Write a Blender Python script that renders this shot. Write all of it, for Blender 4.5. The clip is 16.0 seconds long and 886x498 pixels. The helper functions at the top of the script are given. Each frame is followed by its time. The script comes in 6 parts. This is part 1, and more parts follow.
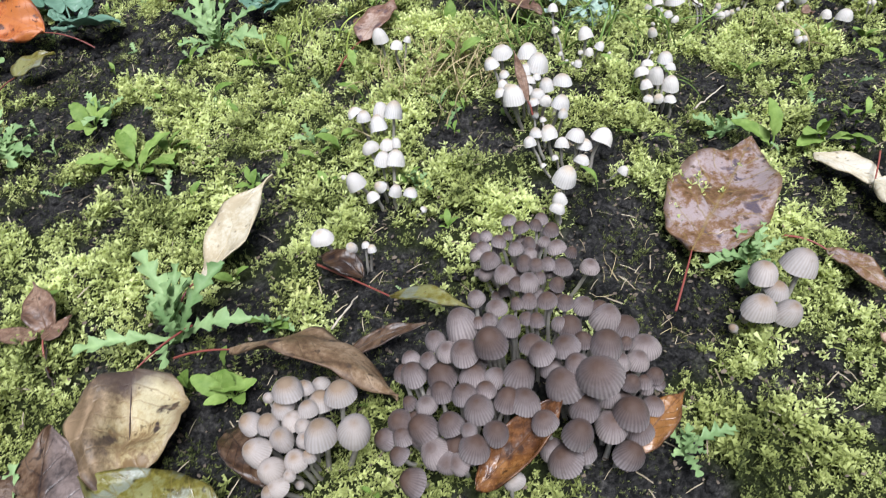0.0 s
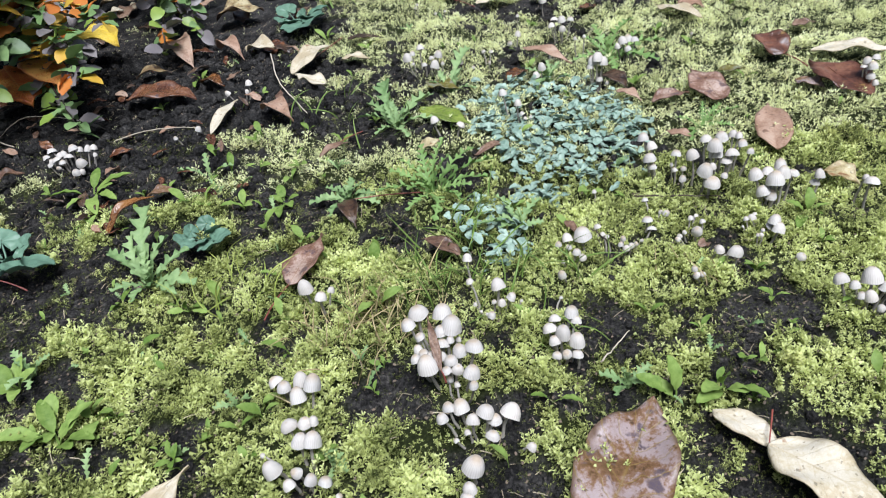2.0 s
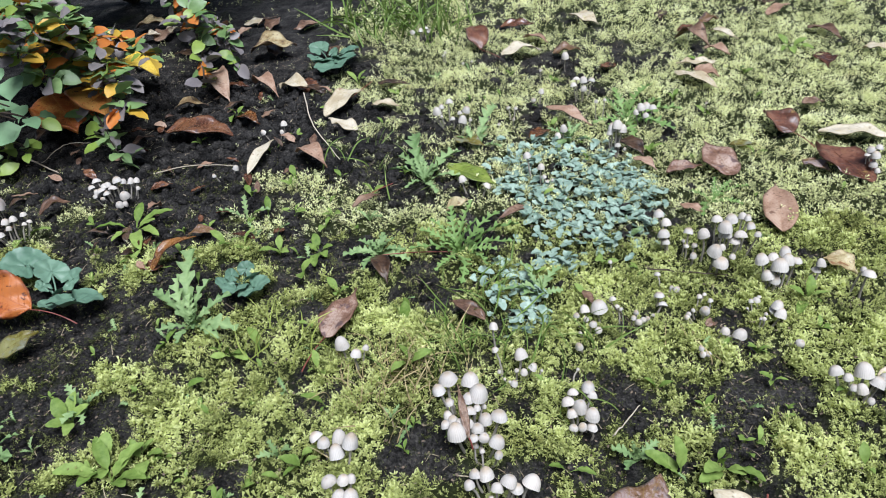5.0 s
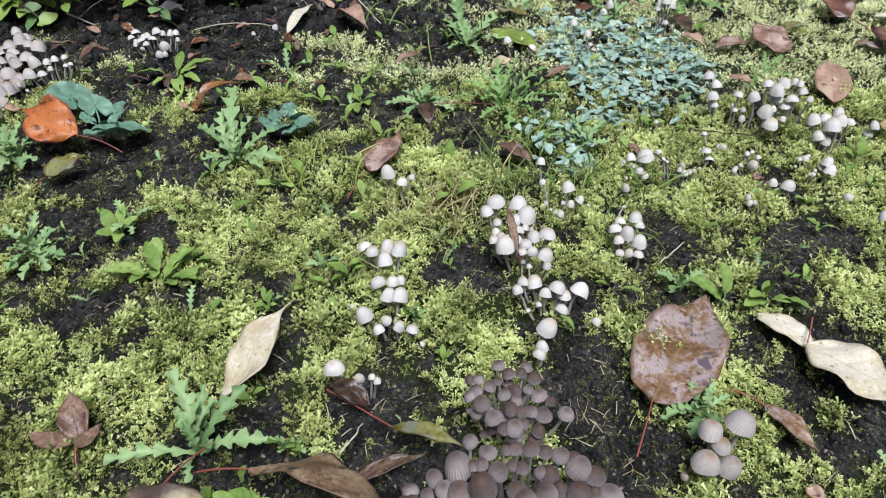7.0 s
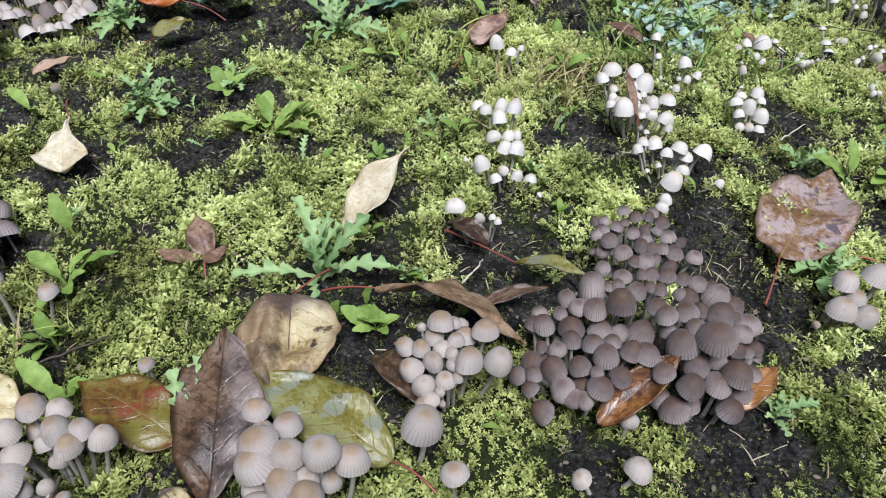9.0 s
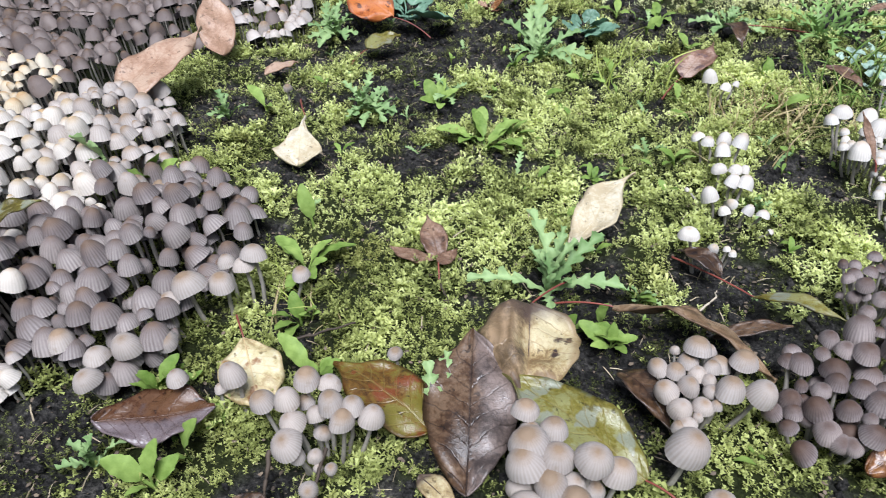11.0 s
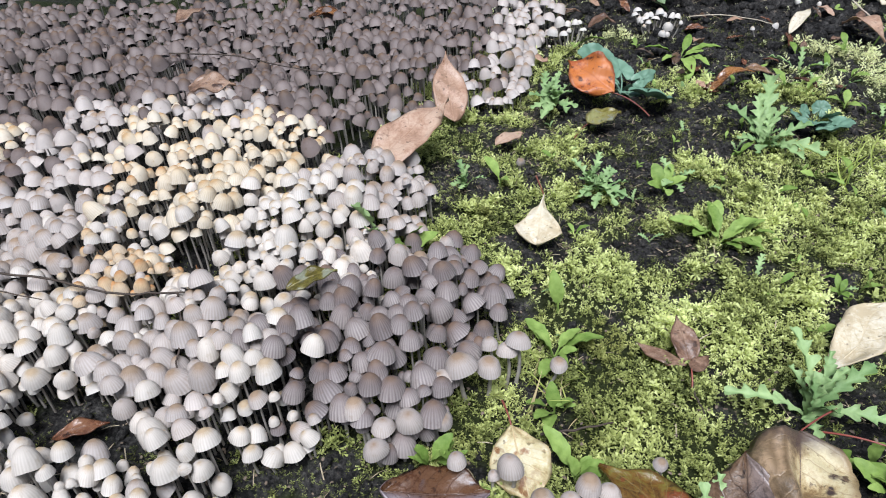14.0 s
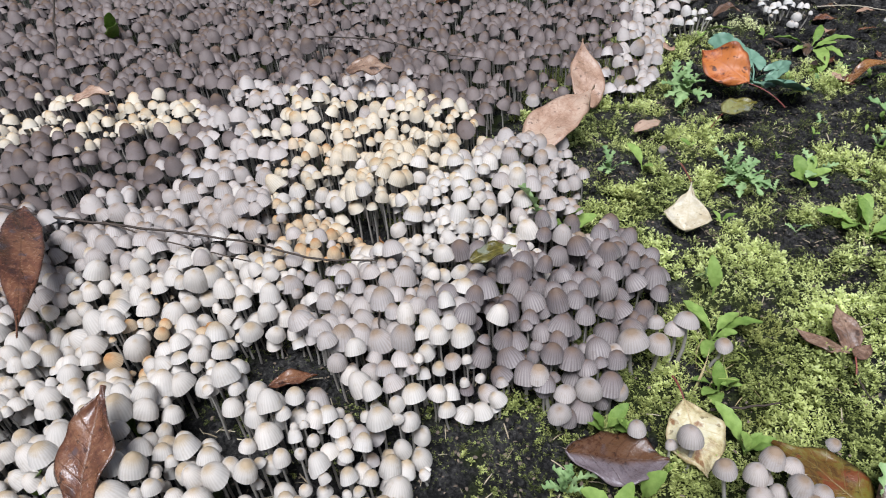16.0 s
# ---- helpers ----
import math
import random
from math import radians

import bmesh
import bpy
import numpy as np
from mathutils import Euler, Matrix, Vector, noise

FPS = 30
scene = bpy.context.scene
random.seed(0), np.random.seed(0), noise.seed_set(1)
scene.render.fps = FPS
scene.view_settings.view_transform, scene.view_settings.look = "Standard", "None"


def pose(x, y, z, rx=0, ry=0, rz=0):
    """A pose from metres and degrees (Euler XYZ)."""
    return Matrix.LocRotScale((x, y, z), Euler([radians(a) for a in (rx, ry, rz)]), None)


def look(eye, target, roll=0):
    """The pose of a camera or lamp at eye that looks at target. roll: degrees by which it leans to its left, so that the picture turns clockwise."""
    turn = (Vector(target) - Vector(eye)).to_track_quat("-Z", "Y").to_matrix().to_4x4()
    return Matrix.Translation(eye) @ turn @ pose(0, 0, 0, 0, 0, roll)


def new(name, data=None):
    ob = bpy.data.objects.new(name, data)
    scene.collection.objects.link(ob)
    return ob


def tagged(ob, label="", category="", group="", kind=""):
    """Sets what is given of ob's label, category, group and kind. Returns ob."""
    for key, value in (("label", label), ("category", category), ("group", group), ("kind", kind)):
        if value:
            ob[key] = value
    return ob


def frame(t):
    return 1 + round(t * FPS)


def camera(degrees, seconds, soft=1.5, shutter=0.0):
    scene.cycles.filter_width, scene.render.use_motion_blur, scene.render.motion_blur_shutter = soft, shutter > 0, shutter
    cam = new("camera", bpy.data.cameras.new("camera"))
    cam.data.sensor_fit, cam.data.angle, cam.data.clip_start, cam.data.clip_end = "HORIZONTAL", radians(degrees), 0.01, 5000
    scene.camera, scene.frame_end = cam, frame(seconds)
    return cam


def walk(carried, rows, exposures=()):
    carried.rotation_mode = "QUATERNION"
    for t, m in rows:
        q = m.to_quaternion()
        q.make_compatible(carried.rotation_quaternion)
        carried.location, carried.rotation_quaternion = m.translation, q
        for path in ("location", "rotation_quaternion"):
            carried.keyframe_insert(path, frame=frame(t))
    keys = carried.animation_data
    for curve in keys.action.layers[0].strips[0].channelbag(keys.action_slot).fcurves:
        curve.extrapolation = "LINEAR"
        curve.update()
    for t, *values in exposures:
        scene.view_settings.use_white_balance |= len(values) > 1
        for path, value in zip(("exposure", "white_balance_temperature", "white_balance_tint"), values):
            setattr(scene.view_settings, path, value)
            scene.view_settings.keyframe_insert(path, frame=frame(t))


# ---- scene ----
cam = camera(66.0, 16.0, 0.95, 0.2)
PATH = [
    (0, (0.00282, 0.00732, 0.23810), (-0.09236, 0.70668, -0.47032), -10.52),
    (0.5, (0.02030, 0.02733, 0.25594), (-0.05529, 0.75018, -0.43093), -11.41),
    (1, (0.03246, 0.04046, 0.27875), (-0.02410, 0.80068, -0.36846), -11.08),
    (1.5, (0.03518, 0.05003, 0.29713), (-0.00162, 0.83388, -0.32273), -9.84),
    (2, (0.04255, 0.05516, 0.31210), (0.01643, 0.86005, -0.28075), -9.06),
    (2.5, (0.05606, 0.05741, 0.32999), (0.05558, 0.87636, -0.24388), -8.07),
    (3, (0.06113, 0.06398, 0.34140), (0.05997, 0.87658, -0.24142), -8.13),
    (3.2, (0.06118, 0.06624, 0.35078), (0.06183, 0.88248, -0.22693), -7.64),
    (5.3, (0.01529, 0.03949, 0.37365), (-0.00502, 0.85096, -0.21039), -4.62),
    (5.5, (0.01274, 0.03053, 0.36960), (-0.00806, 0.83980, -0.21748), -4.34),
    (6, (0.00859, 0.01611, 0.35377), (-0.01051, 0.81339, -0.24954), -3.70),
    (6.5, (-0.00054, 0.00401, 0.33005), (-0.03163, 0.79025, -0.28709), -3.98),
    (7, (-0.00983, -0.00278, 0.30576), (-0.04928, 0.76142, -0.33801), -3.28),
    (7.5, (-0.01678, -0.01127, 0.28873), (-0.06189, 0.73646, -0.37375), -3.29),
    (8, (-0.02958, -0.02573, 0.26944), (-0.09237, 0.69407, -0.42190), -3.37),
    (8.2, (-0.03507, -0.02992, 0.26723), (-0.10504, 0.69025, -0.42302), -3.39),
    (10.3, (-0.09998, -0.06239, 0.24244), (-0.27116, 0.65940, -0.42818), -2.71),
    (10.5, (-0.10936, -0.06258, 0.24596), (-0.29803, 0.66265, -0.41620), -2.80),
    (11, (-0.13058, -0.06970, 0.25830), (-0.35868, 0.65483, -0.39211), -3.41),
    (11.5, (-0.15222, -0.07403, 0.26679), (-0.40976, 0.65616, -0.36606), -3.32),
    (12, (-0.16532, -0.07230, 0.27418), (-0.44568, 0.65588, -0.35124), -3.67),
    (12.5, (-0.17964, -0.07630, 0.28448), (-0.48711, 0.64904, -0.33144), -4.32),
    (13, (-0.19257, -0.07570, 0.28880), (-0.51619, 0.63748, -0.33302), -3.89),
    (13.5, (-0.20778, -0.07888, 0.29759), (-0.55926, 0.62794, -0.31632), -3.95),
    (14, (-0.21597, -0.08618, 0.29890), (-0.59182, 0.60714, -0.31595), -3.74),
    (14.5, (-0.23080, -0.09479, 0.29686), (-0.62403, 0.57727, -0.33061), -3.64),
    (15, (-0.24436, -0.11119, 0.30133), (-0.65926, 0.54799, -0.32584), -3.99),
    (15.5, (-0.25071, -0.12546, 0.30927), (-0.67549, 0.52734, -0.31795), -5.10),
    (16, (-0.26556, -0.13741, 0.31427), (-0.70631, 0.50462, -0.31305), -5.14),
]
walk(cam, [(t, look(eye, target, roll)) for t, eye, target, roll in PATH], [(0.0, 0.78), (0.5, 0.70), (2.0, 0.66), (3.0, 0.60), (5.5, 0.58), (8.0, 0.56), (10.5, 0.86), (11.5, 0.80), (13.0, 0.78), (16.0, 0.64)])

# ---- light ----
world = bpy.data.worlds.new("sky")
scene.world = world
world.use_nodes = True
sky = world.node_tree.nodes.new("ShaderNodeTexSky")
sky.sky_type, sky.sun_disc = "NISHITA", False
sky.sun_elevation, sky.sun_rotation = radians(68), radians(157)
sky.air_density, sky.dust_density, sky.ozone_density = 0.9, 2.5, 0.9
world.node_tree.nodes["Background"].inputs["Strength"].default_value = 0.056
world.node_tree.links.new(sky.outputs["Color"], world.node_tree.nodes["Background"].inputs["Color"])
sun = new("sun", bpy.data.lights.new("sun", "SUN"))
sun.data.energy, sun.data.angle, sun.data.color = 4.2, radians(30), (0.862, 0.92, 1.045)
sun.matrix_world = look((0.25, -0.6, 1.6), (0, 0, 0))

# ---- material helpers ----


def tree_of(name, rough=0.6, spec=0.4):
    m = bpy.data.materials.new(name)
    m.use_nodes = True
    b = m.node_tree.nodes["Principled BSDF"]
    b.inputs["Roughness"].default_value = rough
    b.inputs["Specular IOR Level"].default_value = spec
    return m, m.node_tree.nodes, m.node_tree.links, b


def ramp_of(nodes, links, value, stops):
    r = nodes.new("ShaderNodeValToRGB")
    els = r.color_ramp.elements
    while len(els) < len(stops):
        els.new(0.5)
    for e, (p, c) in zip(els, stops):
        e.position, e.color = p, (*c, 1)
    links.new(value, r.inputs["Fac"])
    return r.outputs["Color"]


def noise_of(nodes, links, scale, detail=4.0, rough=0.55, coords=None):
    n = nodes.new("ShaderNodeTexNoise")
    n.inputs["Scale"].default_value, n.inputs["Detail"].default_value, n.inputs["Roughness"].default_value = scale, detail, rough
    if coords is not None:
        links.new(coords, n.inputs["Vector"])
    return n.outputs["Fac"]


def math_of(nodes, links, op, a, b):
    n = nodes.new("ShaderNodeMath")
    n.operation, n.use_clamp = op, False
    for s, v in zip(n.inputs, (a, b)):
        if isinstance(v, (int, float)):
            s.default_value = v
        else:
            links.new(v, s)
    return n.outputs["Value"]


def mix_of(nodes, links, fac, a, b, kind="MIX"):
    n = nodes.new("ShaderNodeMix")
    n.data_type, n.blend_type = "RGBA", kind
    for s, v in ((n.inputs[0], fac), (n.inputs[6], a), (n.inputs[7], b)):
        if isinstance(v, (int, float)):
            s.default_value = v
        elif isinstance(v, tuple):
            s.default_value = (*v, 1)
        else:
            links.new(v, s)
    return n.outputs[2]


def bump_of(nodes, links, b, height, dist, strength=0.6):
    n = nodes.new("ShaderNodeBump")
    n.inputs["Distance"].default_value, n.inputs["Strength"].default_value = dist, strength
    links.new(height, n.inputs["Height"])
    links.new(n.outputs["Normal"], b.inputs["Normal"])


def attr_of(nodes, name):
    n = nodes.new("ShaderNodeAttribute")
    n.attribute_name = name
    return n.outputs["Fac"]


def world_place(nodes):
    return nodes.new("ShaderNodeNewGeometry").outputs["Position"]


def thin(m, nodes, links, b, colour, share):
    """Lets part of the light through a thin leaf."""
    t = nodes.new("ShaderNodeBsdfTranslucent")
    links.new(colour, t.inputs["Color"])
    mx = nodes.new("ShaderNodeMixShader")
    mx.inputs[0].default_value = share
    links.new(b.outputs[0], mx.inputs[1])
    links.new(t.outputs[0], mx.inputs[2])
    links.new(mx.outputs[0], nodes["Material Output"].inputs["Surface"])


def soil_material():
    m, n, l, b = tree_of("dark crumbly soil", 0.75, 0.14)
    p = world_place(n)
    fine = noise_of(n, l, 420, 6, 0.7, p)
    broad = noise_of(n, l, 45, 4, 0.6, p)
    lumps = noise_of(n, l, 160, 4, 0.6, p)
    soil = ramp_of(n, l, math_of(n, l, "ADD", math_of(n, l, "MULTIPLY", fine, 0.6), math_of(n, l, "MULTIPLY", broad, 0.4)),
                   [(0.34, (0.005, 0.0046, 0.0046)), (0.46, (0.017, 0.0162, 0.0152)), (0.56, (0.062, 0.058, 0.054)), (0.68, (0.18, 0.165, 0.145))])
    under = ramp_of(n, l, fine, [(0.3, (0.010, 0.014, 0.004)), (0.7, (0.048, 0.060, 0.017))])
    l.new(mix_of(n, l, attr_of(n, "moss"), soil, under), b.inputs["Base Color"])
    bump_of(n, l, b, math_of(n, l, "ADD", lumps, math_of(n, l, "MULTIPLY", fine, 0.8)), 0.008, 1.0)
    return m


def moss_material(name, dark, mid, light):
    m, n, l, b = tree_of(name, 0.7, 0.15)
    geo = n.new("ShaderNodeNewGeometry")
    patch = noise_of(n, l, 28, 3, 0.6, geo.outputs["Position"])
    v = math_of(n, l, "ADD", math_of(n, l, "MULTIPLY", geo.outputs["Random Per Island"], 0.3), math_of(n, l, "MULTIPLY", math_of(n, l, "SUBTRACT", patch, 0.30), 1.35))
    v = math_of(n, l, "ADD", v, math_of(n, l, "MULTIPLY", attr_of(n, "tip"), 0.22))
    c = ramp_of(n, l, v, [(0.20, dark), (0.50, mid), (0.84, light)])
    old = noise_of(n, l, 16, 4, 0.65, geo.outputs["Position"])
    c = mix_of(n, l, ramp_of(n, l, old, [(0.57, (0, 0, 0)), (0.76, (0.6, 0.6, 0.6))]), c, (0.66, 0.50, 0.36), "MULTIPLY")
    l.new(c, b.inputs["Base Color"])
    thin(m, n, l, b, c, 0.42)
    return m


def cap_material(name, rim, body, apex, rough=0.62):
    m, n, l, b = tree_of(name, rough, 0.3)
    geo = n.new("ShaderNodeNewGeometry")
    info = n.new("ShaderNodeObjectInfo")
    rnd = math_of(n, l, "FRACT", math_of(n, l, "ADD", geo.outputs["Random Per Island"], info.outputs["Random"]), 0.0)
    spread = math_of(n, l, "ADD", attr_of(n, "rim"), math_of(n, l, "MULTIPLY", math_of(n, l, "SUBTRACT", rnd, 0.5), 0.55))
    speck = noise_of(n, l, 900, 5, 0.7, geo.outputs["Position"])
    spread = math_of(n, l, "ADD", spread, math_of(n, l, "MULTIPLY", math_of(n, l, "SUBTRACT", speck, 0.5), 0.25))
    # Dark gills, painted darker still to deepen the shade beneath the caps.
    shaded_gills = tuple(c * 0.10 for c in body)
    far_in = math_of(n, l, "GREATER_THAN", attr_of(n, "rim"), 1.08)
    c = ramp_of(n, l, math_of(n, l, "DIVIDE", spread, 1.5), [(0.08, apex), (0.32, body), (0.66, rim), (1.0, rim)])
    lines = math_of(n, l, "MULTIPLY", attr_of(n, "groove"), math_of(n, l, "MULTIPLY", attr_of(n, "rim"), 0.75 if body[0] < 0.3 else 0.55))
    c = mix_of(n, l, lines, c, tuple(q ** 0.75 for q in body), "MULTIPLY")
    c = mix_of(n, l, math_of(n, l, "MULTIPLY", rnd, 0.75), c, (0.82, 0.77, 0.72), "MULTIPLY")
    pick = math_of(n, l, "POWER", math_of(n, l, "FRACT", math_of(n, l, "MULTIPLY", rnd, 7.31), 0.0), 2.5)
    c = mix_of(n, l, math_of(n, l, "MULTIPLY", pick, 0.8), c, (1.24, 1.22, 1.20), "MULTIPLY")
    stain = noise_of(n, l, 230, 4, 0.65, geo.outputs["Position"])
    c = mix_of(n, l, ramp_of(n, l, stain, [(0.57, (0, 0, 0)), (0.74, (0.40, 0.40, 0.40))]), c, tuple(q * 0.9 for q in apex))
    c = mix_of(n, l, far_in, c, shaded_gills)
    l.new(c, b.inputs["Base Color"])
    bump_of(n, l, b, speck, 0.0006, 0.5)
    thin(m, n, l, b, c, 0.12)
    return m


def plain_material(name, dark, light, scale, rough=0.6, spec=0.4, relief=0.0005, through_light=0.0):
    m, n, l, b = tree_of(name, rough, spec)
    geo, info = n.new("ShaderNodeNewGeometry"), n.new("ShaderNodeObjectInfo")
    grain = noise_of(n, l, scale, 5, 0.6, geo.outputs["Position"])
    v = math_of(n, l, "ADD", math_of(n, l, "MULTIPLY", grain, 0.7), math_of(n, l, "MULTIPLY", info.outputs["Random"], 0.3))
    v = math_of(n, l, "ADD", math_of(n, l, "MULTIPLY", geo.outputs["Random Per Island"], 0.2), math_of(n, l, "MULTIPLY", v, 0.8))
    c = ramp_of(n, l, v, [(0.25, dark), (0.75, light)])
    l.new(c, b.inputs["Base Color"])
    bump_of(n, l, b, grain, relief, 0.5)
    if through_light:
        thin(m, n, l, b, c, through_light)
    return m


def blade_material(name, low, mid, high, blot, vein, rough=0.4, blots=0.5, spec=0.5, under=None, bands=False):
    """A fallen leaf: mottled at two scales, with veins and decayed blotches."""
    m, n, l, b = tree_of(name, rough, spec)
    geo, info = n.new("ShaderNodeNewGeometry"), n.new("ShaderNodeObjectInfo")
    p = geo.outputs["Position"]
    broad, fine = noise_of(n, l, 42, 5, 0.62, p), noise_of(n, l, 380, 5, 0.7, p)
    v = math_of(n, l, "ADD", math_of(n, l, "MULTIPLY", broad, 0.7), math_of(n, l, "MULTIPLY", fine, 0.42))
    v = math_of(n, l, "ADD", v, math_of(n, l, "SUBTRACT", math_of(n, l, "MULTIPLY", info.outputs["Random"], 0.12), 0.085))
    c = ramp_of(n, l, v, [(0.43, low), (0.52, mid), (0.60, high)])
    spots = n.new("ShaderNodeTexNoise")
    spots.inputs["Scale"].default_value, spots.inputs["Detail"].default_value = 90, 3
    l.new(p, spots.inputs["Vector"])
    mask = ramp_of(n, l, spots.outputs["Fac"], [(0.72 - 0.2 * blots, (0, 0, 0)), (0.78 - 0.2 * blots, (1, 1, 1))])
    c = mix_of(n, l, mask, c, blot)
    dots = noise_of(n, l, 260, 2, 0.5, p)
    c = mix_of(n, l, ramp_of(n, l, dots, [(0.64, (0, 0, 0)), (0.70, (0.8, 0.8, 0.8))]), c, tuple(q * 0.45 for q in low))
    lu, lv = attr_of(n, "along"), math_of(n, l, "ABSOLUTE", attr_of(n, "across"), 0.0)
    saw = math_of(n, l, "FRACT", math_of(n, l, "SUBTRACT", math_of(n, l, "ADD", math_of(n, l, "MULTIPLY", lu, 8.0), math_of(n, l, "MULTIPLY", broad, 1.4)), math_of(n, l, "MULTIPLY", lv, 1.7)), 0.0)
    side = math_of(n, l, "SUBTRACT", 1.0, math_of(n, l, "DIVIDE", math_of(n, l, "ABSOLUTE", math_of(n, l, "SUBTRACT", saw, 0.5), 0.0), 0.07))
    midrib = math_of(n, l, "SUBTRACT", 1.0, math_of(n, l, "DIVIDE", lv, 0.06))
    net = n.new("ShaderNodeTexVoronoi")
    net.feature = "DISTANCE_TO_EDGE"
    net.inputs["Scale"].default_value = 420
    l.new(p, net.inputs["Vector"])
    mesh_lines = math_of(n, l, "MULTIPLY", math_of(n, l, "SUBTRACT", 1.0, math_of(n, l, "DIVIDE", net.outputs["Distance"], 0.12)), 0.28)
    veins = math_of(n, l, "MAXIMUM", math_of(n, l, "MAXIMUM", side, midrib), math_of(n, l, "MAXIMUM", mesh_lines, 0.0))
    edge = math_of(n, l, "ADD", math_of(n, l, "POWER", lv, 3.0), math_of(n, l, "MULTIPLY", math_of(n, l, "SUBTRACT", broad, 0.5), 1.6))
    c = mix_of(n, l, ramp_of(n, l, edge, [(0.62, (0, 0, 0)), (1.0, (0.75, 0.75, 0.75))]), c, low)
    c = mix_of(n, l, math_of(n, l, "MULTIPLY", veins, 0.6), c, vein)
    if under:
        other = ramp_of(n, l, v, [(0.42, tuple(q * 0.35 for q in under)), (0.51, tuple(q * 0.8 for q in under)), (0.60, tuple(q * 1.3 for q in under))])
        if bands:
            ring = math_of(n, l, "ADD", lv, math_of(n, l, "MULTIPLY", math_of(n, l, "SUBTRACT", broad, 0.5), 0.5))
            other = mix_of(n, l, ramp_of(n, l, ring, [(0.28, (0, 0, 0)), (0.40, (0.8, 0.8, 0.8)), (0.52, (0.1, 0.1, 0.1)), (0.62, (0.65, 0.65, 0.65)), (0.78, (0.05, 0.05, 0.05))]), other, tuple(q * 0.5 for q in low))
        c = mix_of(n, l, attr_of(n, "under"), c, mix_of(n, l, math_of(n, l, "MULTIPLY", veins, 0.5), other, vein))
    if bands:
        rot = math_of(n, l, "ADD", lu, math_of(n, l, "MULTIPLY", math_of(n, l, "SUBTRACT", broad, 0.5), 0.45))
        c = mix_of(n, l, ramp_of(n, l, rot, [(0.10, (0.9, 0.9, 0.9)), (0.24, (0, 0, 0)), (0.86, (0, 0, 0)), (0.93, (0.8, 0.8, 0.8))]), c, tuple(q * 1.4 for q in blot))
    l.new(c, b.inputs["Base Color"])
    l.new(math_of(n, l, "ADD", math_of(n, l, "MULTIPLY", fine, 0.35), rough - 0.15), b.inputs["Roughness"])
    h = math_of(n, l, "ADD", math_of(n, l, "MULTIPLY", veins, 0.22), math_of(n, l, "MULTIPLY", fine, 0.35))
    bump_of(n, l, b, h, 0.0010, 0.7)
    thin(m, n, l, b, c, 0.12)
    return m


SOIL = soil_material()
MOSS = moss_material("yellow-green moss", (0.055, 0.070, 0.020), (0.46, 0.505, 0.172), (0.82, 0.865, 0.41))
# The same moss paled: the bright haze of distance is put into its colour.
MOSS_FAR_HAZED = moss_material("moss with distant haze in its colour", (0.30, 0.32, 0.15), (0.78, 0.80, 0.42), (0.92, 0.935, 0.60))
# Greener near moss, also darkened in colour to imitate shade over the foreground.
MOSS_NEAR_SHADED = moss_material("deep green moss with foreground shade in its colour", (0.032, 0.042, 0.012), (0.31, 0.345, 0.105), (0.67, 0.71, 0.285))
MOSS_DARK = moss_material("dark olive moss", (0.016, 0.021, 0.007), (0.12, 0.138, 0.043), (0.40, 0.43, 0.165))
CAPS = {
    "brown": cap_material("brown-grey cap", (0.389, 0.346, 0.340), (0.140, 0.107, 0.100), (0.079, 0.047, 0.034)),
    "grey": cap_material("grey-beige cap", (0.487, 0.448, 0.420), (0.366, 0.324, 0.296), (0.239, 0.169, 0.112)),
    # Brownish caps at the back; the bush's shade is painted into their colour too.
    "taupe": cap_material("taupe cap with bush shade in its colour", (0.219, 0.185, 0.175), (0.119, 0.091, 0.081), (0.116, 0.073, 0.047)),
    "mauve": cap_material("mauve-grey cap", (0.339, 0.309, 0.301), (0.176, 0.144, 0.136), (0.140, 0.092, 0.066)),
    "pale": cap_material("pale grey cap", (0.597, 0.567, 0.523), (0.515, 0.472, 0.420), (0.367, 0.277, 0.175)),
    "white": cap_material("white cap", (0.631, 0.612, 0.578), (0.561, 0.532, 0.492), (0.421, 0.345, 0.262)),
    "cream": cap_material("cream cap", (0.591, 0.547, 0.454), (0.523, 0.437, 0.313), (0.394, 0.258, 0.129)),
    "ochre": cap_material("ochre young cap", (0.557, 0.474, 0.361), (0.479, 0.348, 0.209), (0.348, 0.178, 0.070)),
}
STEM = plain_material("translucent white stem", (0.20, 0.178, 0.15), (0.44, 0.405, 0.355), 300, 0.45, 0.4, 0.0004, 0.1)
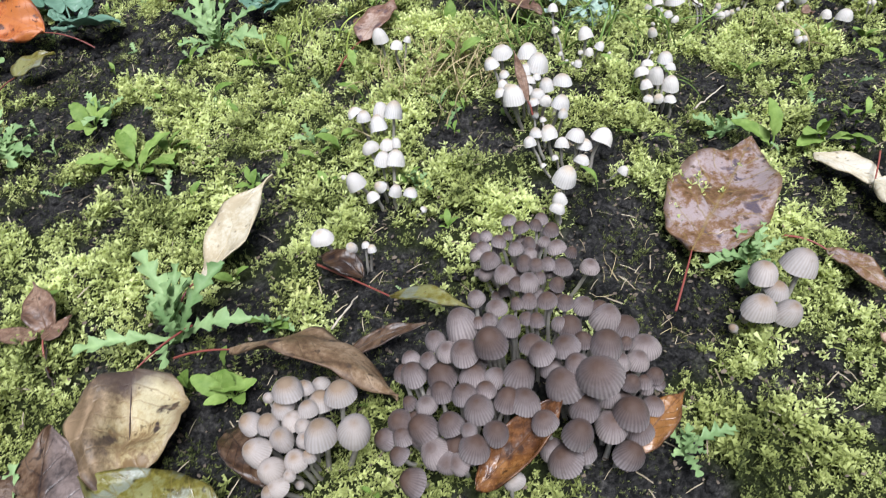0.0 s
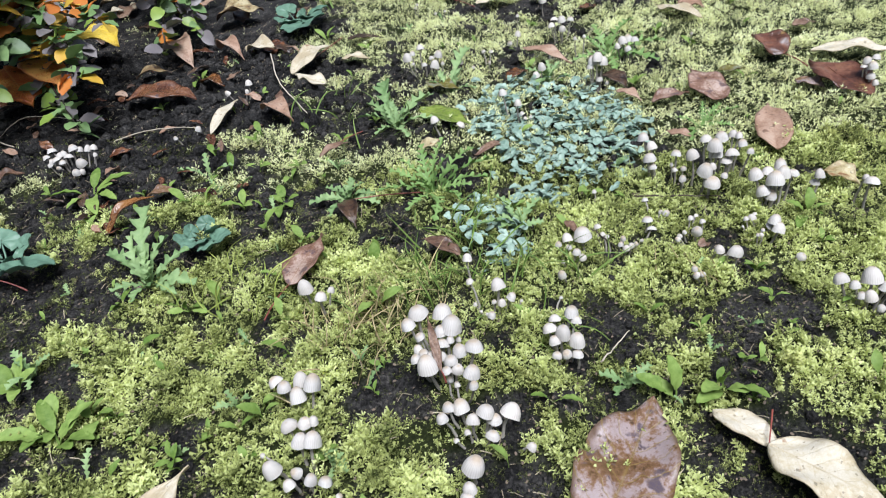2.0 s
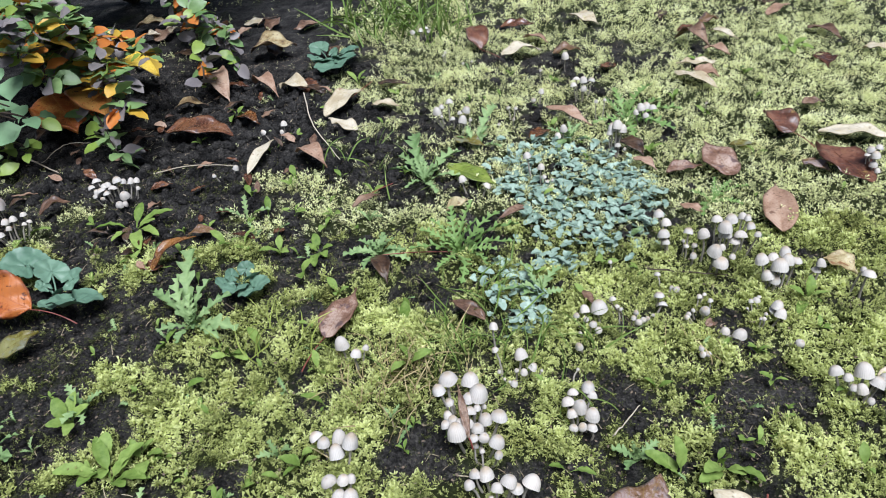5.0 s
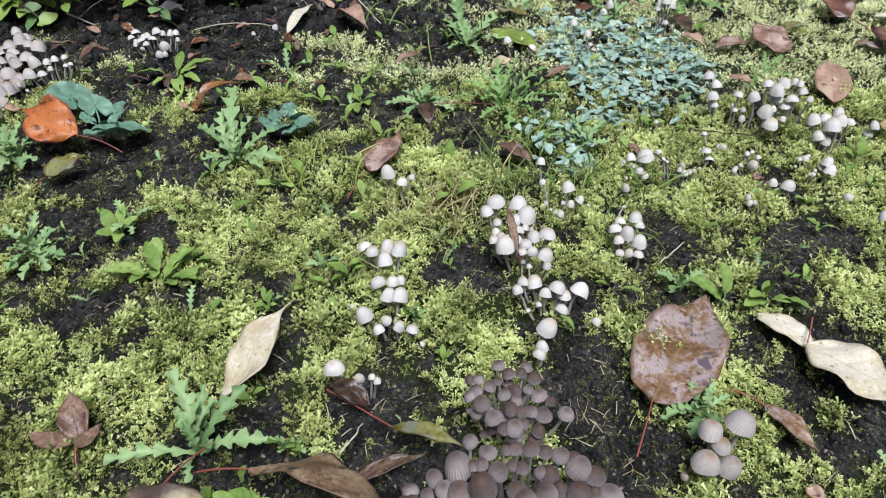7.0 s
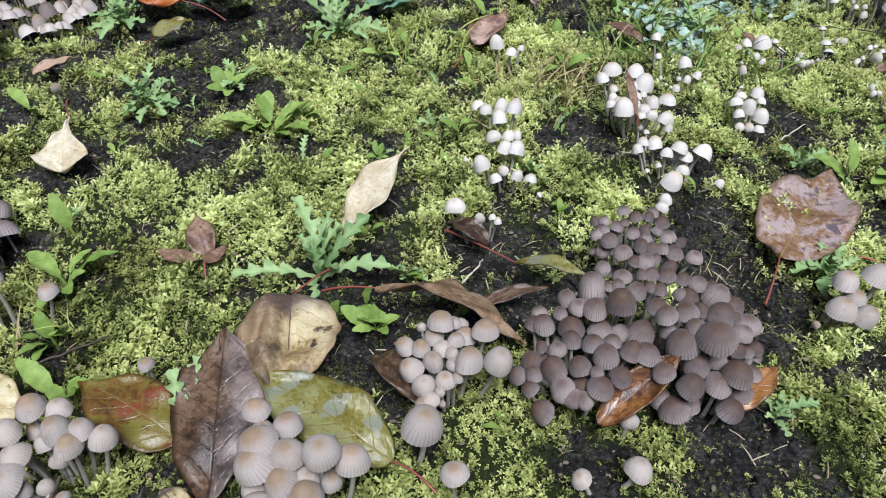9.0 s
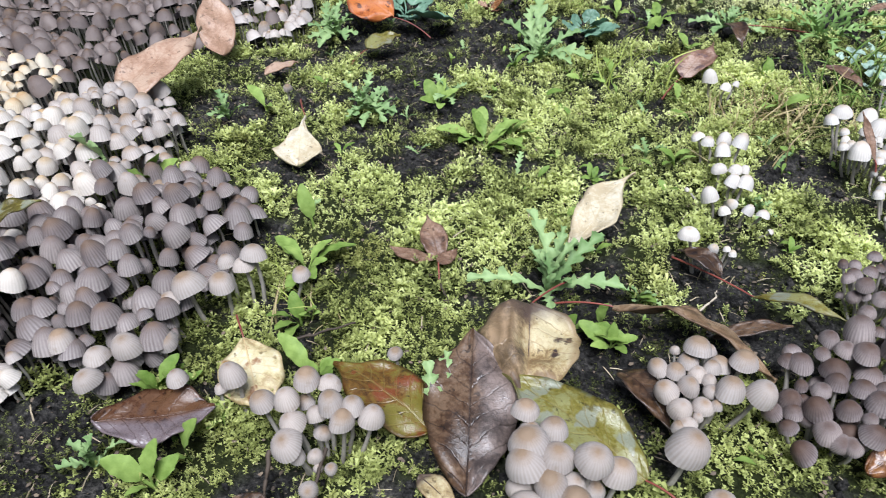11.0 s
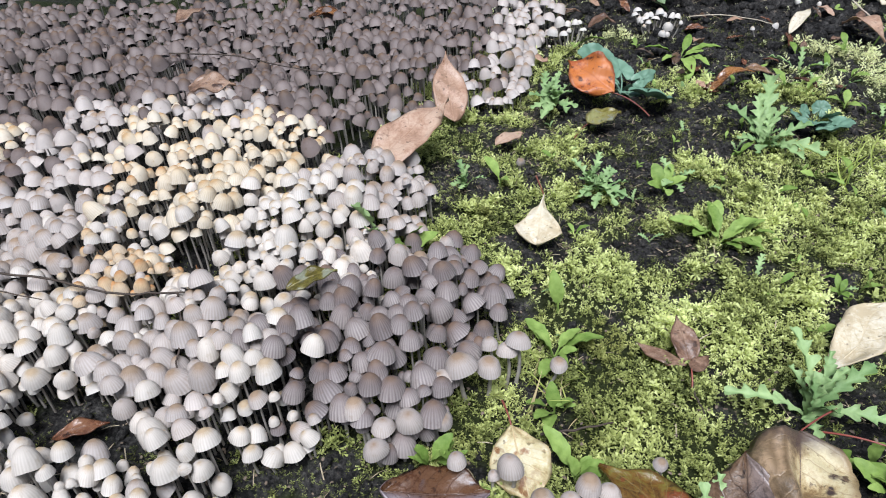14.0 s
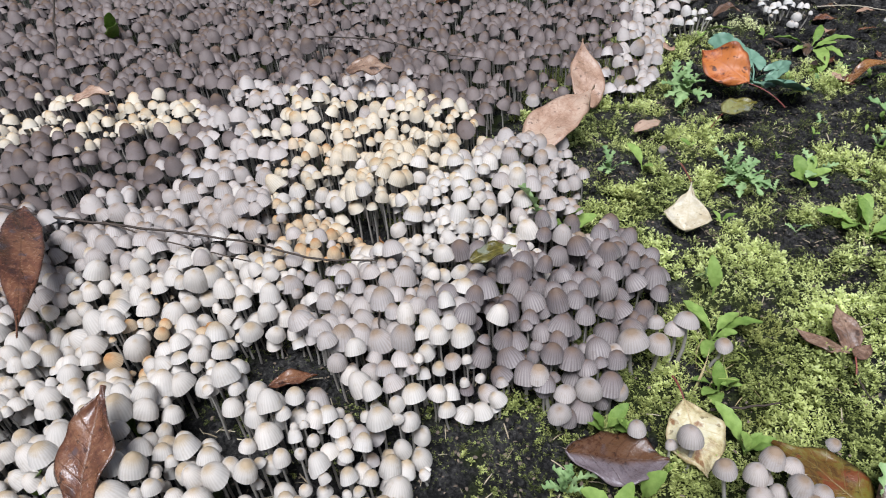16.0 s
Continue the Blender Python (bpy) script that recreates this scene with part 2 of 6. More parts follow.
BLADES = {
    "purple": blade_material("purple", (0.100, 0.050, 0.018), (0.185, 0.098, 0.052), (0.315, 0.245, 0.235), (0.095, 0.07, 0.085), (0.24, 0.16, 0.04), 0.34, 0.6, 0.5),
    "cream": blade_material("cream", (0.42, 0.34, 0.215), (0.52, 0.455, 0.325), (0.58, 0.525, 0.415), (0.24, 0.13, 0.06), (0.46, 0.37, 0.23), 0.5, 0.2),
    "tan": blade_material("tan", (0.180, 0.113, 0.050), (0.360, 0.280, 0.140), (0.450, 0.385, 0.230), (0.045, 0.029, 0.024), (0.250, 0.165, 0.085), 0.45, 0.5, 0.4, (0.250, 0.170, 0.100), True),
    "arch": blade_material("arch", (0.085, 0.045, 0.022), (0.185, 0.112, 0.058), (0.30, 0.205, 0.125), (0.045, 0.03, 0.022), (0.13, 0.078, 0.042), 0.5, 0.5),
    "olive": blade_material("olive", (0.050, 0.020, 0.005), (0.125, 0.060, 0.010), (0.135, 0.112, 0.020), (0.135, 0.034, 0.009), (0.172, 0.121, 0.036), 0.32, 0.75),
    # Last colour: underside, and a silvery wet reflection painted on half the large leaf.
    "dark": blade_material("dark", (0.030, 0.015, 0.008), (0.075, 0.039, 0.019), (0.135, 0.082, 0.047), (0.020, 0.012, 0.010), (0.014, 0.009, 0.008), 0.34, 0.55, 0.5, (0.150, 0.112, 0.096)),
    "yellowgreen": blade_material("yellowgreen", (0.062, 0.050, 0.008), (0.142, 0.120, 0.018), (0.205, 0.200, 0.075), (0.190, 0.200, 0.140), (0.165, 0.125, 0.030), 0.32, 0.95),
    "spotted": blade_material("spotted", (0.30, 0.22, 0.10), (0.46, 0.39, 0.21), (0.52, 0.47, 0.31), (0.21, 0.10, 0.04), (0.50, 0.36, 0.19), 0.45, 0.6),
    # Violet-grey blotches and last colour imitate sky reflected in the wet blade.
    "wet": blade_material("wet", (0.026, 0.010, 0.005), (0.062, 0.024, 0.010), (0.105, 0.050, 0.024), (0.085, 0.054, 0.046), (0.050, 0.020, 0.012), 0.26, 0.5, 0.45, (0.115, 0.090, 0.092)),
    "orange": blade_material("orange", (0.065, 0.025, 0.010), (0.150, 0.058, 0.017), (0.26, 0.115, 0.034), (0.04, 0.018, 0.01), (0.12, 0.048, 0.016), 0.24, 0.65, 0.6),
    "orangered": blade_material("orangered", (0.13, 0.027, 0.009), (0.31, 0.072, 0.015), (0.43, 0.135, 0.032), (0.07, 0.024, 0.014), (0.36, 0.11, 0.04), 0.42, 0.55, 0.4),
    "orangeyellow": blade_material("orangeyellow", (0.52, 0.125, 0.035), (0.64, 0.22, 0.05), (0.70, 0.36, 0.09), (0.14, 0.05, 0.02), (0.66, 0.30, 0.09), 0.4, 0.25),
    "yellow": blade_material("yellow", (0.50, 0.32, 0.03), (0.64, 0.45, 0.05), (0.70, 0.54, 0.10), (0.30, 0.18, 0.04), (0.60, 0.46, 0.12), 0.4, 0.2),
    "buff": blade_material("buff", (0.255, 0.149, 0.093), (0.357, 0.221, 0.149), (0.425, 0.297, 0.212), (0.170, 0.093, 0.060), (0.306, 0.178, 0.111), 0.45, 0.25),
    "brown": blade_material("brown", (0.085, 0.045, 0.028), (0.17, 0.095, 0.06), (0.28, 0.18, 0.12), (0.05, 0.028, 0.02), (0.15, 0.085, 0.05), 0.35, 0.4),
    "wetbrown": blade_material("wetbrown", (0.050, 0.020, 0.012), (0.120, 0.046, 0.024), (0.19, 0.085, 0.042), (0.09, 0.06, 0.058), (0.10, 0.045, 0.02), 0.22, 0.5, 0.65),
    "mottled": blade_material("mottled", (0.12, 0.055, 0.032), (0.24, 0.135, 0.095), (0.42, 0.31, 0.25), (0.12, 0.075, 0.075), (0.26, 0.15, 0.08), 0.4, 0.6),
    "green": blade_material("green", (0.08, 0.12, 0.015), (0.16, 0.22, 0.03), (0.24, 0.30, 0.06), (0.10, 0.09, 0.03), (0.28, 0.30, 0.10), 0.35, 0.3),
    "darkred": blade_material("darkred", (0.06, 0.024, 0.014), (0.12, 0.045, 0.026), (0.21, 0.095, 0.055), (0.24, 0.15, 0.05), (0.14, 0.05, 0.03), 0.3, 0.35, 0.55),
}
CRUMB = plain_material("dead leaf crumb", (0.02, 0.015, 0.011), (0.20, 0.15, 0.105), 150, 0.75)
BITS = plain_material("bit of straw", (0.16, 0.12, 0.07), (0.50, 0.43, 0.30), 150, 0.7)
STALK = plain_material("red leaf stalk", (0.13, 0.028, 0.022), (0.30, 0.085, 0.06), 200, 0.4)

# ---- the lie of the land ----


def smooth(a, b, x):
    t = np.clip((x - a) / (b - a), 0, 1)
    return t * t * (3 - 2 * t)


def lattice(i, j, seed):
    h = np.sin(i * 127.1 + j * 311.7 + seed * 74.7) * 43758.5453
    return h - np.floor(h)


def waves(x, y, size, seed):
    """Smooth value noise, 0 to 1, with bumps of that size in metres."""
    x, y = np.asarray(x, float) / size + 1000, np.asarray(y, float) / size + 1000
    i, j = np.floor(x), np.floor(y)
    u, v = x - i, y - j
    u, v = u * u * (3 - 2 * u), v * v * (3 - 2 * v)
    a = lattice(i, j, seed) * (1 - u) + lattice(i + 1, j, seed) * u
    c = lattice(i, j + 1, seed) * (1 - u) + lattice(i + 1, j + 1, seed) * u
    return a * (1 - v) + c * v


def land(x, y):
    x, y = np.asarray(x, float), np.asarray(y, float)
    return -0.004 - 0.024 * smooth(0.04, 0.2, x) + 0.038 * smooth(-0.25, -0.5, x) * (1 - 0.75 * smooth(0.25, 0.5, y))


# bare soil and lush moss: centre x, y and half widths, in millimetres
BARE = [(-290, 335, 45, 22), (-245, 385, 35, 20), (-330, 300, 25, 20), (-255, 485, 60, 40), (-305, 405, 50, 45), (-330, 470, 50, 40), (-240, 560, 60, 40), (-320, 540, 60, 60), (-287, 313, 41, 17), (-24, 355, 18, 15), (-5, 337, 11, 10), (227, 376, 29, 60), (219, 289, 43, 35), (-76, 238, 19, 12), (67, 240, 19, 37), (-132, 228, 19, 27), (115, 304, 14, 22), (-45, 194, 23, 16), (-123, 576, 50, 49), (-303, 693, 101, 105)]
BARE += [(-362, 887, 251, 172), (-220, 1105, 109, 161), (186, 1090, 72, 77), (370, 1106, 82, 65), (-8, 511, 30, 20), (-74, 405, 17, 12), (-405, 314, 24, 39), (-126, 163, 22, 22), (-202, 70, 14, 10), (-326, 377, 27, 53), (-286, 428, 32, 24), (-268, 316, 57, 24), (-355, 450, 23, 31), (227, 380, 38, 41), (133, 397, 22, 25), (-21, 347, 16, 15), (-252, 63, 19, 11), (-183, 69, 14, 10), (-286, 380, 59, 54), (-380, 500, 45, 59)]
LUSH = [(-205, 245, 40, 28), (-165, 265, 40, 25), (-230, 300, 30, 20), (-139, 378, 45, 40), (-166, 334, 40, 30), (-123, 443, 45, 30), (-196, 287, 45, 30), (-183, 462, 40, 25), (-206, 360, 35, 30), (-9, 282, 25, 22), (-66, 492, 45, 25), (-250, 435, 30, 20), (-110, 640, 60, 40), (-200, 600, 50, 35), (-144, 370, 65, 58), (-15, 298, 25, 25), (-257, 277, 39, 30), (-70, 484, 57, 53), (196, 463, 61, 33)]
LUSH += [(250, 345, 23, 31), (519, 937, 158, 215), (319, 469, 29, 47), (217, 450, 42, 28), (41, 1054, 104, 172), (238, 338, 43, 31), (-212, 278, 72, 43), (-215, 170, 35, 21), (-49, 131, 22, 24), (-387, 256, 25, 37), (-256, 265, 41, 59), (-231, 163, 31, 41), (-290, 62, 36, 19), (-226, 79, 22, 20), (100, 141, 24, 18), (-241, 282, 42, 31), (173, 409, 37, 59), (204, 520, 62, 51), (-310, 38, 32, 15)]


def patches(x, y, rows):
    out = np.zeros_like(x)
    for cx, cy, rx, ry in rows:
        d = ((x - cx / 1000) / (rx / 1000)) ** 2 + ((y - cy / 1000) / (ry / 1000)) ** 2
        out = np.maximum(out, np.exp(-0.7 * d))
    return out


def mossy(x, y):
    """How thick the moss is, 0 to 1."""
    x, y = np.asarray(x, float), np.asarray(y, float)
    v = 0.515 + 0.55 * (waves(x, y, 0.05, 3) - 0.5) + 0.65 * (waves(x, y, 0.018, 4) - 0.5) + 0.5 * (waves(x, y, 0.008, 6) - 0.5)
    v += 0.38 * patches(x, y, LUSH) - 0.48 * patches(x, y, BARE)
    v += 0.24 * smooth(0.05, 0.3, x) * smooth(0.45, 0.7, y)
    v -= 0.07 * smooth(0.22, 0.14, y)
    v -= 0.30 * smooth(-0.36, -0.44, x) * smooth(0.36, 0.28, y)
    ragged = x + 0.30 * (waves(x, y, 0.16, 71) - 0.5) + 0.12 * (waves(x, y, 0.05, 72) - 0.5)
    v -= 0.42 * smooth(-0.05, -0.30, ragged) * smooth(0.60, 0.95, y)
    return smooth(0.34, 0.60, v)


def surface(x, y):
    x, y = np.asarray(x, float), np.asarray(y, float)
    m = mossy(x, y)
    z = land(x, y) + 0.006 * (waves(x, y, 0.07, 11) - 0.5)
    clods = 0.006 * (waves(x, y, 0.022, 12) - 0.5) + 0.005 * (waves(x, y, 0.009, 13) - 0.5)
    return z + clods * (1 - 0.6 * m) + 0.008 * m * (waves(x, y, 0.028, 15) - 0.35) - 0.006


# ---- meshes from arrays ----


def mesh_of(name, co, tris, attrs=None, smooth_faces=True):
    me = bpy.data.meshes.new(name)
    co, tris = np.asarray(co, np.float32), np.asarray(tris, np.int32)
    me.vertices.add(len(co))
    me.vertices.foreach_set("co", co.ravel())
    me.loops.add(tris.size)
    me.loops.foreach_set("vertex_index", tris.ravel())
    me.polygons.add(len(tris))
    me.polygons.foreach_set("loop_start", np.arange(0, tris.size, 3, dtype=np.int32))
    me.polygons.foreach_set("use_smooth", np.full(len(tris), smooth_faces))
    for key, values in (attrs or {}).items():
        a = me.attributes.new(key, "FLOAT", "POINT")
        a.data.foreach_set("value", np.asarray(values, np.float32))
    me.update(calc_edges=True)
    return me


def quads(rows, cols, closed=False):
    """Triangles of a grid of points, row by row."""
    r, c = np.meshgrid(np.arange(rows - 1), np.arange(cols if closed else cols - 1), indexing="ij")
    r, c = r.ravel(), c.ravel()
    d = (c + 1) % cols
    a, b, e, f = r * cols + c, r * cols + d, (r + 1) * cols + d, (r + 1) * cols + c
    return np.concatenate([np.stack([a, b, e], 1), np.stack([a, e, f], 1)])


def turns(yaw, tilt, toward):
    """Matrices that tilt the z axis by tilt towards an azimuth, after a turn by yaw."""
    n = len(yaw)
    cy, sy = np.cos(yaw), np.sin(yaw)
    z0, o0 = np.zeros(n), np.ones(n)
    rz = np.stack([np.stack([cy, -sy, z0], 1), np.stack([sy, cy, z0], 1), np.stack([z0, z0, o0], 1)], 1)
    kx, ky = -np.sin(toward), np.cos(toward)
    c, s = np.cos(tilt), np.sin(tilt)
    k = 1 - c
    rt = np.stack([np.stack([c + kx * kx * k, kx * ky * k, ky * s], 1), np.stack([kx * ky * k, c + ky * ky * k, -kx * s], 1), np.stack([-ky * s, kx * s, c], 1)], 1)
    return rt @ rz


def strewn(name, shapes, which, place, mats, sizes, material, label, category, parent=None):
    """Many small pieces as one mesh of stuff. shapes: (points, triangles, attributes)."""
    cos, tris, attrs, start = [], [], {}, 0
    for k, (v, t, extra) in enumerate(shapes):
        some = np.nonzero(which == k)[0]
        if not len(some):
            continue
        pts = np.einsum("nij,nmj->nmi", mats[some], v[None] * sizes[some][:, None, :]) + place[some][:, None, :]
        cos.append(pts.reshape(-1, 3))
        tris.append((t[None] + (start + np.arange(len(some)) * len(v))[:, None, None]).reshape(-1, 3))
        for key, values in extra.items():
            attrs.setdefault(key, []).append(np.tile(values, len(some)))
        start += len(some) * len(v)
    me = mesh_of(name, np.concatenate(cos), np.concatenate(tris), {k: np.concatenate(v) for k, v in attrs.items()})
    me.materials.append(material)
    ob = new(name, me)
    if parent is not None:
        ob.parent = parent
    return tagged(ob, label, category, "", "stuff")


def part(name, me, material, parent, label="", m=None):
    if not me.materials:
        me.materials.append(material)
    ob = new(name, me)
    ob.parent = parent
    if m is not None:
        ob.matrix_basis = m
    return tagged(ob, label) if label else ob


rng = np.random.default_rng(7)

# ---- ground ----


def ground():
    def axis(a, b, step, reach):
        core = np.arange(a, b, step)
        grow = step * np.cumsum(1.45 ** np.arange(1, 30))
        grow = grow[grow < reach]
        return np.concatenate([a - grow[::-1], core, b + grow])
    xs, ys = axis(-1.0, 0.75, 0.0065, 400), axis(-0.2, 1.35, 0.0065, 400)
    gx, gy = np.meshgrid(xs, ys)
    x, y = gx.ravel(), gy.ravel()
    z = surface(x, y)
    far = smooth(1.5, 6, np.hypot(x, y))
    z = z * (1 - far) - 0.01 * far
    me = mesh_of("ground", np.stack([x, y, z], 1), quads(len(ys), len(xs)), {"moss": mossy(x, y)})
    me.materials.append(SOIL)
    return tagged(new("ground", me), "dark damp crumbly garden soil with patches of moss", "ground", "", "structure")


ground()


def sprig(seed, leaves, spread):
    """One feathery moss shoot: small pointed leaflets along a bent stem and a star of them at its end."""
    r = np.random.default_rng(seed)
    v, t, tip = [], [], []
    lean, way = r.uniform(0.25, 0.6), r.uniform(0, 6.28)
    for i in range(leaves):
        f = i / (leaves - 1)
        up = 0.2 + 0.75 * min(1.0, f * 1.25)
        az, lift = i * 2.4 + r.uniform(-0.4, 0.4), radians(r.uniform(5, 30) + 40 * f)
        long, wide = r.uniform(0.26, 0.40) * spread, r.uniform(0.055, 0.085)
        out = np.array([np.cos(az) * np.cos(lift), np.sin(az) * np.cos(lift), np.sin(lift)])
        side = np.array([-np.sin(az), np.cos(az), 0])
        base = np.array([lean * up * up * np.cos(way), lean * up * up * np.sin(way), up])
        s = len(v)
        end = base + out * long - np.array([0, 0, 0.04])
        if i % 5 < 3:
            v += [base, end - side * wide * 1.15, end + side * wide * 1.15]
            tip += [0.25 * f, 0.35 + 0.6 * f, 0.35 + 0.6 * f]
        else:
            v += [base + side * wide, end, base - side * wide]
            tip += [0.35 * f, 0.4 + 0.6 * f, 0.35 * f]
        t += [[s, s + 1, s + 2]]
    return np.array(v), np.array(t), {"tip": np.array(tip)}


def moss():
    shapes = [sprig(s, 16, 1.0) for s in range(5)] + [sprig(9 + s, 13, 1.15) for s in range(3)]
    light = [sprig(30 + s, 10, 1.3) for s in range(5)]
    for name, x0, x1, y0, y1, step, size, mat, skip in (("moss", -0.62, 0.45, -0.12, 0.30, 0.0028, 0.0078, MOSS_NEAR_SHADED, None),
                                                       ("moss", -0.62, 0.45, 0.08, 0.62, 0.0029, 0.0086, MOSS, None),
                                                       ("moss", -0.65, 0.75, 0.62, 1.25, 0.0044, 0.0090, MOSS_FAR_HAZED, None),
                                                       ("moss", -0.5, 1.3, 1.25, 2.1, 0.0080, 0.0145, MOSS_FAR_HAZED, None),
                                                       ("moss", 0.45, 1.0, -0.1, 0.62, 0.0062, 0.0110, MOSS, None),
                                                       ("moss", 0.75, 1.3, 0.62, 1.25, 0.0085, 0.0140, MOSS_FAR_HAZED, None),
                                                       ("thin_moss", -0.62, 0.45, -0.12, 0.80, 0.0030, 0.0056, MOSS_DARK, 1)):
        n = int((x1 - x0) * (y1 - y0) / step**2)
        x, y = rng.uniform(x0, x1, n), rng.uniform(y0, y1, n)
        keep = rng.uniform(0, 1, n) < (3.6 * waves(x, y, 0.022, 27) ** 1.3 * (1 - mossy(x, y)) if skip else mossy(x, y) * 0.96 + 0.03)
        torn = 0.10 * waves(x, y, 0.09, 61) + 0.05 * waves(x, y, 0.02, 62)
        keep &= (x + torn < (1.0 if y0 < 0.5 else 1.3)) & (y + torn < 2.1) & (y - torn > -0.12) & (x - torn > -0.62)
        # Foreground strip gets the shade-darkened copy, along a ragged border.
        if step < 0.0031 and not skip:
            keep &= (y + 0.14 * (waves(x, y, 0.07, 41) - 0.5) < 0.19) == (mat is MOSS_NEAR_SHADED)
        x, y = x[keep], y[keep]
        k = len(x)
        s = size * (0.55 + 0.45 * mossy(x, y)) * rng.uniform(0.6, 1.25, k) * (0.35 + 1.0 * waves(x, y, 0.02, 21))
        place = np.stack([x, y, surface(x, y) - 0.0005], 1)
        some = shapes if step < 0.0031 and not skip else light
        strewn(name, some, rng.integers(0, len(some), k), place, turns(rng.uniform(0, 6.28, k), np.abs(rng.normal(0, 0.6, k)), rng.uniform(0, 6.28, k)),
               np.stack([s * 1.0, s * 1.0, s * rng.uniform(0.75, 1.1, k)], 1), mat, "thin dark olive moss creeping over damp soil" if skip else "low cushion of bright yellow-green moss over soil", "moss")


moss()


def clods():
    """Crumbs and small clods of soil."""
    shapes = []
    for seed in range(5):
        bm = bmesh.new()
        bmesh.ops.create_icosphere(bm, subdivisions=1, radius=1)
        for v in bm.verts:
            v.co *= 0.75 + 0.5 * noise.noise(v.co * 1.6 + Vector((seed * 7, 0, 0)))
        bmesh.ops.triangulate(bm, faces=bm.faces)
        shapes.append((np.array([v.co[:] for v in bm.verts]), np.array([[v.index for v in f.verts] for f in bm.faces]), {"moss": np.zeros(len(bm.verts))}))
        bm.free()
    n = 40000
    x, y = rng.uniform(-0.62, 0.5, n), rng.uniform(-0.12, 1.1, n)
    keep = rng.uniform(0, 1, n) < (1 - mossy(x, y)) ** 1.5
    x, y = x[keep], y[keep]
    k = len(x)
    s = (0.0009 + 0.0050 * rng.uniform(0, 1, k) ** 4) * (1 + 1.1 * smooth(0.45, 0.75, y))
    strewn("soil_clods", shapes, rng.integers(0, 5, k), np.stack([x, y, surface(x, y) + s * 0.2], 1), turns(rng.uniform(0, 6.28, k), rng.uniform(0, 1.5, k), rng.uniform(0, 6.28, k)),
           np.stack([s, s * rng.uniform(0.7, 1, k), s * rng.uniform(0.6, 0.9, k)], 1), SOIL, "loose dark crumbs and clods of soil", "soil")


clods()


def litter():
    """Crumbs of dead leaf, bits of straw and fine roots on the bare soil."""
    flake = (np.array([[-1, -0.5, 0], [0.2, -0.7, 0.25], [1, 0, 0], [0.3, 0.6, 0.2], [-0.8, 0.4, 0.1]]), np.array([[0, 1, 3], [1, 2, 3], [0, 3, 4]]), {})
    straw = (np.array([[-1, -0.06, 0], [-1, 0.06, 0.03], [0, -0.06, 0.16], [0, 0.06, 0.18], [1, -0.04, 0.02], [1, 0.04, 0.03]]), np.array([[0, 2, 1], [1, 2, 3], [2, 4, 3], [3, 4, 5]]), {})
    for name, shape, n, lo, hi, mat, label in (("leaf_crumbs", flake, 24000, 0.0004, 0.0015, CRUMB, "small brown crumbs of dead leaves on soil"),
                                               ("straw_bits", straw, 7500, 0.0012, 0.0055, BITS, "pale bits of straw and fine roots on soil")):
        x, y = rng.uniform(-0.5, 0.5, n), rng.uniform(-0.1, 1.2, n)
        keep = rng.uniform(0, 1, n) < 0.25 + 0.75 * (1 - mossy(x, y))
        x, y = x[keep], y[keep]
        k = len(x)
        s = rng.uniform(lo, hi, k)
        strewn(name, [shape], np.zeros(k, int), np.stack([x, y, surface(x, y) + 0.0015 + 0.003 * mossy(x, y)], 1), turns(rng.uniform(0, 6.28, k), np.abs(rng.normal(0, 0.35, k)), rng.uniform(0, 6.28, k)),
               np.stack([s, s, s], 1), mat, label, "litter")


litter()

# ---- mushrooms ----


def cap_shape(seed, tall, pleats, depth, rings=7, skirt=0.0, cone=1.0):
    """A domed cap of radius 1, its rim at z = 0: points, triangles and how far each point is from the top."""
    r = np.random.default_rng(seed)
    n = pleats * 2
    a = np.arange(n) / n * 2 * np.pi
    wob = 1 + 0.05 * np.sin(2 * a + r.uniform(0, 6)) + 0.035 * np.sin(3 * a + r.uniform(0, 6))
    sag = 0.06 * np.sin(a + r.uniform(0, 6)) + 0.05 * np.sin(3 * a + r.uniform(0, 6))
    marks = 1.0 if depth else 0.0
    fold = np.where(np.arange(n) % 2 == 0, 1.0, -1.0) * r.uniform(0.6, 1.3, n)
    rows, rim = [], []
    for s in np.linspace(0.13, 1, rings):
        rad = np.sin(s * np.pi / 2) ** (0.92 * cone) * (1 + skirt * s**5)
        z = tall * np.cos(s * np.pi / 2) ** (1.0 / cone)
        amt = depth * smooth(0.2, 0.65, s)
        rows.append(np.stack([rad * np.cos(a) * (wob ** s) * (1 + amt * fold), rad * np.sin(a) * (wob ** s) * (1 + amt * fold), z + sag * s**3 + 0.4 * depth * fold * (s > 0.99)], 1))
        rim.append(np.full(n, s ** 0.9))
    t = quads(len(rows), n, True)
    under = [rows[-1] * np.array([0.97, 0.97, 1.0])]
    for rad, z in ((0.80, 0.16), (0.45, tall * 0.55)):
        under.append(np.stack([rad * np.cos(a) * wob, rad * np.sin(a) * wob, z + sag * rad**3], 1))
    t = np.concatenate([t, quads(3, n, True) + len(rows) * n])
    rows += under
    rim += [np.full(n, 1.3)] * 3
    v = np.concatenate(rows)
    t = np.concatenate([t, np.stack([np.full(n, len(v)), np.roll(np.arange(n), -1), np.arange(n)], 1)])
    groove = np.tile(np.clip(-fold, 0, 1) * marks, len(rows))
    return np.concatenate([v, [[0, 0, tall]]]), t[:, ::-1], {"rim": np.concatenate(rim + [[0.0]]), "groove": np.append(groove, 0.0)}


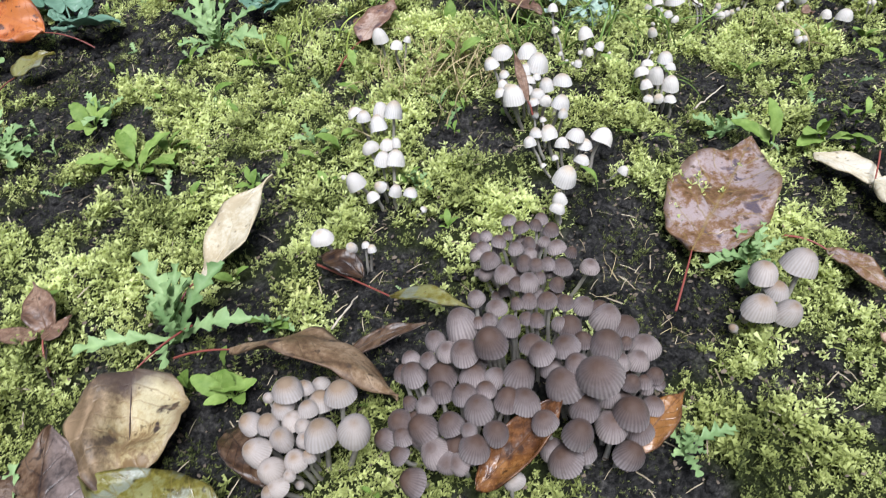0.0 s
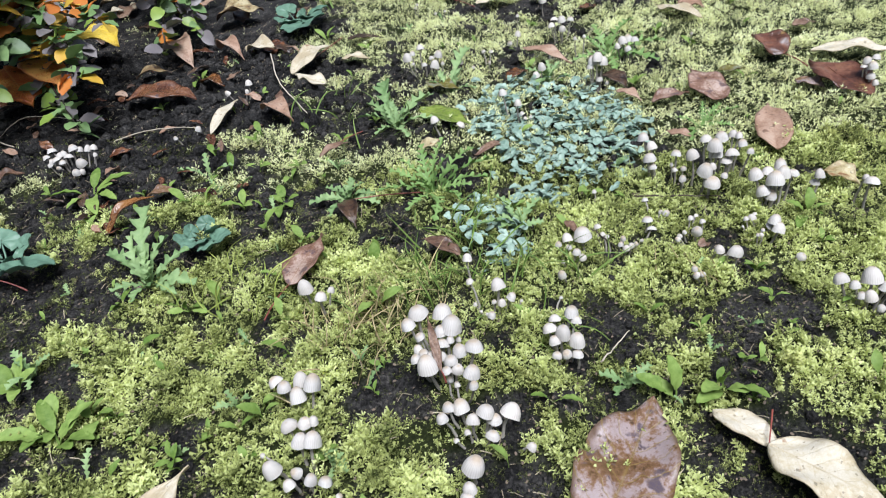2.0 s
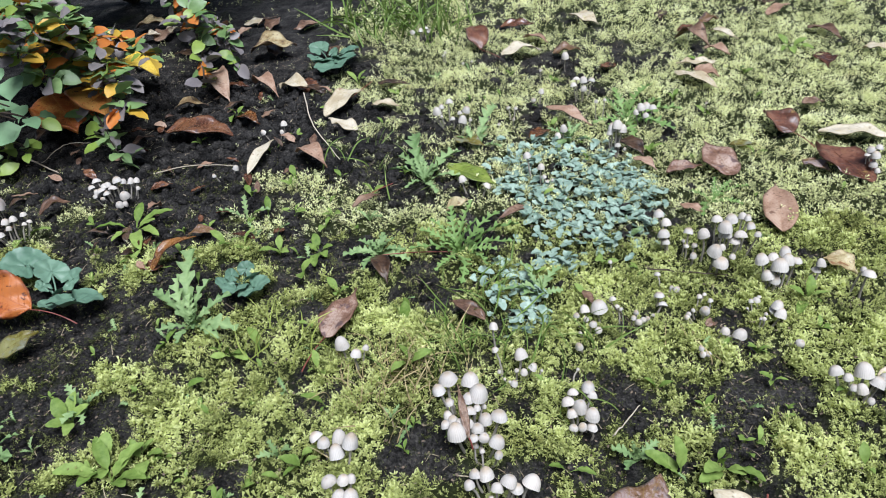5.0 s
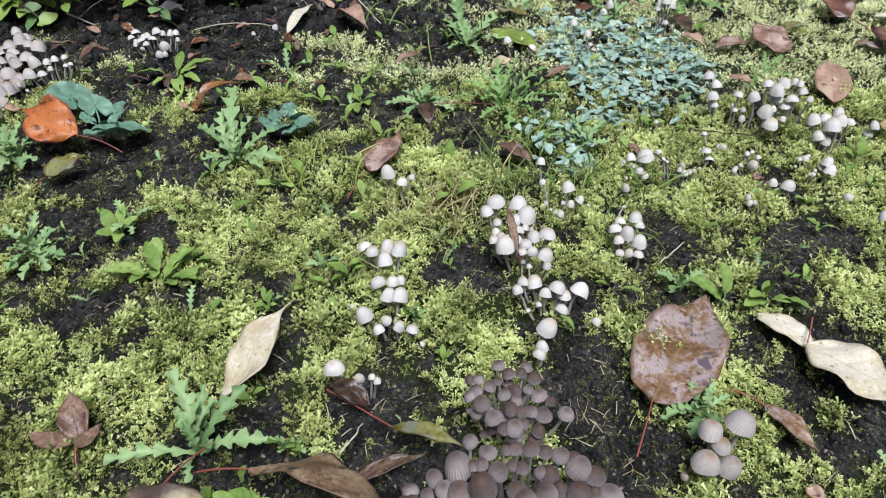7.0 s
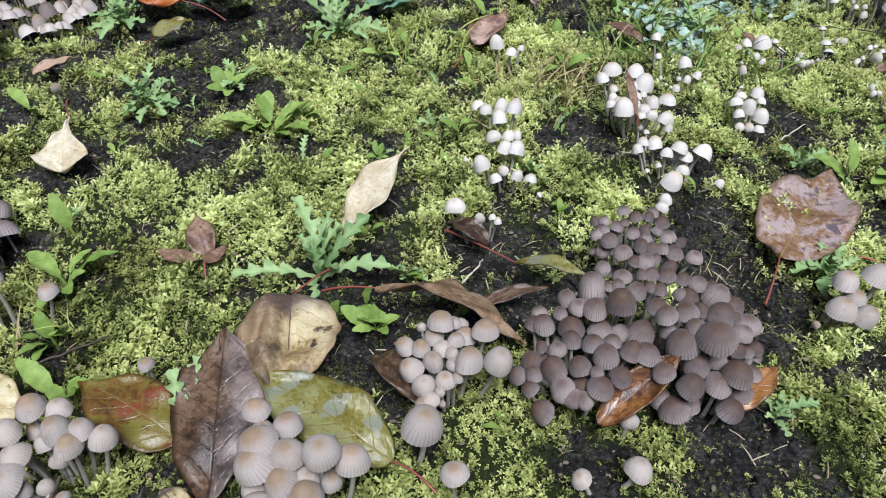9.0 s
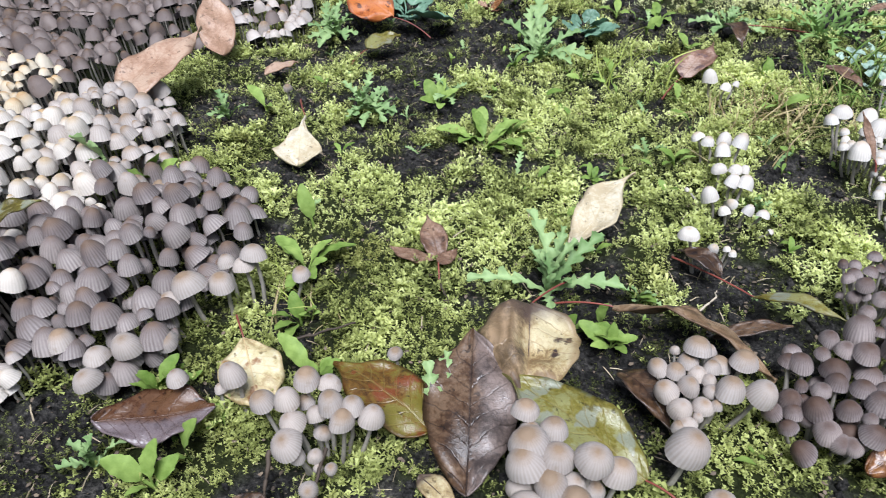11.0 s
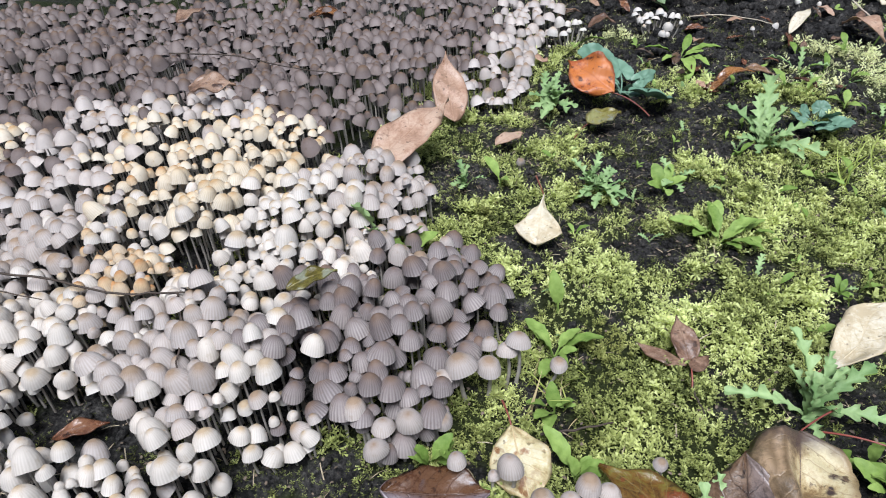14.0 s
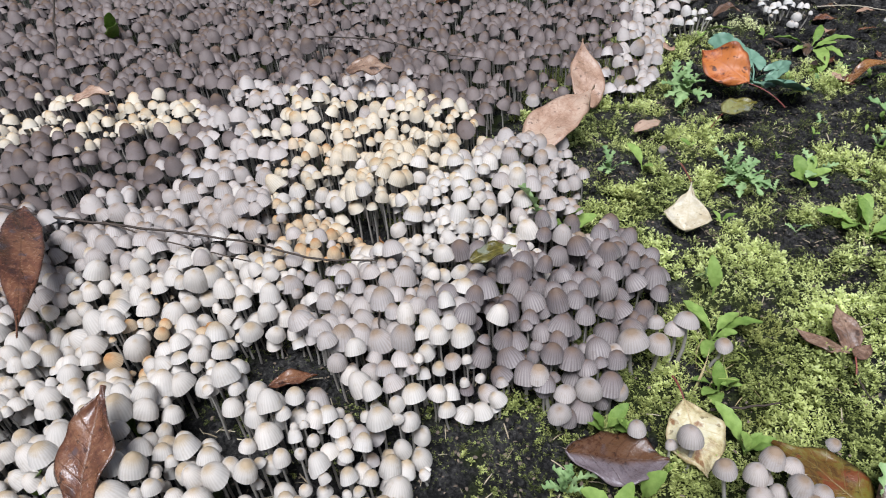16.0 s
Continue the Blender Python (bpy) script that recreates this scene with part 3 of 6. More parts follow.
def stem_shape(seed, sides=8, rows=6):
    """A stem from z = 0 to 1 with radius 1, a little bent."""
    r = np.random.default_rng(seed)
    a = np.arange(sides) / sides * 2 * np.pi
    out = []
    for s in np.linspace(0, 1, rows):
        w = 1.25 - 0.4 * s
        out.append(np.stack([w * np.cos(a) + 1.6 * np.sin(s * 3.1) * r.uniform(0.7, 1.3), w * np.sin(a), s + 0 * a], 1))
    return np.concatenate(out), quads(rows, sides, True), {}


CAP_SHAPES = [cap_shape(s, tall, pl, dp, 7, sk, co) for s, (tall, pl, dp, sk, co) in enumerate((
    (1.3, 30, 0.02, 0.03, 1.0), (1.2, 32, 0.02, 0.05, 1.0), (1.45, 28, 0.018, 0.03, 1.1), (1.25, 30, 0.022, 0.06, 1.12), (1.1, 32, 0.024, 0.09, 1.1), (1.35, 30, 0.019, 0.04, 1.05), (1.65, 28, 0.016, 0.04, 1.15), (1.5, 28, 0.016, 0.08, 1.25), (1.8, 26, 0.016, 0.03, 1.2)))]
BUTTONS = [cap_shape(20 + s, tall, 16, 0.006, 6) for s, tall in enumerate((1.5, 1.3, 1.6))]
MIDDLE = [cap_shape(60 + s, tall, 26, 0.011, 5, sk, co) for s, (tall, sk, co) in enumerate(((1.6, 0.04, 1.15), (1.45, 0.07, 1.3), (1.75, 0.03, 1.2), (1.35, 0.08, 1.15), (1.8, 0.05, 1.35), (1.5, 0.12, 1.3)))]
SIMPLE = [cap_shape(40 + s, tall, 8, 0.0, 4, sk, co) for s, (tall, sk, co) in enumerate(((1.6, 0.04, 1.2), (1.45, 0.06, 1.3), (1.7, 0.03, 1.25), (1.35, 0.07, 1.2), (1.8, 0.06, 1.35)))]
STEM_SHAPES = [stem_shape(s) for s in range(4)]
THIN_STEMS = [stem_shape(s, 5, 4) for s in range(4)]
cap_meshes, stem_meshes = {}, []


def cap_mesh(kind, small, k):
    key = (kind, small, k)
    if key not in cap_meshes:
        me = mesh_of("cap", *(BUTTONS if small else CAP_SHAPES)[k])
        me.materials.append(CAPS[kind])
        cap_meshes[key] = me
    return cap_meshes[key]


for shape in STEM_SHAPES:
    stem_meshes.append(mesh_of("stem", *shape))
    stem_meshes[-1].materials.append(STEM)


def cap_and_stem(kind, thing, base, top, radius, lean):
    """base: foot of the stem; top: middle of the cap, both from the thing's own place."""
    kind = "white" if kind == "pale" else kind
    small = radius < 0.0030 or kind == "cream" and radius < 0.005
    k = int(rng.integers(0, 3)) if small else int(rng.integers(4, 9)) if kind in ("pale", "white") else int(rng.integers(0, 6))
    up = Vector(top) - Vector(base)
    tilt = Vector((up.x * 0.6 + lean[0], up.y * 0.6 + lean[1], up.length)).to_track_quat("Z", "Y").to_matrix().to_4x4()
    m = Matrix.Translation(top) @ tilt @ pose(0, 0, 0, 0, 0, rng.uniform(0, 360)) @ Matrix.Diagonal((radius, radius * rng.uniform(0.93, 1.05), radius * rng.uniform(0.88, 1.1), 1)) @ Matrix.Translation((0, 0, -0.6))
    part("cap", cap_mesh(kind, small, k), None, thing, "", m)
    wide = min(0.0012, 0.00055 + radius * 0.07)
    along = up.to_track_quat("Z", "Y").to_matrix().to_4x4()
    part("stem", stem_meshes[int(rng.integers(0, 4))], None, thing, "", Matrix.Translation(base) @ along @ pose(0, 0, 0, 0, 0, rng.uniform(0, 360)) @ Matrix.Diagonal((wide, wide, up.length + radius * 0.1, 1)))


def filled(rows, n):
    """Adds lower caps between those of a close cluster."""
    more = []
    for _ in range(n):
        a, b = (rows[int(i)] for i in rng.integers(0, len(rows), 2))
        if math.hypot(a[0] - b[0], a[1] - b[1]) < 32:
            more.append(((a[0] + b[0]) / 2 + rng.normal(0, 2), (a[1] + b[1]) / 2 + rng.normal(0, 2), min(a[2], b[2]) * 0.72, 0.5 * (a[3] + b[3]) * 0.9))
    return rows + more


def tuft(kind, group, label, rows, joined=False):
    """Mushrooms: x, y, height of the cap over the ground in millimetres, radius. joined: a distant clump grown together is one thing."""
    if group == "brown mushroom cluster":
        rows = filled(rows, 8)
    grow = {"brown": 1.06, "white": 0.98}.get(kind, 1.06)
    tall, grow = (1.25, 0.84) if kind == "pale" else (1.0, grow)
    pts = [(x / 1000, y / 1000, h * tall / 1000, max(r * grow, 1.0) / 1000) for x, y, h, r in rows]
    clumps = []
    for x, y, h, r in pts:
        near = [(p, q) for p, q, _, _ in pts if math.hypot(p - x, q - y) < 0.035]
        cx, cy = sum(p for p, _ in near) / len(near), sum(q for _, q in near) / len(near)
        bx, by = x + (cx - x) * 0.45, y + (cy - y) * 0.45
        z = float(land(x, y)) + h
        foot = Vector((bx, by, min(float(surface(bx, by)) - 0.001, z - 0.002)))
        back = 0.3 * h if kind in ("white", "pale") else 0.0
        out = ((x - cx) * 0.12 + rng.normal(0, 0.0035), (y - cy) * 0.12 + back + rng.normal(0, 0.0035))
        thing = next((c for c in clumps if joined and (c.location.xy - foot.xy).length < 0.03), None)
        if thing is None:
            thing = new("mushroom_clump" if joined else "mushroom", None)
            thing.empty_display_size = 0.005
            thing.location = foot
            tagged(thing, label, "mushrooms" if joined else "mushroom", group)
            clumps.append(thing)
        cap_and_stem(kind, thing, foot - thing.location, Vector((x, y, z)) - thing.location, r, out)


ZONES = []
tuft("brown", "brown mushroom cluster", "small bell-shaped brown-grey pleated mushroom in a dense cluster", [(4, 241, 22, 3.2), (9, 233, 24, 3.4), (16, 233, 24, 2.8), (19, 239, 22, 3.1), (23, 231, 23, 3.8), (-1, 225, 24, 3.3), (3, 227, 25, 2.5), (-12, 232, 21, 2.6), (-7, 231, 22, 2.9), (-9, 223, 23, 3.3), (-12, 220, 22, 3.0), (-6, 213, 25, 4.0), (6, 218, 26, 3.2), (12, 220, 26, 3.0), (12, 213, 27, 2.9), (24, 219, 24, 3.7), (19, 221, 25, 2.7), (30, 215, 23, 2.5), (25, 206, 25, 4.1), (19, 207, 26, 3.1), (38, 213, 16, 4.0), (9, 208, 27, 3.4), (14, 206, 27, 3.1), (0, 204, 26, 4.1)])
tuft("brown", "brown mushroom cluster", "small bell-shaped brown-grey pleated mushroom in a dense cluster", [(-12, 220, 10, 2.1), (5, 197, 26, 3.1), (10, 197, 27, 4.5), (15, 199, 26, 2.6), (22, 196, 25, 3.3)])
tuft("brown", "brown mushroom cluster", "small bell-shaped brown-grey pleated mushroom in a dense cluster", [(-12, 186, 32, 3.6), (-4, 178, 35, 3.8), (4, 178, 36, 2.4), (9, 179, 36, 3.1), (16, 179, 36, 3.7), (23, 178, 35, 3.1), (30, 177, 33, 3.9), (36, 176, 32, 3.5), (38, 172, 31, 5.4), (45, 170, 28, 4.8), (-18, 172, 34, 6.6), (-11, 171, 35, 2.6), (-7, 171, 36, 3.0), (1, 166, 39, 4.2), (7, 169, 38, 2.6), (11, 168, 38, 3.0), (19, 165, 38, 2.7), (23, 165, 37, 4.4), (-7, 158, 40, 6.0), (-29, 169, 29, 4.0), (-32, 162, 26, 3.3), (-24, 162, 31, 4.1), (-17, 159, 34, 5.3), (8, 156, 40, 4.1)])
tuft("brown", "brown mushroom cluster", "small bell-shaped brown-grey pleated mushroom in a dense cluster", [(11, 152, 40, 4.6), (20, 155, 39, 4.7), (27, 158, 37, 3.5), (35, 155, 38, 5.7), (43, 160, 30, 2.5), (51, 163, 24, 5.4), (47, 155, 26, 4.2), (40, 152, 30, 3.3), (53, 152, 20, 3.2), (30, 141, 40, 7.4), (18, 143, 32, 6.2), (43, 146, 25, 3.3), (48, 148, 22, 2.7), (23, 148, 37, 4.0)])
tuft("brown", "brown mushroom cluster", "small bell-shaped brown-grey pleated mushroom in a dense cluster", [(-41, 171, 16, 3.7), (-43, 163, 17, 4.1), (-39, 161, 19, 5.1), (-27, 156, 24, 5.4), (-14, 154, 26, 5.3), (-6, 151, 27, 3.8), (3, 151, 28, 5.9), (-2, 141, 28, 4.5), (4, 140, 28, 5.3), (-18, 146, 26, 4.4), (-33, 145, 21, 4.0), (-40, 148, 18, 2.8), (-13, 139, 26, 5.3), (-35, 137, 18, 5.5), (-24, 136, 22, 4.7), (-15, 127, 20, 5.4), (-7, 130, 24, 4.4), (-17, 132, 23, 3.0), (-44, 142, 15, 4.7), (-43, 137, 13, 3.8), (-51, 138, 10, 4.3), (-45, 131, 10, 3.6), (-31, 129, 15, 5.2), (-26, 125, 13, 4.3)])
tuft("brown", "brown mushroom cluster", "small bell-shaped brown-grey pleated mushroom in a dense cluster", [(-22, 124, 14, 3.7), (-40, 121, 8, 5.0), (22, 129, 22, 5.4), (25, 138, 24, 5.2), (34, 144, 22, 4.7), (34, 133, 19, 5.6), (41, 135, 24, 6.2), (51, 143, 14, 4.0), (44, 133, 14, 4.7), (40, 126, 10, 5.3), (16, 126, 10, 5.9), (-27, 149, 23, 4.3), (-10, 146, 27, 3.7), (10, 132, 26, 4.4)])
tuft("grey", "pale mushrooms by the arched leaf", "small pale grey bell-shaped mushroom with a pleated cap", [(-85, 150, 31, 5.5), (-88, 146, 25, 4.3), (-94, 150, 25, 2.2), (-80, 153, 26, 3.3), (-78, 161, 16, 3.4), (-78, 145, 24, 3.6), (-65, 149, 28, 5.5), (-74, 150, 22, 4.8), (-84, 141, 23, 3.8), (-93, 140, 23, 4.1), (-101, 141, 23, 4.3), (-71, 133, 26, 6.0), (-58, 133, 27, 6.1), (-87, 134, 22, 4.4), (-97, 130, 21, 5.2), (-78, 133, 22, 3.1), (-81, 126, 20, 4.1), (-76, 127, 20, 2.5), (-90, 123, 19, 4.7), (-83, 121, 18, 2.2), (-88, 117, 17, 3.9), (-83, 123, 6, 1.7), (-79, 138, 23, 3.0), (-3, 120, 7, 3.7)])
tuft("grey", "grey mushrooms beside the brown leaf", "pale grey pleated mushroom beside a lobed weed", [(111, 206, 20, 5.8), (128, 210, 24, 7.0), (116, 201, 16, 4.8), (104, 188, 18, 6.3), (117, 188, 16, 5.4), (94, 186, 5, 1.9), (101, 192, 5, 2.2)])
tuft("white", "white mushrooms in the moss", "small white bell-shaped mushroom growing in moss", [(-82, 350, 18, 4.4), (-75, 344, 18, 4.3), (-65, 347, 18, 4.7), (-56, 339, 22, 5.5), (-66, 336, 16, 4.9), (-69, 314, 18, 4.4), (-59, 314, 18, 4.1), (-54, 314, 18, 3.1), (-61, 303, 16, 4.6), (-54, 302, 16, 5.2), (-75, 286, 16, 5.1), (-66, 279, 11, 3.6), (-62, 284, 13, 3.3), (-53, 278, 14, 3.5), (-45, 276, 14, 3.8), (-39, 272, 5, 2.1), (-86, 305, 5, 1.6), (-87, 243, 20, 5.2), (-73, 240, 13, 3.0), (-66, 241, 13, 2.2), (-63, 239, 12, 2.3)], True)
tuft("white", "white mushrooms in the moss", "small white bell-shaped mushroom growing in moss", [(25, 340, 8, 2.0), (29, 336, 8, 2.0), (23, 313, 16, 3.4), (30, 313, 16, 4.9), (19, 305, 16, 3.3), (36, 302, 16, 3.6), (44, 305, 18, 5.4), (58, 305, 16, 5.4), (48, 303, 13, 3.9), (32, 300, 8, 2.1), (25, 297, 6, 1.8), (46, 295, 10, 3.6), (66, 286, 8, 2.9), (34, 269, 20, 5.6), (30, 261, 13, 3.6), (29, 258, 11, 3.6)], True)
tuft("white", "white mushrooms in the moss", "small white bell-shaped mushroom growing in moss", [(9, 387, 26, 6.3), (2, 379, 22, 4.7), (9, 369, 20, 3.4), (25, 385, 24, 6.1), (30, 374, 22, 6.8), (23, 372, 20, 4.8), (23, 361, 20, 4.1), (28, 362, 20, 2.8), (33, 370, 12, 2.0), (8, 357, 20, 3.1), (11, 354, 20, 3.5), (6, 350, 20, 3.3), (16, 350, 20, 3.9), (13, 341, 22, 6.3), (22, 349, 20, 3.1), (27, 346, 20, 4.2), (33, 352, 20, 4.6), (42, 353, 22, 5.6), (24, 338, 20, 3.2), (31, 337, 20, 3.6), (25, 339, 10, 2.1), (29, 337, 8, 1.7), (39, 333, 20, 5.1), (39, 323, 20, 2.9)], True)
tuft("white", "white mushrooms in the moss", "small white bell-shaped mushroom growing in moss", [(107, 413, 6, 1.5), (45, 419, 18, 2.8), (64, 416, 16, 5.0), (60, 407, 8, 1.9), (65, 403, 10, 2.8), (72, 406, 12, 3.2), (57, 395, 7, 3.0), (47, 406, 8, 1.7), (50, 400, 6, 1.3), (54, 398, 5, 1.3), (79, 409, 6, 1.3), (46, 440, 22, 3.6), (-72, 438, 17, 5.4), (-60, 429, 15, 4.4), (-53, 434, 15, 2.7), (96, 379, 18, 3.7), (108, 383, 20, 4.9), (110, 378, 17, 3.3), (91, 371, 17, 4.6), (99, 366, 17, 5.0), (93, 364, 12, 3.8), (107, 362, 14, 5.0), (93, 355, 8, 3.0), (99, 356, 8, 3.2)], True)
tuft("white", "small cream mushrooms in the moss", "tiny round cream-white mushroom button in moss", [(106, 357, 8, 3.8), (112, 435, 9, 3.2), (137, 481, 14, 6.8), (125, 480, 10, 4.1), (117, 472, 10, 2.6), (124, 468, 10, 2.4), (129, 463, 10, 3.1), (132, 456, 10, 3.0), (117, 456, 5, 1.6), (153, 500, 9, 3.2), (156, 493, 6, 2.2), (159, 491, 5, 2.0), (165, 558, 6, 2.2), (203, 536, 8, 2.9), (195, 503, 12, 4.5), (196, 495, 8, 4.0), (211, 518, 6, 2.3), (214, 513, 8, 2.8), (170, 484, 8, 2.4), (167, 479, 6, 2.2), (170, 474, 6, 2.9), (175, 477, 6, 2.7), (179, 479, 6, 2.0), (185, 483, 6, 1.5)], True)
tuft("white", "small cream mushrooms in the moss", "tiny round cream-white mushroom button in moss", [(229, 500, 9, 2.5), (234, 502, 9, 2.0), (236, 493, 9, 2.5), (226, 478, 12, 4.1), (218, 483, 9, 2.0), (213, 479, 9, 2.2), (210, 475, 9, 2.2), (234, 453, 11, 3.7), (239, 452, 5, 1.6), (244, 447, 13, 5.3), (210, 438, 9, 2.5), (210, 434, 6, 2.7), (214, 434, 6, 2.5), (269, 489, 9, 2.2), (274, 490, 9, 3.2), (278, 494, 9, 2.0), (285, 475, 14, 4.8), (283, 476, 9, 3.4), (286, 469, 11, 4.8), (269, 467, 9, 1.7), (271, 466, 9, 1.9), (275, 472, 9, 1.7), (266, 486, 4, 1.2), (290, 439, 6, 3.4)], True)
tuft("pale", "grey mushrooms on the mossy slope", "slender-stemmed grey bell-shaped mushroom on mossy ground", [(216, 589, 30, 5.5), (221, 581, 26, 5.5), (218, 575, 20, 6.0), (220, 572, 14, 4.4), (242, 576, 20, 5.4), (254, 570, 20, 6.5), (238, 575, 12, 2.2), (239, 569, 10, 3.0), (247, 570, 10, 3.3), (241, 554, 10, 3.7), (271, 585, 24, 5.5), (281, 577, 27, 6.5), (296, 587, 24, 4.4), (272, 567, 26, 7.5), (287, 566, 20, 6.5), (299, 574, 22, 4.9), (299, 582, 24, 3.8), (302, 563, 20, 3.7), (275, 571, 18, 7.0), (283, 566, 14, 5.4), (255, 542, 20, 7.3), (259, 535, 14, 8.3), (272, 542, 14, 3.7), (263, 547, 20, 3.7)], True)
tuft("pale", "grey mushrooms on the mossy slope", "slender-stemmed grey bell-shaped mushroom on mossy ground", [(288, 522, 22, 7.1), (299, 524, 22, 5.6), (300, 512, 22, 8.5), (309, 518, 22, 6.1), (309, 525, 25, 5.6), (317, 518, 22, 5.0), (291, 512, 14, 6.6), (297, 510, 12, 6.0), (338, 516, 18, 4.5), (337, 518, 12, 4.6), (371, 499, 18, 6.4), (371, 507, 16, 3.5), (290, 393, 18, 5.5), (299, 390, 14, 4.2), (309, 390, 18, 7.6), (302, 385, 10, 3.8), (306, 382, 10, 5.0), (317, 383, 14, 5.8), (323, 385, 16, 5.0), (309, 373, 8, 3.3)], True)
tuft("pale", "mushrooms far off on the moss", "small grey-white mushroom standing in moss and weeds", [(27, 863, 20, 5.5), (17, 859, 16, 4.4), (11, 840, 18, 6.4), (16, 853, 8, 2.9), (30, 839, 10, 4.0), (39, 838, 16, 3.6), (48, 839, 18, 5.7), (42, 826, 12, 6.0), (51, 816, 16, 2.8), (71, 825, 14, 5.0), (87, 828, 8, 2.5), (34, 676, 14, 5.2), (60, 667, 12, 5.1), (108, 721, 20, 5.4), (121, 703, 18, 4.4), (124, 699, 10, 3.1), (127, 695, 8, 2.5), (134, 704, 6, 2.2), (114, 884, 8, 3.4), (104, 883, 8, 3.4), (108, 856, 5, 2.6), (155, 933, 14, 4.7), (142, 920, 8, 3.9), (170, 1043, 6, 3.0)], True)
tuft("pale", "mushrooms far off on the moss", "small grey-white mushroom standing in moss and weeds", [(224, 788, 28, 7.5), (230, 786, 24, 6.2), (219, 791, 24, 6.2), (226, 786, 8, 4.2), (233, 779, 6, 2.8), (216, 789, 20, 4.8), (209, 964, 20, 5.6), (217, 956, 20, 6.4), (230, 961, 18, 5.6), (203, 954, 16, 4.8), (217, 951, 12, 5.6), (190, 905, 8, 5.4), (219, 882, 20, 3.0), (231, 884, 20, 3.0), (271, 856, 18, 6.6), (278, 858, 20, 6.6), (285, 853, 20, 5.8), (276, 851, 12, 5.1), (281, 849, 8, 4.4), (265, 855, 14, 4.4), (212, 1072, 14, 7.1), (166, 819, 14, 5.7), (158, 814, 8, 5.0), (370, 894, 4, 2.3)], True)
tuft("pale", "mushrooms far off on the moss", "small grey-white mushroom standing in moss and weeds", [(474, 694, 24, 4.9), (475, 685, 22, 5.5), (472, 693, 20, 4.3), (475, 684, 14, 4.9), (482, 693, 26, 4.9), (480, 682, 8, 3.7), (480, 699, 20, 3.1), (-10, 1198, 8, 4.8), (-24, 1186, 10, 5.7), (0, 1202, 10, 4.3), (4, 1186, 9, 3.8), (28, 1084, 8, 2.7), (25, 1078, 6, 2.6), (53, 1041, 6, 3.0), (67, 1052, 5, 2.6)], True)
tuft("white", "white mushrooms on the dark soil", "tight group of small white round mushroom caps on soil", [(-379, 719, 14, 3.5), (-379, 734, 14, 4.6), (-366, 712, 14, 4.1), (-365, 722, 14, 4.5), (-361, 722, 14, 3.9), (-354, 717, 14, 4.5), (-352, 727, 18, 4.5), (-347, 730, 14, 3.9), (-338, 729, 14, 3.9), (-332, 730, 14, 3.9), (-325, 714, 14, 2.6), (-337, 703, 12, 5.4), (-364, 706, 6, 2.5), (-366, 698, 14, 2.5), (-340, 692, 7, 4.1), (-335, 695, 6, 3.5), (-371, 713, 10, 3.8), (-361, 713, 10, 3.8), (-251, 748, 6, 2.7), (-228, 761, 7, 3.4), (-212, 850, 8, 3.3), (-186, 858, 14, 4.4), (-188, 848, 8, 2.9), (-429, 666, 14, 3.3)], True)
tuft("white", "white mushrooms on the dark soil", "tight group of small white round mushroom caps on soil", [(-442, 634, 22, 5.8), (-436, 646, 18, 4.1), (-428, 647, 20, 4.1), (-435, 628, 14, 4.4), (-447, 627, 14, 5.8), (-420, 658, 10, 2.7), (-421, 650, 12, 2.7), (-445, 610, 4, 1.7), (-433, 642, 12, 3.0)], True)
tuft("grey", "mushroom tuft in front of the leaves", "grey-beige pleated bell mushroom in a small tuft", [(-284, 91, 24, 6.1), (-292, 90, 12, 3.0), (-309, 85, 18, 4.6), (-247, 93, 32, 5.6), (-238, 96, 28, 4.7), (-265, 82, 24, 5.4), (-252, 82, 30, 5.3), (-248, 89, 20, 3.6), (-233, 85, 30, 5.3), (-241, 84, 20, 4.2), (-224, 87, 28, 4.6), (-226, 80, 26, 5.2), (-215, 86, 24, 5.1), (-248, 75, 24, 5.5), (-246, 65, 24, 6.2), (-238, 82, 10, 3.6), (-242, 65, 16, 3.4), (-236, 69, 12, 3.2), (-234, 66, 8, 2.1), (-228, 66, 10, 2.7), (-233, 54, 10, 3.8), (-221, 131, 12, 3.4), (-74, 86, 16, 4.9)])
tuft("grey", "mushroom cluster on the yellow leaf", "grey-beige pleated bell mushroom in a close cluster", [(-152, 96, 36, 5.0), (-149, 83, 34, 7.0), (-149, 76, 30, 7.6), (-140, 94, 30, 5.5), (-137, 81, 30, 6.5), (-123, 81, 34, 6.8), (-113, 84, 24, 6.2), (-138, 72, 24, 6.5), (-128, 68, 22, 6.8), (-146, 62, 22, 6.8), (-129, 76, 22, 4.6), (-121, 79, 16, 4.1), (-149, 90, 30, 4.4), (-132, 66, 12, 5.3), (-150, 72, 18, 4.7), (-87, 101, 25, 7.6), (-90, 116, 16, 3.3), (-2, 94, 14, 5.2), (-25, 89, 12, 3.8)])
tuft("grey", "mushrooms at the edge of the mass", "grey-brown mushroom leaning out on a curved white stem", [(-307, 161, 30, 6.4), (-312, 157, 24, 5.2), (-316, 141, 24, 6.6), (-323, 158, 20, 4.4), (-329, 132, 26, 7.7), (-336, 123, 20, 5.3), (-338, 92, 20, 6.4), (-325, 102, 18, 5.1), (-346, 72, 16, 5.4), (-348, 84, 18, 5.6), (-363, 83, 22, 5.6), (-285, 166, 18, 4.6), (-379, 352, 10, 3.1)])
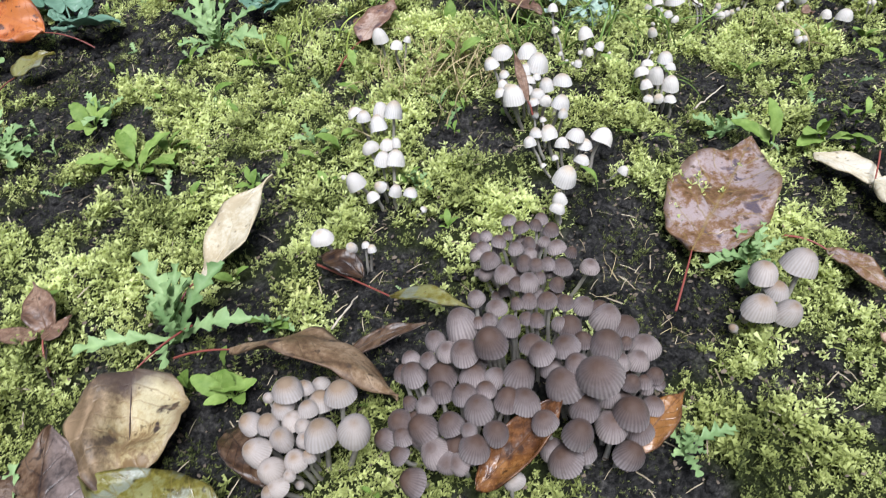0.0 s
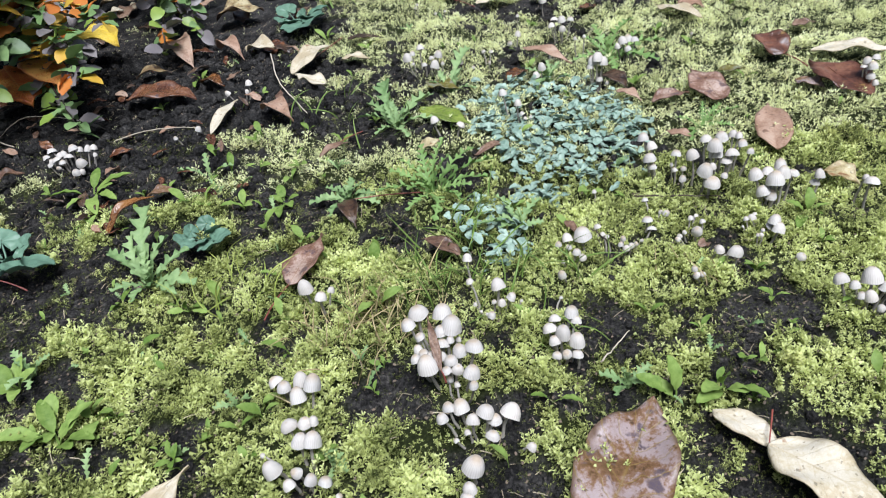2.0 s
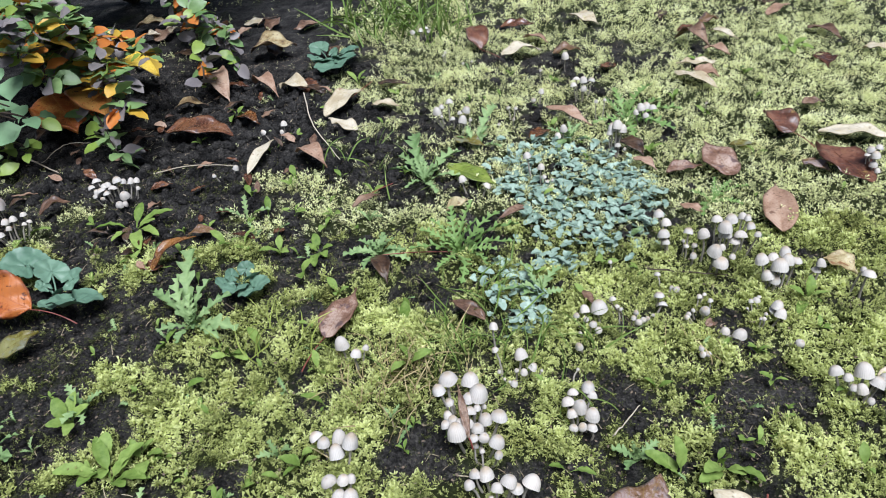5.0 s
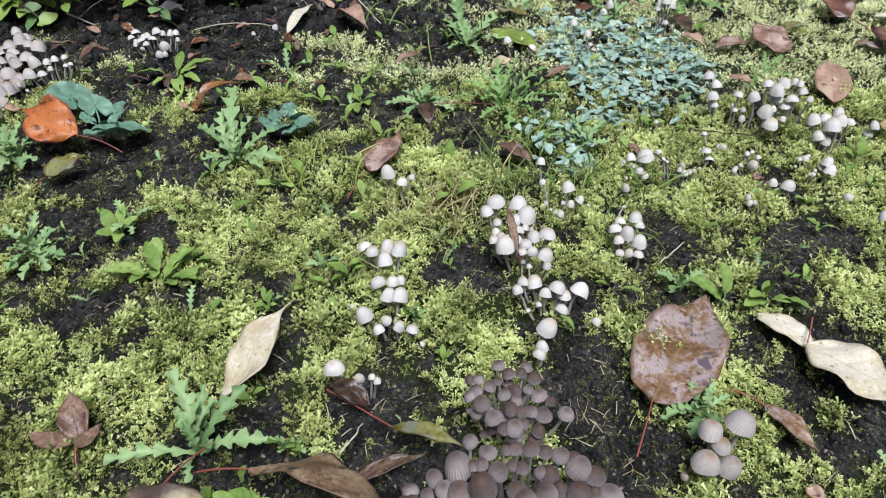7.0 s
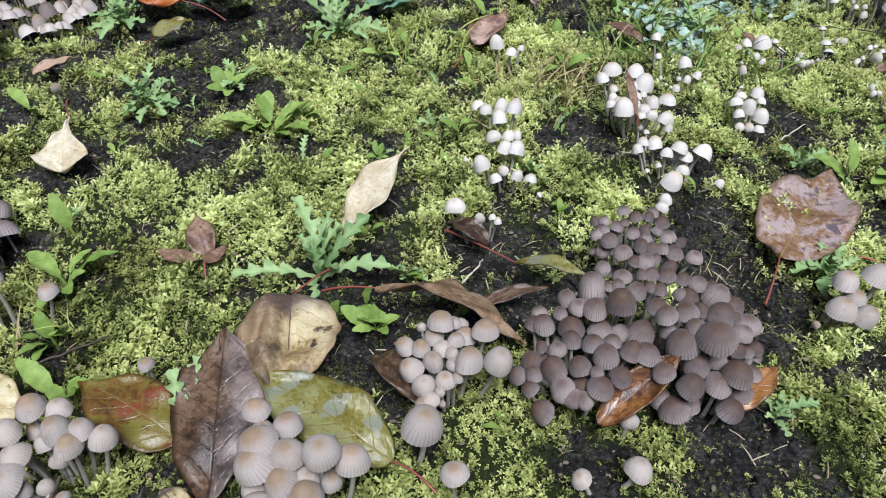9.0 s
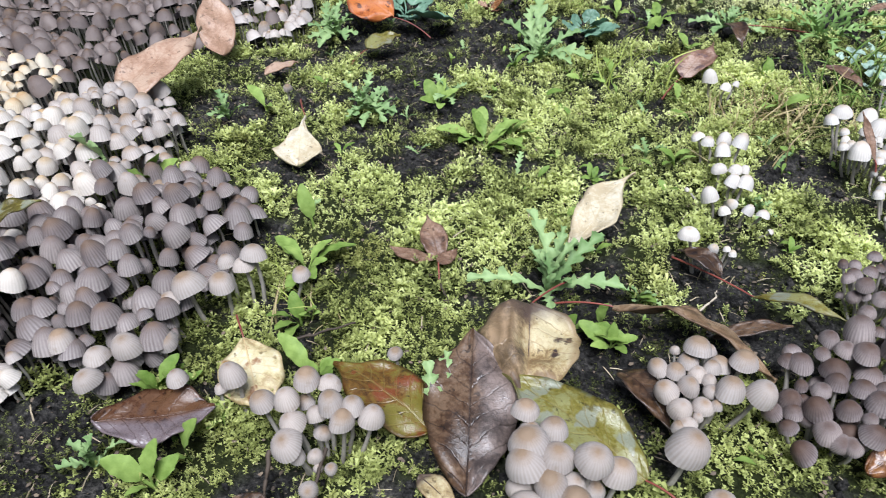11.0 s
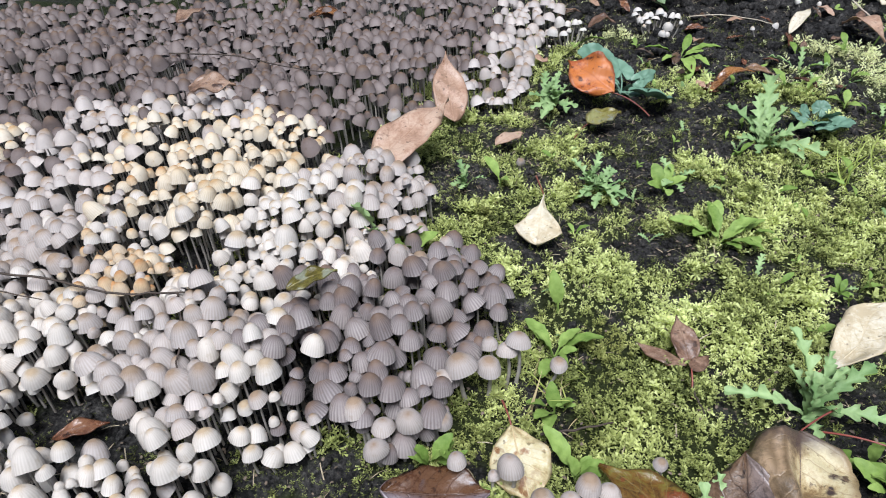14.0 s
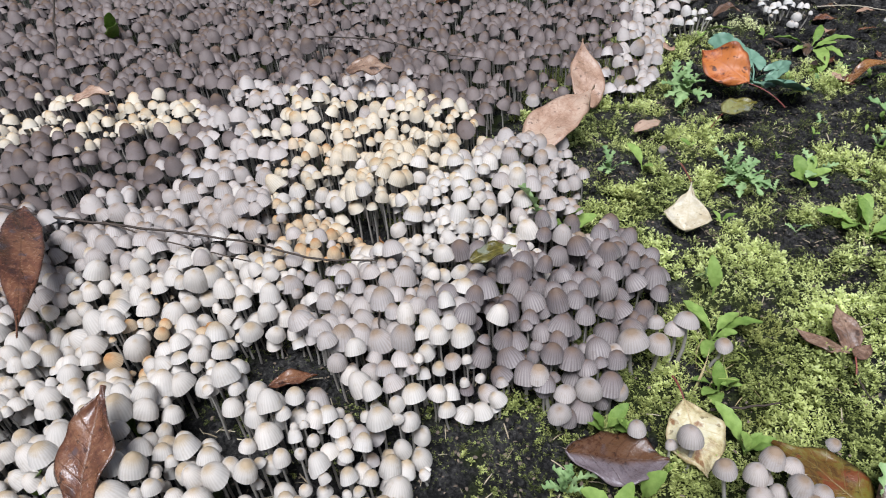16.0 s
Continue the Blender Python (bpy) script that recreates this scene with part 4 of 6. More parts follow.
EDGE = [(-458, 645), (-450, 570), (-428, 490), (-434, 452), (-479, 442), (-501, 389), (-506, 331), (-514, 297), (-490, 279), (-476, 272), (-461, 300), (-434, 294), (-414, 272), (-402, 233), (-398, 208), (-377, 227), (-350, 229), (-333, 209), (-328, 181), (-333, 156), (-331, 137), (-327, 103), (-344, 75), (-369, 80), (-379, 83), (-375, 64), (-382, 43), (-386, 18), (-387, 3), (-389, -15)]
ZONES += [(-1076, 266, "m"), (-980, 339, "m"), (-824, 361, "m"), (-707, 405, "m"), (-597, 447, "m"), (-514, 463, "m"), (-438, 436, "g"), (-413, 487, "g"), (-931, 195, "m"), (-847, 230, "m"), (-759, 240, "m"), (-697, 279, "m"), (-624, 335, "m"), (-541, 356, "m"), (-507, 312, "m"), (-564, 298, "m"), (-882, 128, "m"), (-831, 173, "m"), (-757, 205, "m"), (-682, 225, "p"), (-595, 285, "p"), (-846, 126, "c"), (-784, 148, "c"), (-741, 172, "c"), (-639, 212, "c"), (-590, 224, "c"), (-560, 257, "c"), (-510, 245, "c"), (-598, 191, "o"), (-551, 222, "c")]
ZONES += [(-459, 255, "p"), (-423, 254, "p"), (-418, 224, "p"), (-456, 191, "w"), (-434, 173, "w"), (-470, 170, "w"), (-671, 168, "p"), (-633, 166, "p"), (-694, 148, "m"), (-788, 77, "m"), (-730, 86, "m"), (-707, 115, "m"), (-742, 48, "m"), (-700, 60, "m"), (-664, 85, "m"), (-656, 59, "g"), (-638, 97, "p"), (-617, 115, "p"), (-577, 90, "p"), (-571, 152, "c"), (-550, 170, "c"), (-512, 172, "c"), (-542, 135, "w"), (-511, 143, "c"), (-532, 99, "o"), (-523, 117, "o"), (-508, 92, "o"), (-540, 82, "c"), (-470, 136, "s"), (-476, 120, "w")]
ZONES += [(-452, 120, "w"), (-690, 2, "g"), (-671, 18, "g"), (-632, 31, "p"), (-598, 47, "p"), (-564, 52, "w"), (-534, 61, "w"), (-494, 65, "p"), (-467, 78, "p"), (-441, 91, "p"), (-639, -20, "p"), (-620, 1, "w"), (-580, 10, "w"), (-535, 13, "w"), (-498, 32, "w"), (-547, -13, "o"), (-587, -33, "w"), (-602, -50, "w"), (-544, -37, "w"), (-569, -59, "w"), (-517, -23, "w"), (-491, -1, "w"), (-471, -15, "w"), (-454, 45, "p"), (-433, 56, "p"), (-415, 61, "w"), (-404, 90, "b"), (-395, 62, "w"), (-374, 52, "g"), (-409, 42, "p")]
ZONES += [(-416, 22, "w"), (-390, 21, "p"), (-414, 1, "w"), (-425, -19, "s"), (-447, -17, "s"), (-390, 3, "w"), (-402, -23, "w"), (-437, -36, "w"), (-425, -42, "w"), (-457, -50, "w"), (-489, -61, "w"), (-486, -72, "w"), (-540, -95, "w"), (-401, 122, "b"), (-388, 157, "b"), (-367, 174, "b"), (-334, 167, "b"), (-365, 119, "b"), (-344, 130, "b"), (-347, 91, "b"), (-326, 70, "b"), (-371, 97, "b")]
GAPS = [(-388, 30, 12, 16), (-476, 14, 27, 21), (-460, 0, 14, 12), (-442, 15, 18, 10), (-634, 179, 12, 22), (-531, 127, 20, 8), (-503, 130, 18, 13), (-485, 217, 12, 8), (-493, 275, 10, 18), (-498, -30, 11, 9), (-467, -35, 5, 9), (-743, 149, 14, 9), (-541, 33, 5, 6), (-491, 118, 9, 12), (-470, -7, 6, 5), (-874, 118, 13, 14), (-808, 136, 17, 9), (-497, 292, 15, 12), (-570, 0, 7, 6), (-478, -36, 17, 9), (-489, -81, 18, 5), (-457, -38, 7, 7), (-561, -85, 8, 11), (-452, 161, 10, 5)]


def inside(x, y, edge):
    odd = False
    for (x0, y0), (x1, y1) in zip(edge, edge[1:] + edge[:1]):
        if (y0 > y) != (y1 > y) and x < (x1 - x0) * (y - y0) / (y1 - y0) + x0:
            odd = not odd
    return odd


TUSSOCKS = [(44 * (i + 0.5 * (j % 2)) - 1300 + 13 * math.sin(7.3 * i + 3.1 * j), 38 * j - 200 + 11 * math.sin(5.7 * i - 4.3 * j)) for i in range(25) for j in range(26)]


def tussock(x, y):
    """The tussock that a place belongs to, how far it lies from its middle, and how far from the seam to the next, in millimetres."""
    near = sorted(((x - p) ** 2 + (y - q) ** 2, p, q) for p, q in TUSSOCKS if abs(x - p) < 70 and abs(y - q) < 70)[:2]
    if len(near) < 2:
        return (x, y), 0.0, 20.0
    a, b = math.sqrt(near[0][0]), math.sqrt(near[1][0])
    return near[0][1:], a, b - a


def mass():
    """The great spread of mushrooms: caps nearly touching, sized and coloured zone by zone."""
    edge = EDGE + [(-400, -120), (-640, -190), (-980, -60), (-1350, 180), (-1250, 420), (-900, 640), (-600, 690), (-450, 680)]
    kinds = {"m": ("taupe", 4.8, 7.4), "g": ("grey", 4.8, 7.4), "c": ("cream", 3.4, 6.4), "o": ("ochre", 2.6, 4.8), "w": ("pale", 4.0, 6.9), "p": ("grey", 4.3, 7.0), "b": ("mauve", 4.8, 7.4), "s": ("pale", 2.8, 5.0)}
    grid, found = {}, []
    for _ in range(70000):
        x, y = rng.uniform(-1250, -320), rng.uniform(-150, 690)
        jx, jy = x + rng.normal(0, 12), y + rng.normal(0, 12)
        zone = min(ZONES, key=lambda q: (q[0] - jx) ** 2 + (q[1] - jy) ** 2)[2]
        kind, lo, hi = kinds[zone]
        r = rng.uniform(lo, hi) if rng.uniform() > 0.15 else lo * 0.7
        pack = {"taupe": 0.80, "cream": 0.70}.get(kind, 0.66)
        cell = (int(x // 12), int(y // 12))
        if any((x - p) ** 2 + (y - q) ** 2 < (pack * (r + s)) ** 2 for i in (-1, 0, 1) for j in (-1, 0, 1) for p, q, s in grid.get((cell[0] + i, cell[1] + j), ())):
            continue
        if y < -130 + (x + 560) * -0.63 - 40 or y > 690 - 0.44 * abs(x + 420) + 60 or not inside(x, y, edge) or any(((x - cx) / rx) ** 2 + ((y - cy) / ry) ** 2 < 1 for cx, cy, rx, ry in GAPS):
            continue
        seam = tussock(x, y)[2]
        if seam < 3.2 + 3.5 * waves(x / 1000, y / 1000, 0.05, 31) + 5.0 * float(smooth(60, -30, y)) * waves(x / 1000, y / 1000, 0.035, 34) and rng.uniform() < 0.8:
            continue
        grid.setdefault(cell, []).append((x, y, r))
        found.append((x / 1000, y / 1000, r / 1000, kind))
    under, grid = [], {}
    for x, y, r, kind in found:
        if math.hypot(x + 0.28, y + 0.12) < 0.42:
            for _ in range(3):
                a, b, q = x + rng.normal(0, 0.008), y + rng.normal(0, 0.008), r * rng.uniform(0.6, 0.95)
                cell = (int(a // 0.012), int(b // 0.012))
                if inside(a * 1000, b * 1000, edge) and not any(((a * 1000 - cx) / rx) ** 2 + ((b * 1000 - cy) / ry) ** 2 < 1 for cx, cy, rx, ry in GAPS) and not any((a - p) ** 2 + (b - s) ** 2 < 0.0085**2 for i in (-1, 0, 1) for j in (-1, 0, 1) for p, s in grid.get((cell[0] + i, cell[1] + j), ())):
                    grid.setdefault(cell, []).append((a, b))
                    under.append((a, b, q, kind, 0.009))
    return [(*f, 0.0) for f in found] + under


found = mass()


def to_edge(x, y):
    """How far a place lies from the outline of the spread, in metres."""
    p, best = Vector((x * 1000, y * 1000)), 1e9
    for a, b in zip(EDGE, EDGE[1:]):
        a, b = Vector(a), Vector(b)
        t = max(0.0, min(1.0, (p - a).dot(b - a) / max((b - a).length_squared, 1e-9)))
        best = min(best, (p - a.lerp(b, t)).length)
    return best / 1000


def clump(x, y, z, r, mats):
    """The brown lobe of the spread that stands nearest: every cap and stem a part of its own."""
    thing = new("mushroom_clump", None)
    at = Vector((float(x.mean()), float(y.mean()), float(surface(x.mean(), y.mean()))))
    thing.location = at
    tagged(thing, "dense clump of mauve-brown pleated bell mushrooms on thin white stems", "mushrooms", "clumps of the mushroom spread")
    caps = [mesh_of("cap", *shape) for shape in MIDDLE]
    stems = [mesh_of("stem", *shape) for shape in THIN_STEMS]
    for me in caps:
        me.materials.append(CAPS["mauve"])
    for me in stems:
        me.materials.append(STEM)
    for i in range(len(x)):
        top = Vector((float(x[i]), float(y[i]), float(z[i])))
        foot = Vector((top.x, top.y, float(surface(top.x, top.y))))
        tilt, size = Matrix([[float(q) for q in row] for row in mats[i]]).to_4x4(), float(r[i])
        part("cap", caps[int(rng.integers(0, 6))], None, thing, "", Matrix.Translation(top - at) @ tilt @ Matrix.Diagonal((size, size, size * rng.uniform(0.85, 1.1), 1)))
        part("stem", stems[int(rng.integers(0, 4))], None, thing, "", Matrix.Translation(foot - at) @ pose(0, 0, 0, 0, 0, rng.uniform(0, 360)) @ Matrix.Diagonal((0.0007, 0.0007, top.z + 0.6 * size - foot.z, 1)))


def plant_mass():
    """Caps of one colour make one carpet; the nearest ones are finer."""
    for kind in sorted({f[3] for f in found}):
        some = [f for f in found if f[3] == kind]
        k = len(some)
        x, y, r = (np.array([f[i] for f in some]) for i in range(3))
        rim = smooth(0.0, 0.034, np.array([to_edge(f[0], f[1]) for f in some]))
        low = np.array([f[4] for f in some])
        h = 0.003 + 0.016 * rim + r * 0.7 + 0.014 * (waves(x, y, 0.03, 33) - 0.25) + rng.normal(0, 0.0025, k) - low
        mids = [tussock(f[0] * 1000, f[1] * 1000) for f in some]
        out = np.clip(np.array([q[1] for q in mids]) / 24, 0, 1.3)
        h += 0.007 - 0.013 * out**2
        z = land(x, y) + np.maximum(h, 0.006)
        away = np.arctan2(y * 1000 - np.array([q[0][1] for q in mids]), x * 1000 - np.array([q[0][0] for q in mids]))
        lean_x = 0.32 * out * np.cos(away) - 0.15 + rng.normal(0, 0.13, k)
        lean_y = 0.32 * out * np.sin(away) + 0.18 + rng.normal(0, 0.13, k)
        mats = turns(rng.uniform(0, 6.28, k), np.hypot(lean_x, lean_y), np.arctan2(lean_y, lean_x))
        near = np.hypot(x + 0.28, y + 0.12) < 0.42
        near &= low < 0.005
        which = np.where(near, rng.integers(0, 6, k), 6 + rng.integers(0, 5, k))
        if kind == "mauve":
            clump(x, y, z - 0.6 * r, r, mats)
            continue
        strewn("mushroom_mass", MIDDLE + SIMPLE, which, np.stack([x, y, z - 0.6 * r], 1), mats, np.stack([r, r, r * rng.uniform(0.85, 1.1, k)], 1), CAPS[kind],
               "dense carpet of small " + {"mauve": "mauve-grey", "taupe": "taupe-brown", "ochre": "ochre young"}.get(kind, kind) + " mushroom caps", "mushrooms")
        foot = surface(x, y)
        w = np.full(k, 0.0006)
        strewn("mushroom_stems", THIN_STEMS, rng.integers(0, 4, k), np.stack([x, y, foot], 1), turns(rng.uniform(0, 6.28, k), np.zeros(k), np.zeros(k)), np.stack([w, w, z - foot], 1), STEM,
               "crowded thin white stems under the mushroom caps", "stems")


plant_mass()

# ---- fallen leaves ----


def tube(points, radii, sides=6):
    rows = []
    pts = [Vector(p) for p in points]
    for i, p in enumerate(pts):
        d = (pts[min(i + 1, len(pts) - 1)] - pts[max(i - 1, 0)]).normalized()
        u = d.orthogonal().normalized()
        w = d.cross(u)
        for k in range(sides):
            a = k / sides * 2 * math.pi
            rows.append(p + (u * math.cos(a) + w * math.sin(a)) * radii[i])
    return np.array([r[:] for r in rows]), quads(len(pts), sides, True)


def leaf(style, label, base, tip, width, curl=0.2, cup=0.2, roll=0, stalk=None, fold=0.0, twist=0.0, sway=0.0, belly=0.0, point=0.0, hump=0.0):
    """base and tip of the blade, its width, and the end of its stalk, in millimetres. curl bows it along its length, cup bends its sides up."""
    b, t = Vector(base) / 1000, Vector(tip) / 1000
    b.z, t.z = max(b.z, float(surface(b.x, b.y)) + 0.003), max(t.z, float(surface(t.x, t.y)) + 0.003)
    thing = new("fallen_leaf", None)
    thing.empty_display_size = 0.01
    thing.location = b
    tagged(thing, label, "leaf", "fallen leaves")
    d = t - b
    long, half = d.length, width / 2000
    x = d.normalized()
    side = Vector((0, 0, 1)).cross(x).normalized()
    side = Matrix.Rotation(radians(roll), 3, x) @ side
    up = x.cross(side)
    r = np.random.default_rng(abs(int(base[0] * 31 + base[1] * 17)) + 5)
    nu, nv = 25, 13
    u = (0.5 - 0.5 * np.cos(np.pi * np.linspace(0, 1, nu)))[:, None]
    v = np.linspace(-1, 1, nv)[None, :]
    blunt = 0.62 if width > 45 else r.uniform(0.62, 0.85)
    bulge = r.uniform(0.78, 0.95)
    shape = np.sin(np.pi * u ** (belly or bulge)) ** blunt * (1 - 0.12 * u**3)
    shape = np.maximum(shape, 0.0) ** (1 + (point or 0.45) * 2.2 * smooth(0.55, 1.0, u))
    shape = np.maximum(shape, 0.012)
    teeth = 1 + (0.025 * np.sin(u * 70 + r.uniform(0, 6)) + 0.10 * 0.45 * (waves(u * 9 + base[0], np.sign(v) * 3 + base[1], 1.0, 52) - 0.5)) * (np.abs(v) > 0.95)
    across = v * np.where(v < 0, 1 + 0.25 * min(fold, 1), 1.0) * half * shape * teeth * (1 + 0.05 * np.sin(5 * u + r.uniform(0, 6)))
    bend = curl * long * 0.40 * np.sin(np.pi * u) + 0 * v
    angle = np.where(v < 0, cup * 1.5 + fold * 2.6, cup * 1.5) * np.ones_like(u)
    k = np.where(np.abs(angle) < 0.02, 0.02, angle) / (half * (np.maximum(shape, 0.8) if fold else 1.0))
    rise = (1 - np.cos(k * np.abs(across))) / k
    across = np.sign(across) * np.sin(np.abs(k * across)) / np.abs(k)
    ripple = 0.06 * half * (np.sin(9 * u + 3 * v + r.uniform(0, 6)) + np.sin(16 * u - 4 * v + r.uniform(0, 6))) * np.abs(v) * 1.6
    crumple = (0.16 + 0.45 * hump) * half * (waves(u * long + base[0], across + base[1], 0.012, 51) - 0.5)
    height = rise + ripple + crumple + hump * half * (1 + 0.13 * np.sin(21 * v + 5 * u)) * np.sin(np.pi * np.clip(-v, 0, 1) ** 0.8) * np.sin(np.pi * u) ** 0.6
    turn = radians(twist) * (u - 0.35)
    xs = u * long + 0 * v
    ys, height = across * np.cos(turn) - height * np.sin(turn) + sway * long * np.sin(2 * np.pi * u), across * np.sin(turn) + height * np.cos(turn) + bend
    local = np.stack([xs, ys, height], -1).reshape(-1, 3)
    frame3 = np.array([x[:], side[:], up[:]])
    top = local @ frame3
    drop = np.array([surface(b.x + p[0], b.y + p[1]) + 0.0015 + 0.009 * mossy(b.x + p[0], b.y + p[1]) - (b.z + p[2]) for p in top])
    top[:, 2] += np.maximum(drop, 0)
    sheet = top.reshape(nu, nv, 3)
    nrm = np.cross(np.gradient(sheet, axis=0), np.gradient(sheet, axis=1)).reshape(-1, 3)
    nrm *= 0.00035 / np.maximum(np.linalg.norm(nrm, axis=1), 1e-12)[:, None]
    n = len(top)
    tris = quads(nu, nv)
    grid = np.arange(n).reshape(nu, nv)
    ring = np.concatenate([grid[0, :], grid[1:, -1], grid[-1, -2::-1], grid[-2:0:-1, 0]])
    nxt = np.roll(ring, -1)
    rim = np.concatenate([np.stack([ring, ring + n, nxt], 1), np.stack([nxt, ring + n, nxt + n], 1)])
    me = mesh_of("blade", np.concatenate([top + nrm, top - nrm]), np.concatenate([tris, tris[:, ::-1] + n, rim]), {"along": np.tile((u + 0 * v).ravel(), 2), "across": np.tile((v + 0 * u).ravel(), 2), "under": np.concatenate([(smooth(0.05, 0.3, -v + 0.3 * (waves(u * 9, v * 4, 1.0, 57) - 0.5)) * (hump > 0) + 0 * u).ravel(), np.ones(n)])})
    blade = part("blade", me, BLADES[style], thing)
    start = Vector(top.reshape(nu, nv, 3)[0, nv // 2])
    ribs = [Vector(top.reshape(nu, nv, 3)[i, nv // 2]) for i in range(0, nu - 2, 3)]
    co, tr = tube([p + up * 0.0002 for p in ribs], np.linspace(0.0005, 0.00015, len(ribs)))
    part("midrib", mesh_of("midrib", co, tr), BLADES[style], blade)
    if stalk:
        e = Vector(stalk) / 1000 - b
        e.z = max(e.z, float(surface(stalk[0] / 1000, stalk[1] / 1000)) + 0.001 - b.z)
        m1 = start.lerp(e, 0.5) + Vector((0, 0, 0.004)) + side * (e - start).length * r.uniform(-0.08, 0.08)
        pts = [start.lerp(m1, s).lerp(m1.lerp(e, s), s) for s in np.linspace(0, 1, 9)]
        co, tr = tube(pts, np.linspace(0.00042, 0.00062, 9))
        part("stalk", mesh_of("stalk", co, tr), STALK, thing, "thin red leaf stalk")


leaf("purple", "large glossy brown and violet fallen leaf on soil", (88, 231, -3), (143, 319, -10), 53, -0.08, 0.14, 0, (73, 197, -5), belly=0.82, point=0.1)
leaf("cream", "pale yellow curled fallen leaf on soil", (195, 282, -17), (238, 234, -20), 37, 0.12, 0.10, 0, (206, 303, -16), belly=0.8, point=0.6)
leaf("cream", "narrow pale buff fallen leaf on soil", (176, 312, -21), (205, 281, -22), 19, 0.12, 0.2, 0, belly=0.95)
leaf("cream", "cream twisted fallen leaf standing in the moss", (-151, 235, 1), (-119, 291, 18), 27, 0.10, 0.2, -10, (-160, 220, -2), twist=40, sway=-0.06, belly=0.80, point=0.55)
leaf("tan", "tan fallen leaf, one half brown and bulging, the other pale", (-163, 176, 5), (-155, 118, 3), 50, -0.04, 0.12, 3, (-146, 203, 4), belly=0.66, point=0.1, hump=0.62)
leaf("arch", "brown arched fallen leaf on a red stalk", (-122, 185, 8), (-47, 157, 2), 36, 0.44, -0.25, -40, (-152, 188, 0), belly=1.2, point=0.1)
leaf("olive", "olive and rust-coloured fallen leaf among moss", (-193, 97, 0), (-248, 119, 8), 34, 0.15, 0.12, 10, (-179, 78, -2))
leaf("dark", "dark brown and grey wet fallen leaf with black veins", (-171, 70, 0), (-186, 148, 14), 46, 0.08, -0.22, 0, belly=1.15, point=0.3, hump=0.04)
leaf("yellowgreen", "yellow-green decaying fallen leaf with grey blotches", (-101, 95, -1), (-170, 128, 10), 36, 0.15, 0.12, 5, (-81, 83, -2))
leaf("spotted", "pale yellow fallen leaf stained with brown", (-294, 118, 13), (-271, 86, 1), 32, 0.12, 0.15, 0, (-304, 130, 15), belly=1.1)
leaf("wet", "dark wet fallen leaf, half red-brown, half violet-grey", (-336, 58, 14), (-290, 81, 9), 33, -0.12, 0.16, 0, belly=1.1, point=0.2, hump=0.04)
leaf("dark", "dark curled fallen leaf under pale mushrooms", (-116, 147, 4), (-91, 119, 0), 16, 0.5, 0.4, 0)
leaf("orange", "glossy orange-brown fallen leaf across the cluster", (-16, 117, 3), (19, 140, 28), 18, -0.15, 0.7, 10)
leaf("orange", "orange-brown fallen leaf tucked behind mushrooms", (41, 127, 4), (64, 149, 9), 13, 0.1, 0.2, 0)
leaf("yellowgreen", "small yellow-green fallen leaf on a red stalk", (-53, 211, 4), (-14, 191, 14), 9, 0.3, 0.2, 0, (-93, 241, -2))
leaf("dark", "small rust-brown crumpled fallen leaf", (-68, 228, 0), (-91, 241, 4), 15, 0.5, 0.4, 0)
leaf("dark", "dark slender fallen leaf under the cluster", (-73, 181, 0), (-36, 194, 4), 9, 0.2, 0.3, 0)
leaf("orangered", "bright orange fallen leaf resting on green leaves", (-346, 506, 15), (-397, 526, 32), 43, 0.15, 0.3, -32, (-310, 501, 0), belly=1.05, point=0.15)
leaf("yellowgreen", "olive-yellow fallen leaf with a red stalk", (-356, 459, 5), (-333, 485, 8), 26, 0.2, 0.2, 0, (-359, 425, 4))
leaf("buff", "pinkish tan fallen leaf standing against mushrooms", (-454, 388, 24), (-488, 444, 59), 33, -0.1, 0.2, 8)
leaf("buff", "tan fallen leaf lying against the mushroom mass", (-458, 262, 46), (-441, 354, 62), 38, 0.08, 0.10, 4, belly=0.8, point=0.5)
leaf("cream", "cream fallen leaf on a crimson stalk", (-345, 310, 22), (-336, 271, 8), 34, 0.25, 0.3, 0, (-360, 335, 21), belly=3.2, point=0.02)
leaf("brown", "small brown fallen leaf of a withered sprig", (-220, 206, 0), (-235, 234, 10), 16, 0.2, 0.3, 0)
leaf("brown", "small brown curled fallen leaf of a withered sprig", (-222, 202, 0), (-252, 212, 2), 11, -0.2, 0.4, 0)
leaf("brown", "small withered brown fallen leaf in moss", (-219, 201, 0), (-212, 217, 2), 10, 0.2, 0.4, 0, (-215, 188, -4))
leaf("buff", "small buff fallen leaf on soil", (-409, 374, 17), (-398, 409, 12), 15, 0.2, 0.2, 0)
leaf("tan", "small tan fallen leaf in front moss", (-192, 74, 0), (-172, 61, 1), 12, 0.3, 0.3, 0)
leaf("dark", "brown fallen leaf partly buried in moss", (-265, 45, 0), (-241, 43, 1), 11, 0.2, 0.3, 0)
leaf("purple", "pinkish brown narrow fallen leaf on a red stalk", (155, 238, -19), (175, 210, -22), 13, 0.2, 0.35, 0, (137, 249, -18))
leaf("buff", "tan fallen leaf at the edge of the moss", (158, 187, -20), (165, 180, -21), 9, 0.2, 0.2, 0)
leaf("wetbrown", "long brown wet fallen leaf lying over mushrooms", (-688, 17, 84), (-584, -54, 82), 24, 0.1, 0.25, -25)
leaf("wetbrown", "brown glossy fallen leaf standing among pale mushrooms", (-484, -98, 66), (-505, -57, 93), 29, 0.05, 0.30, -15, point=0.6)
leaf("brown", "brown fallen leaf resting on the mushroom mass", (-625, 269, 80), (-589, 283, 81), 26, 0.2, 0.25, 10)
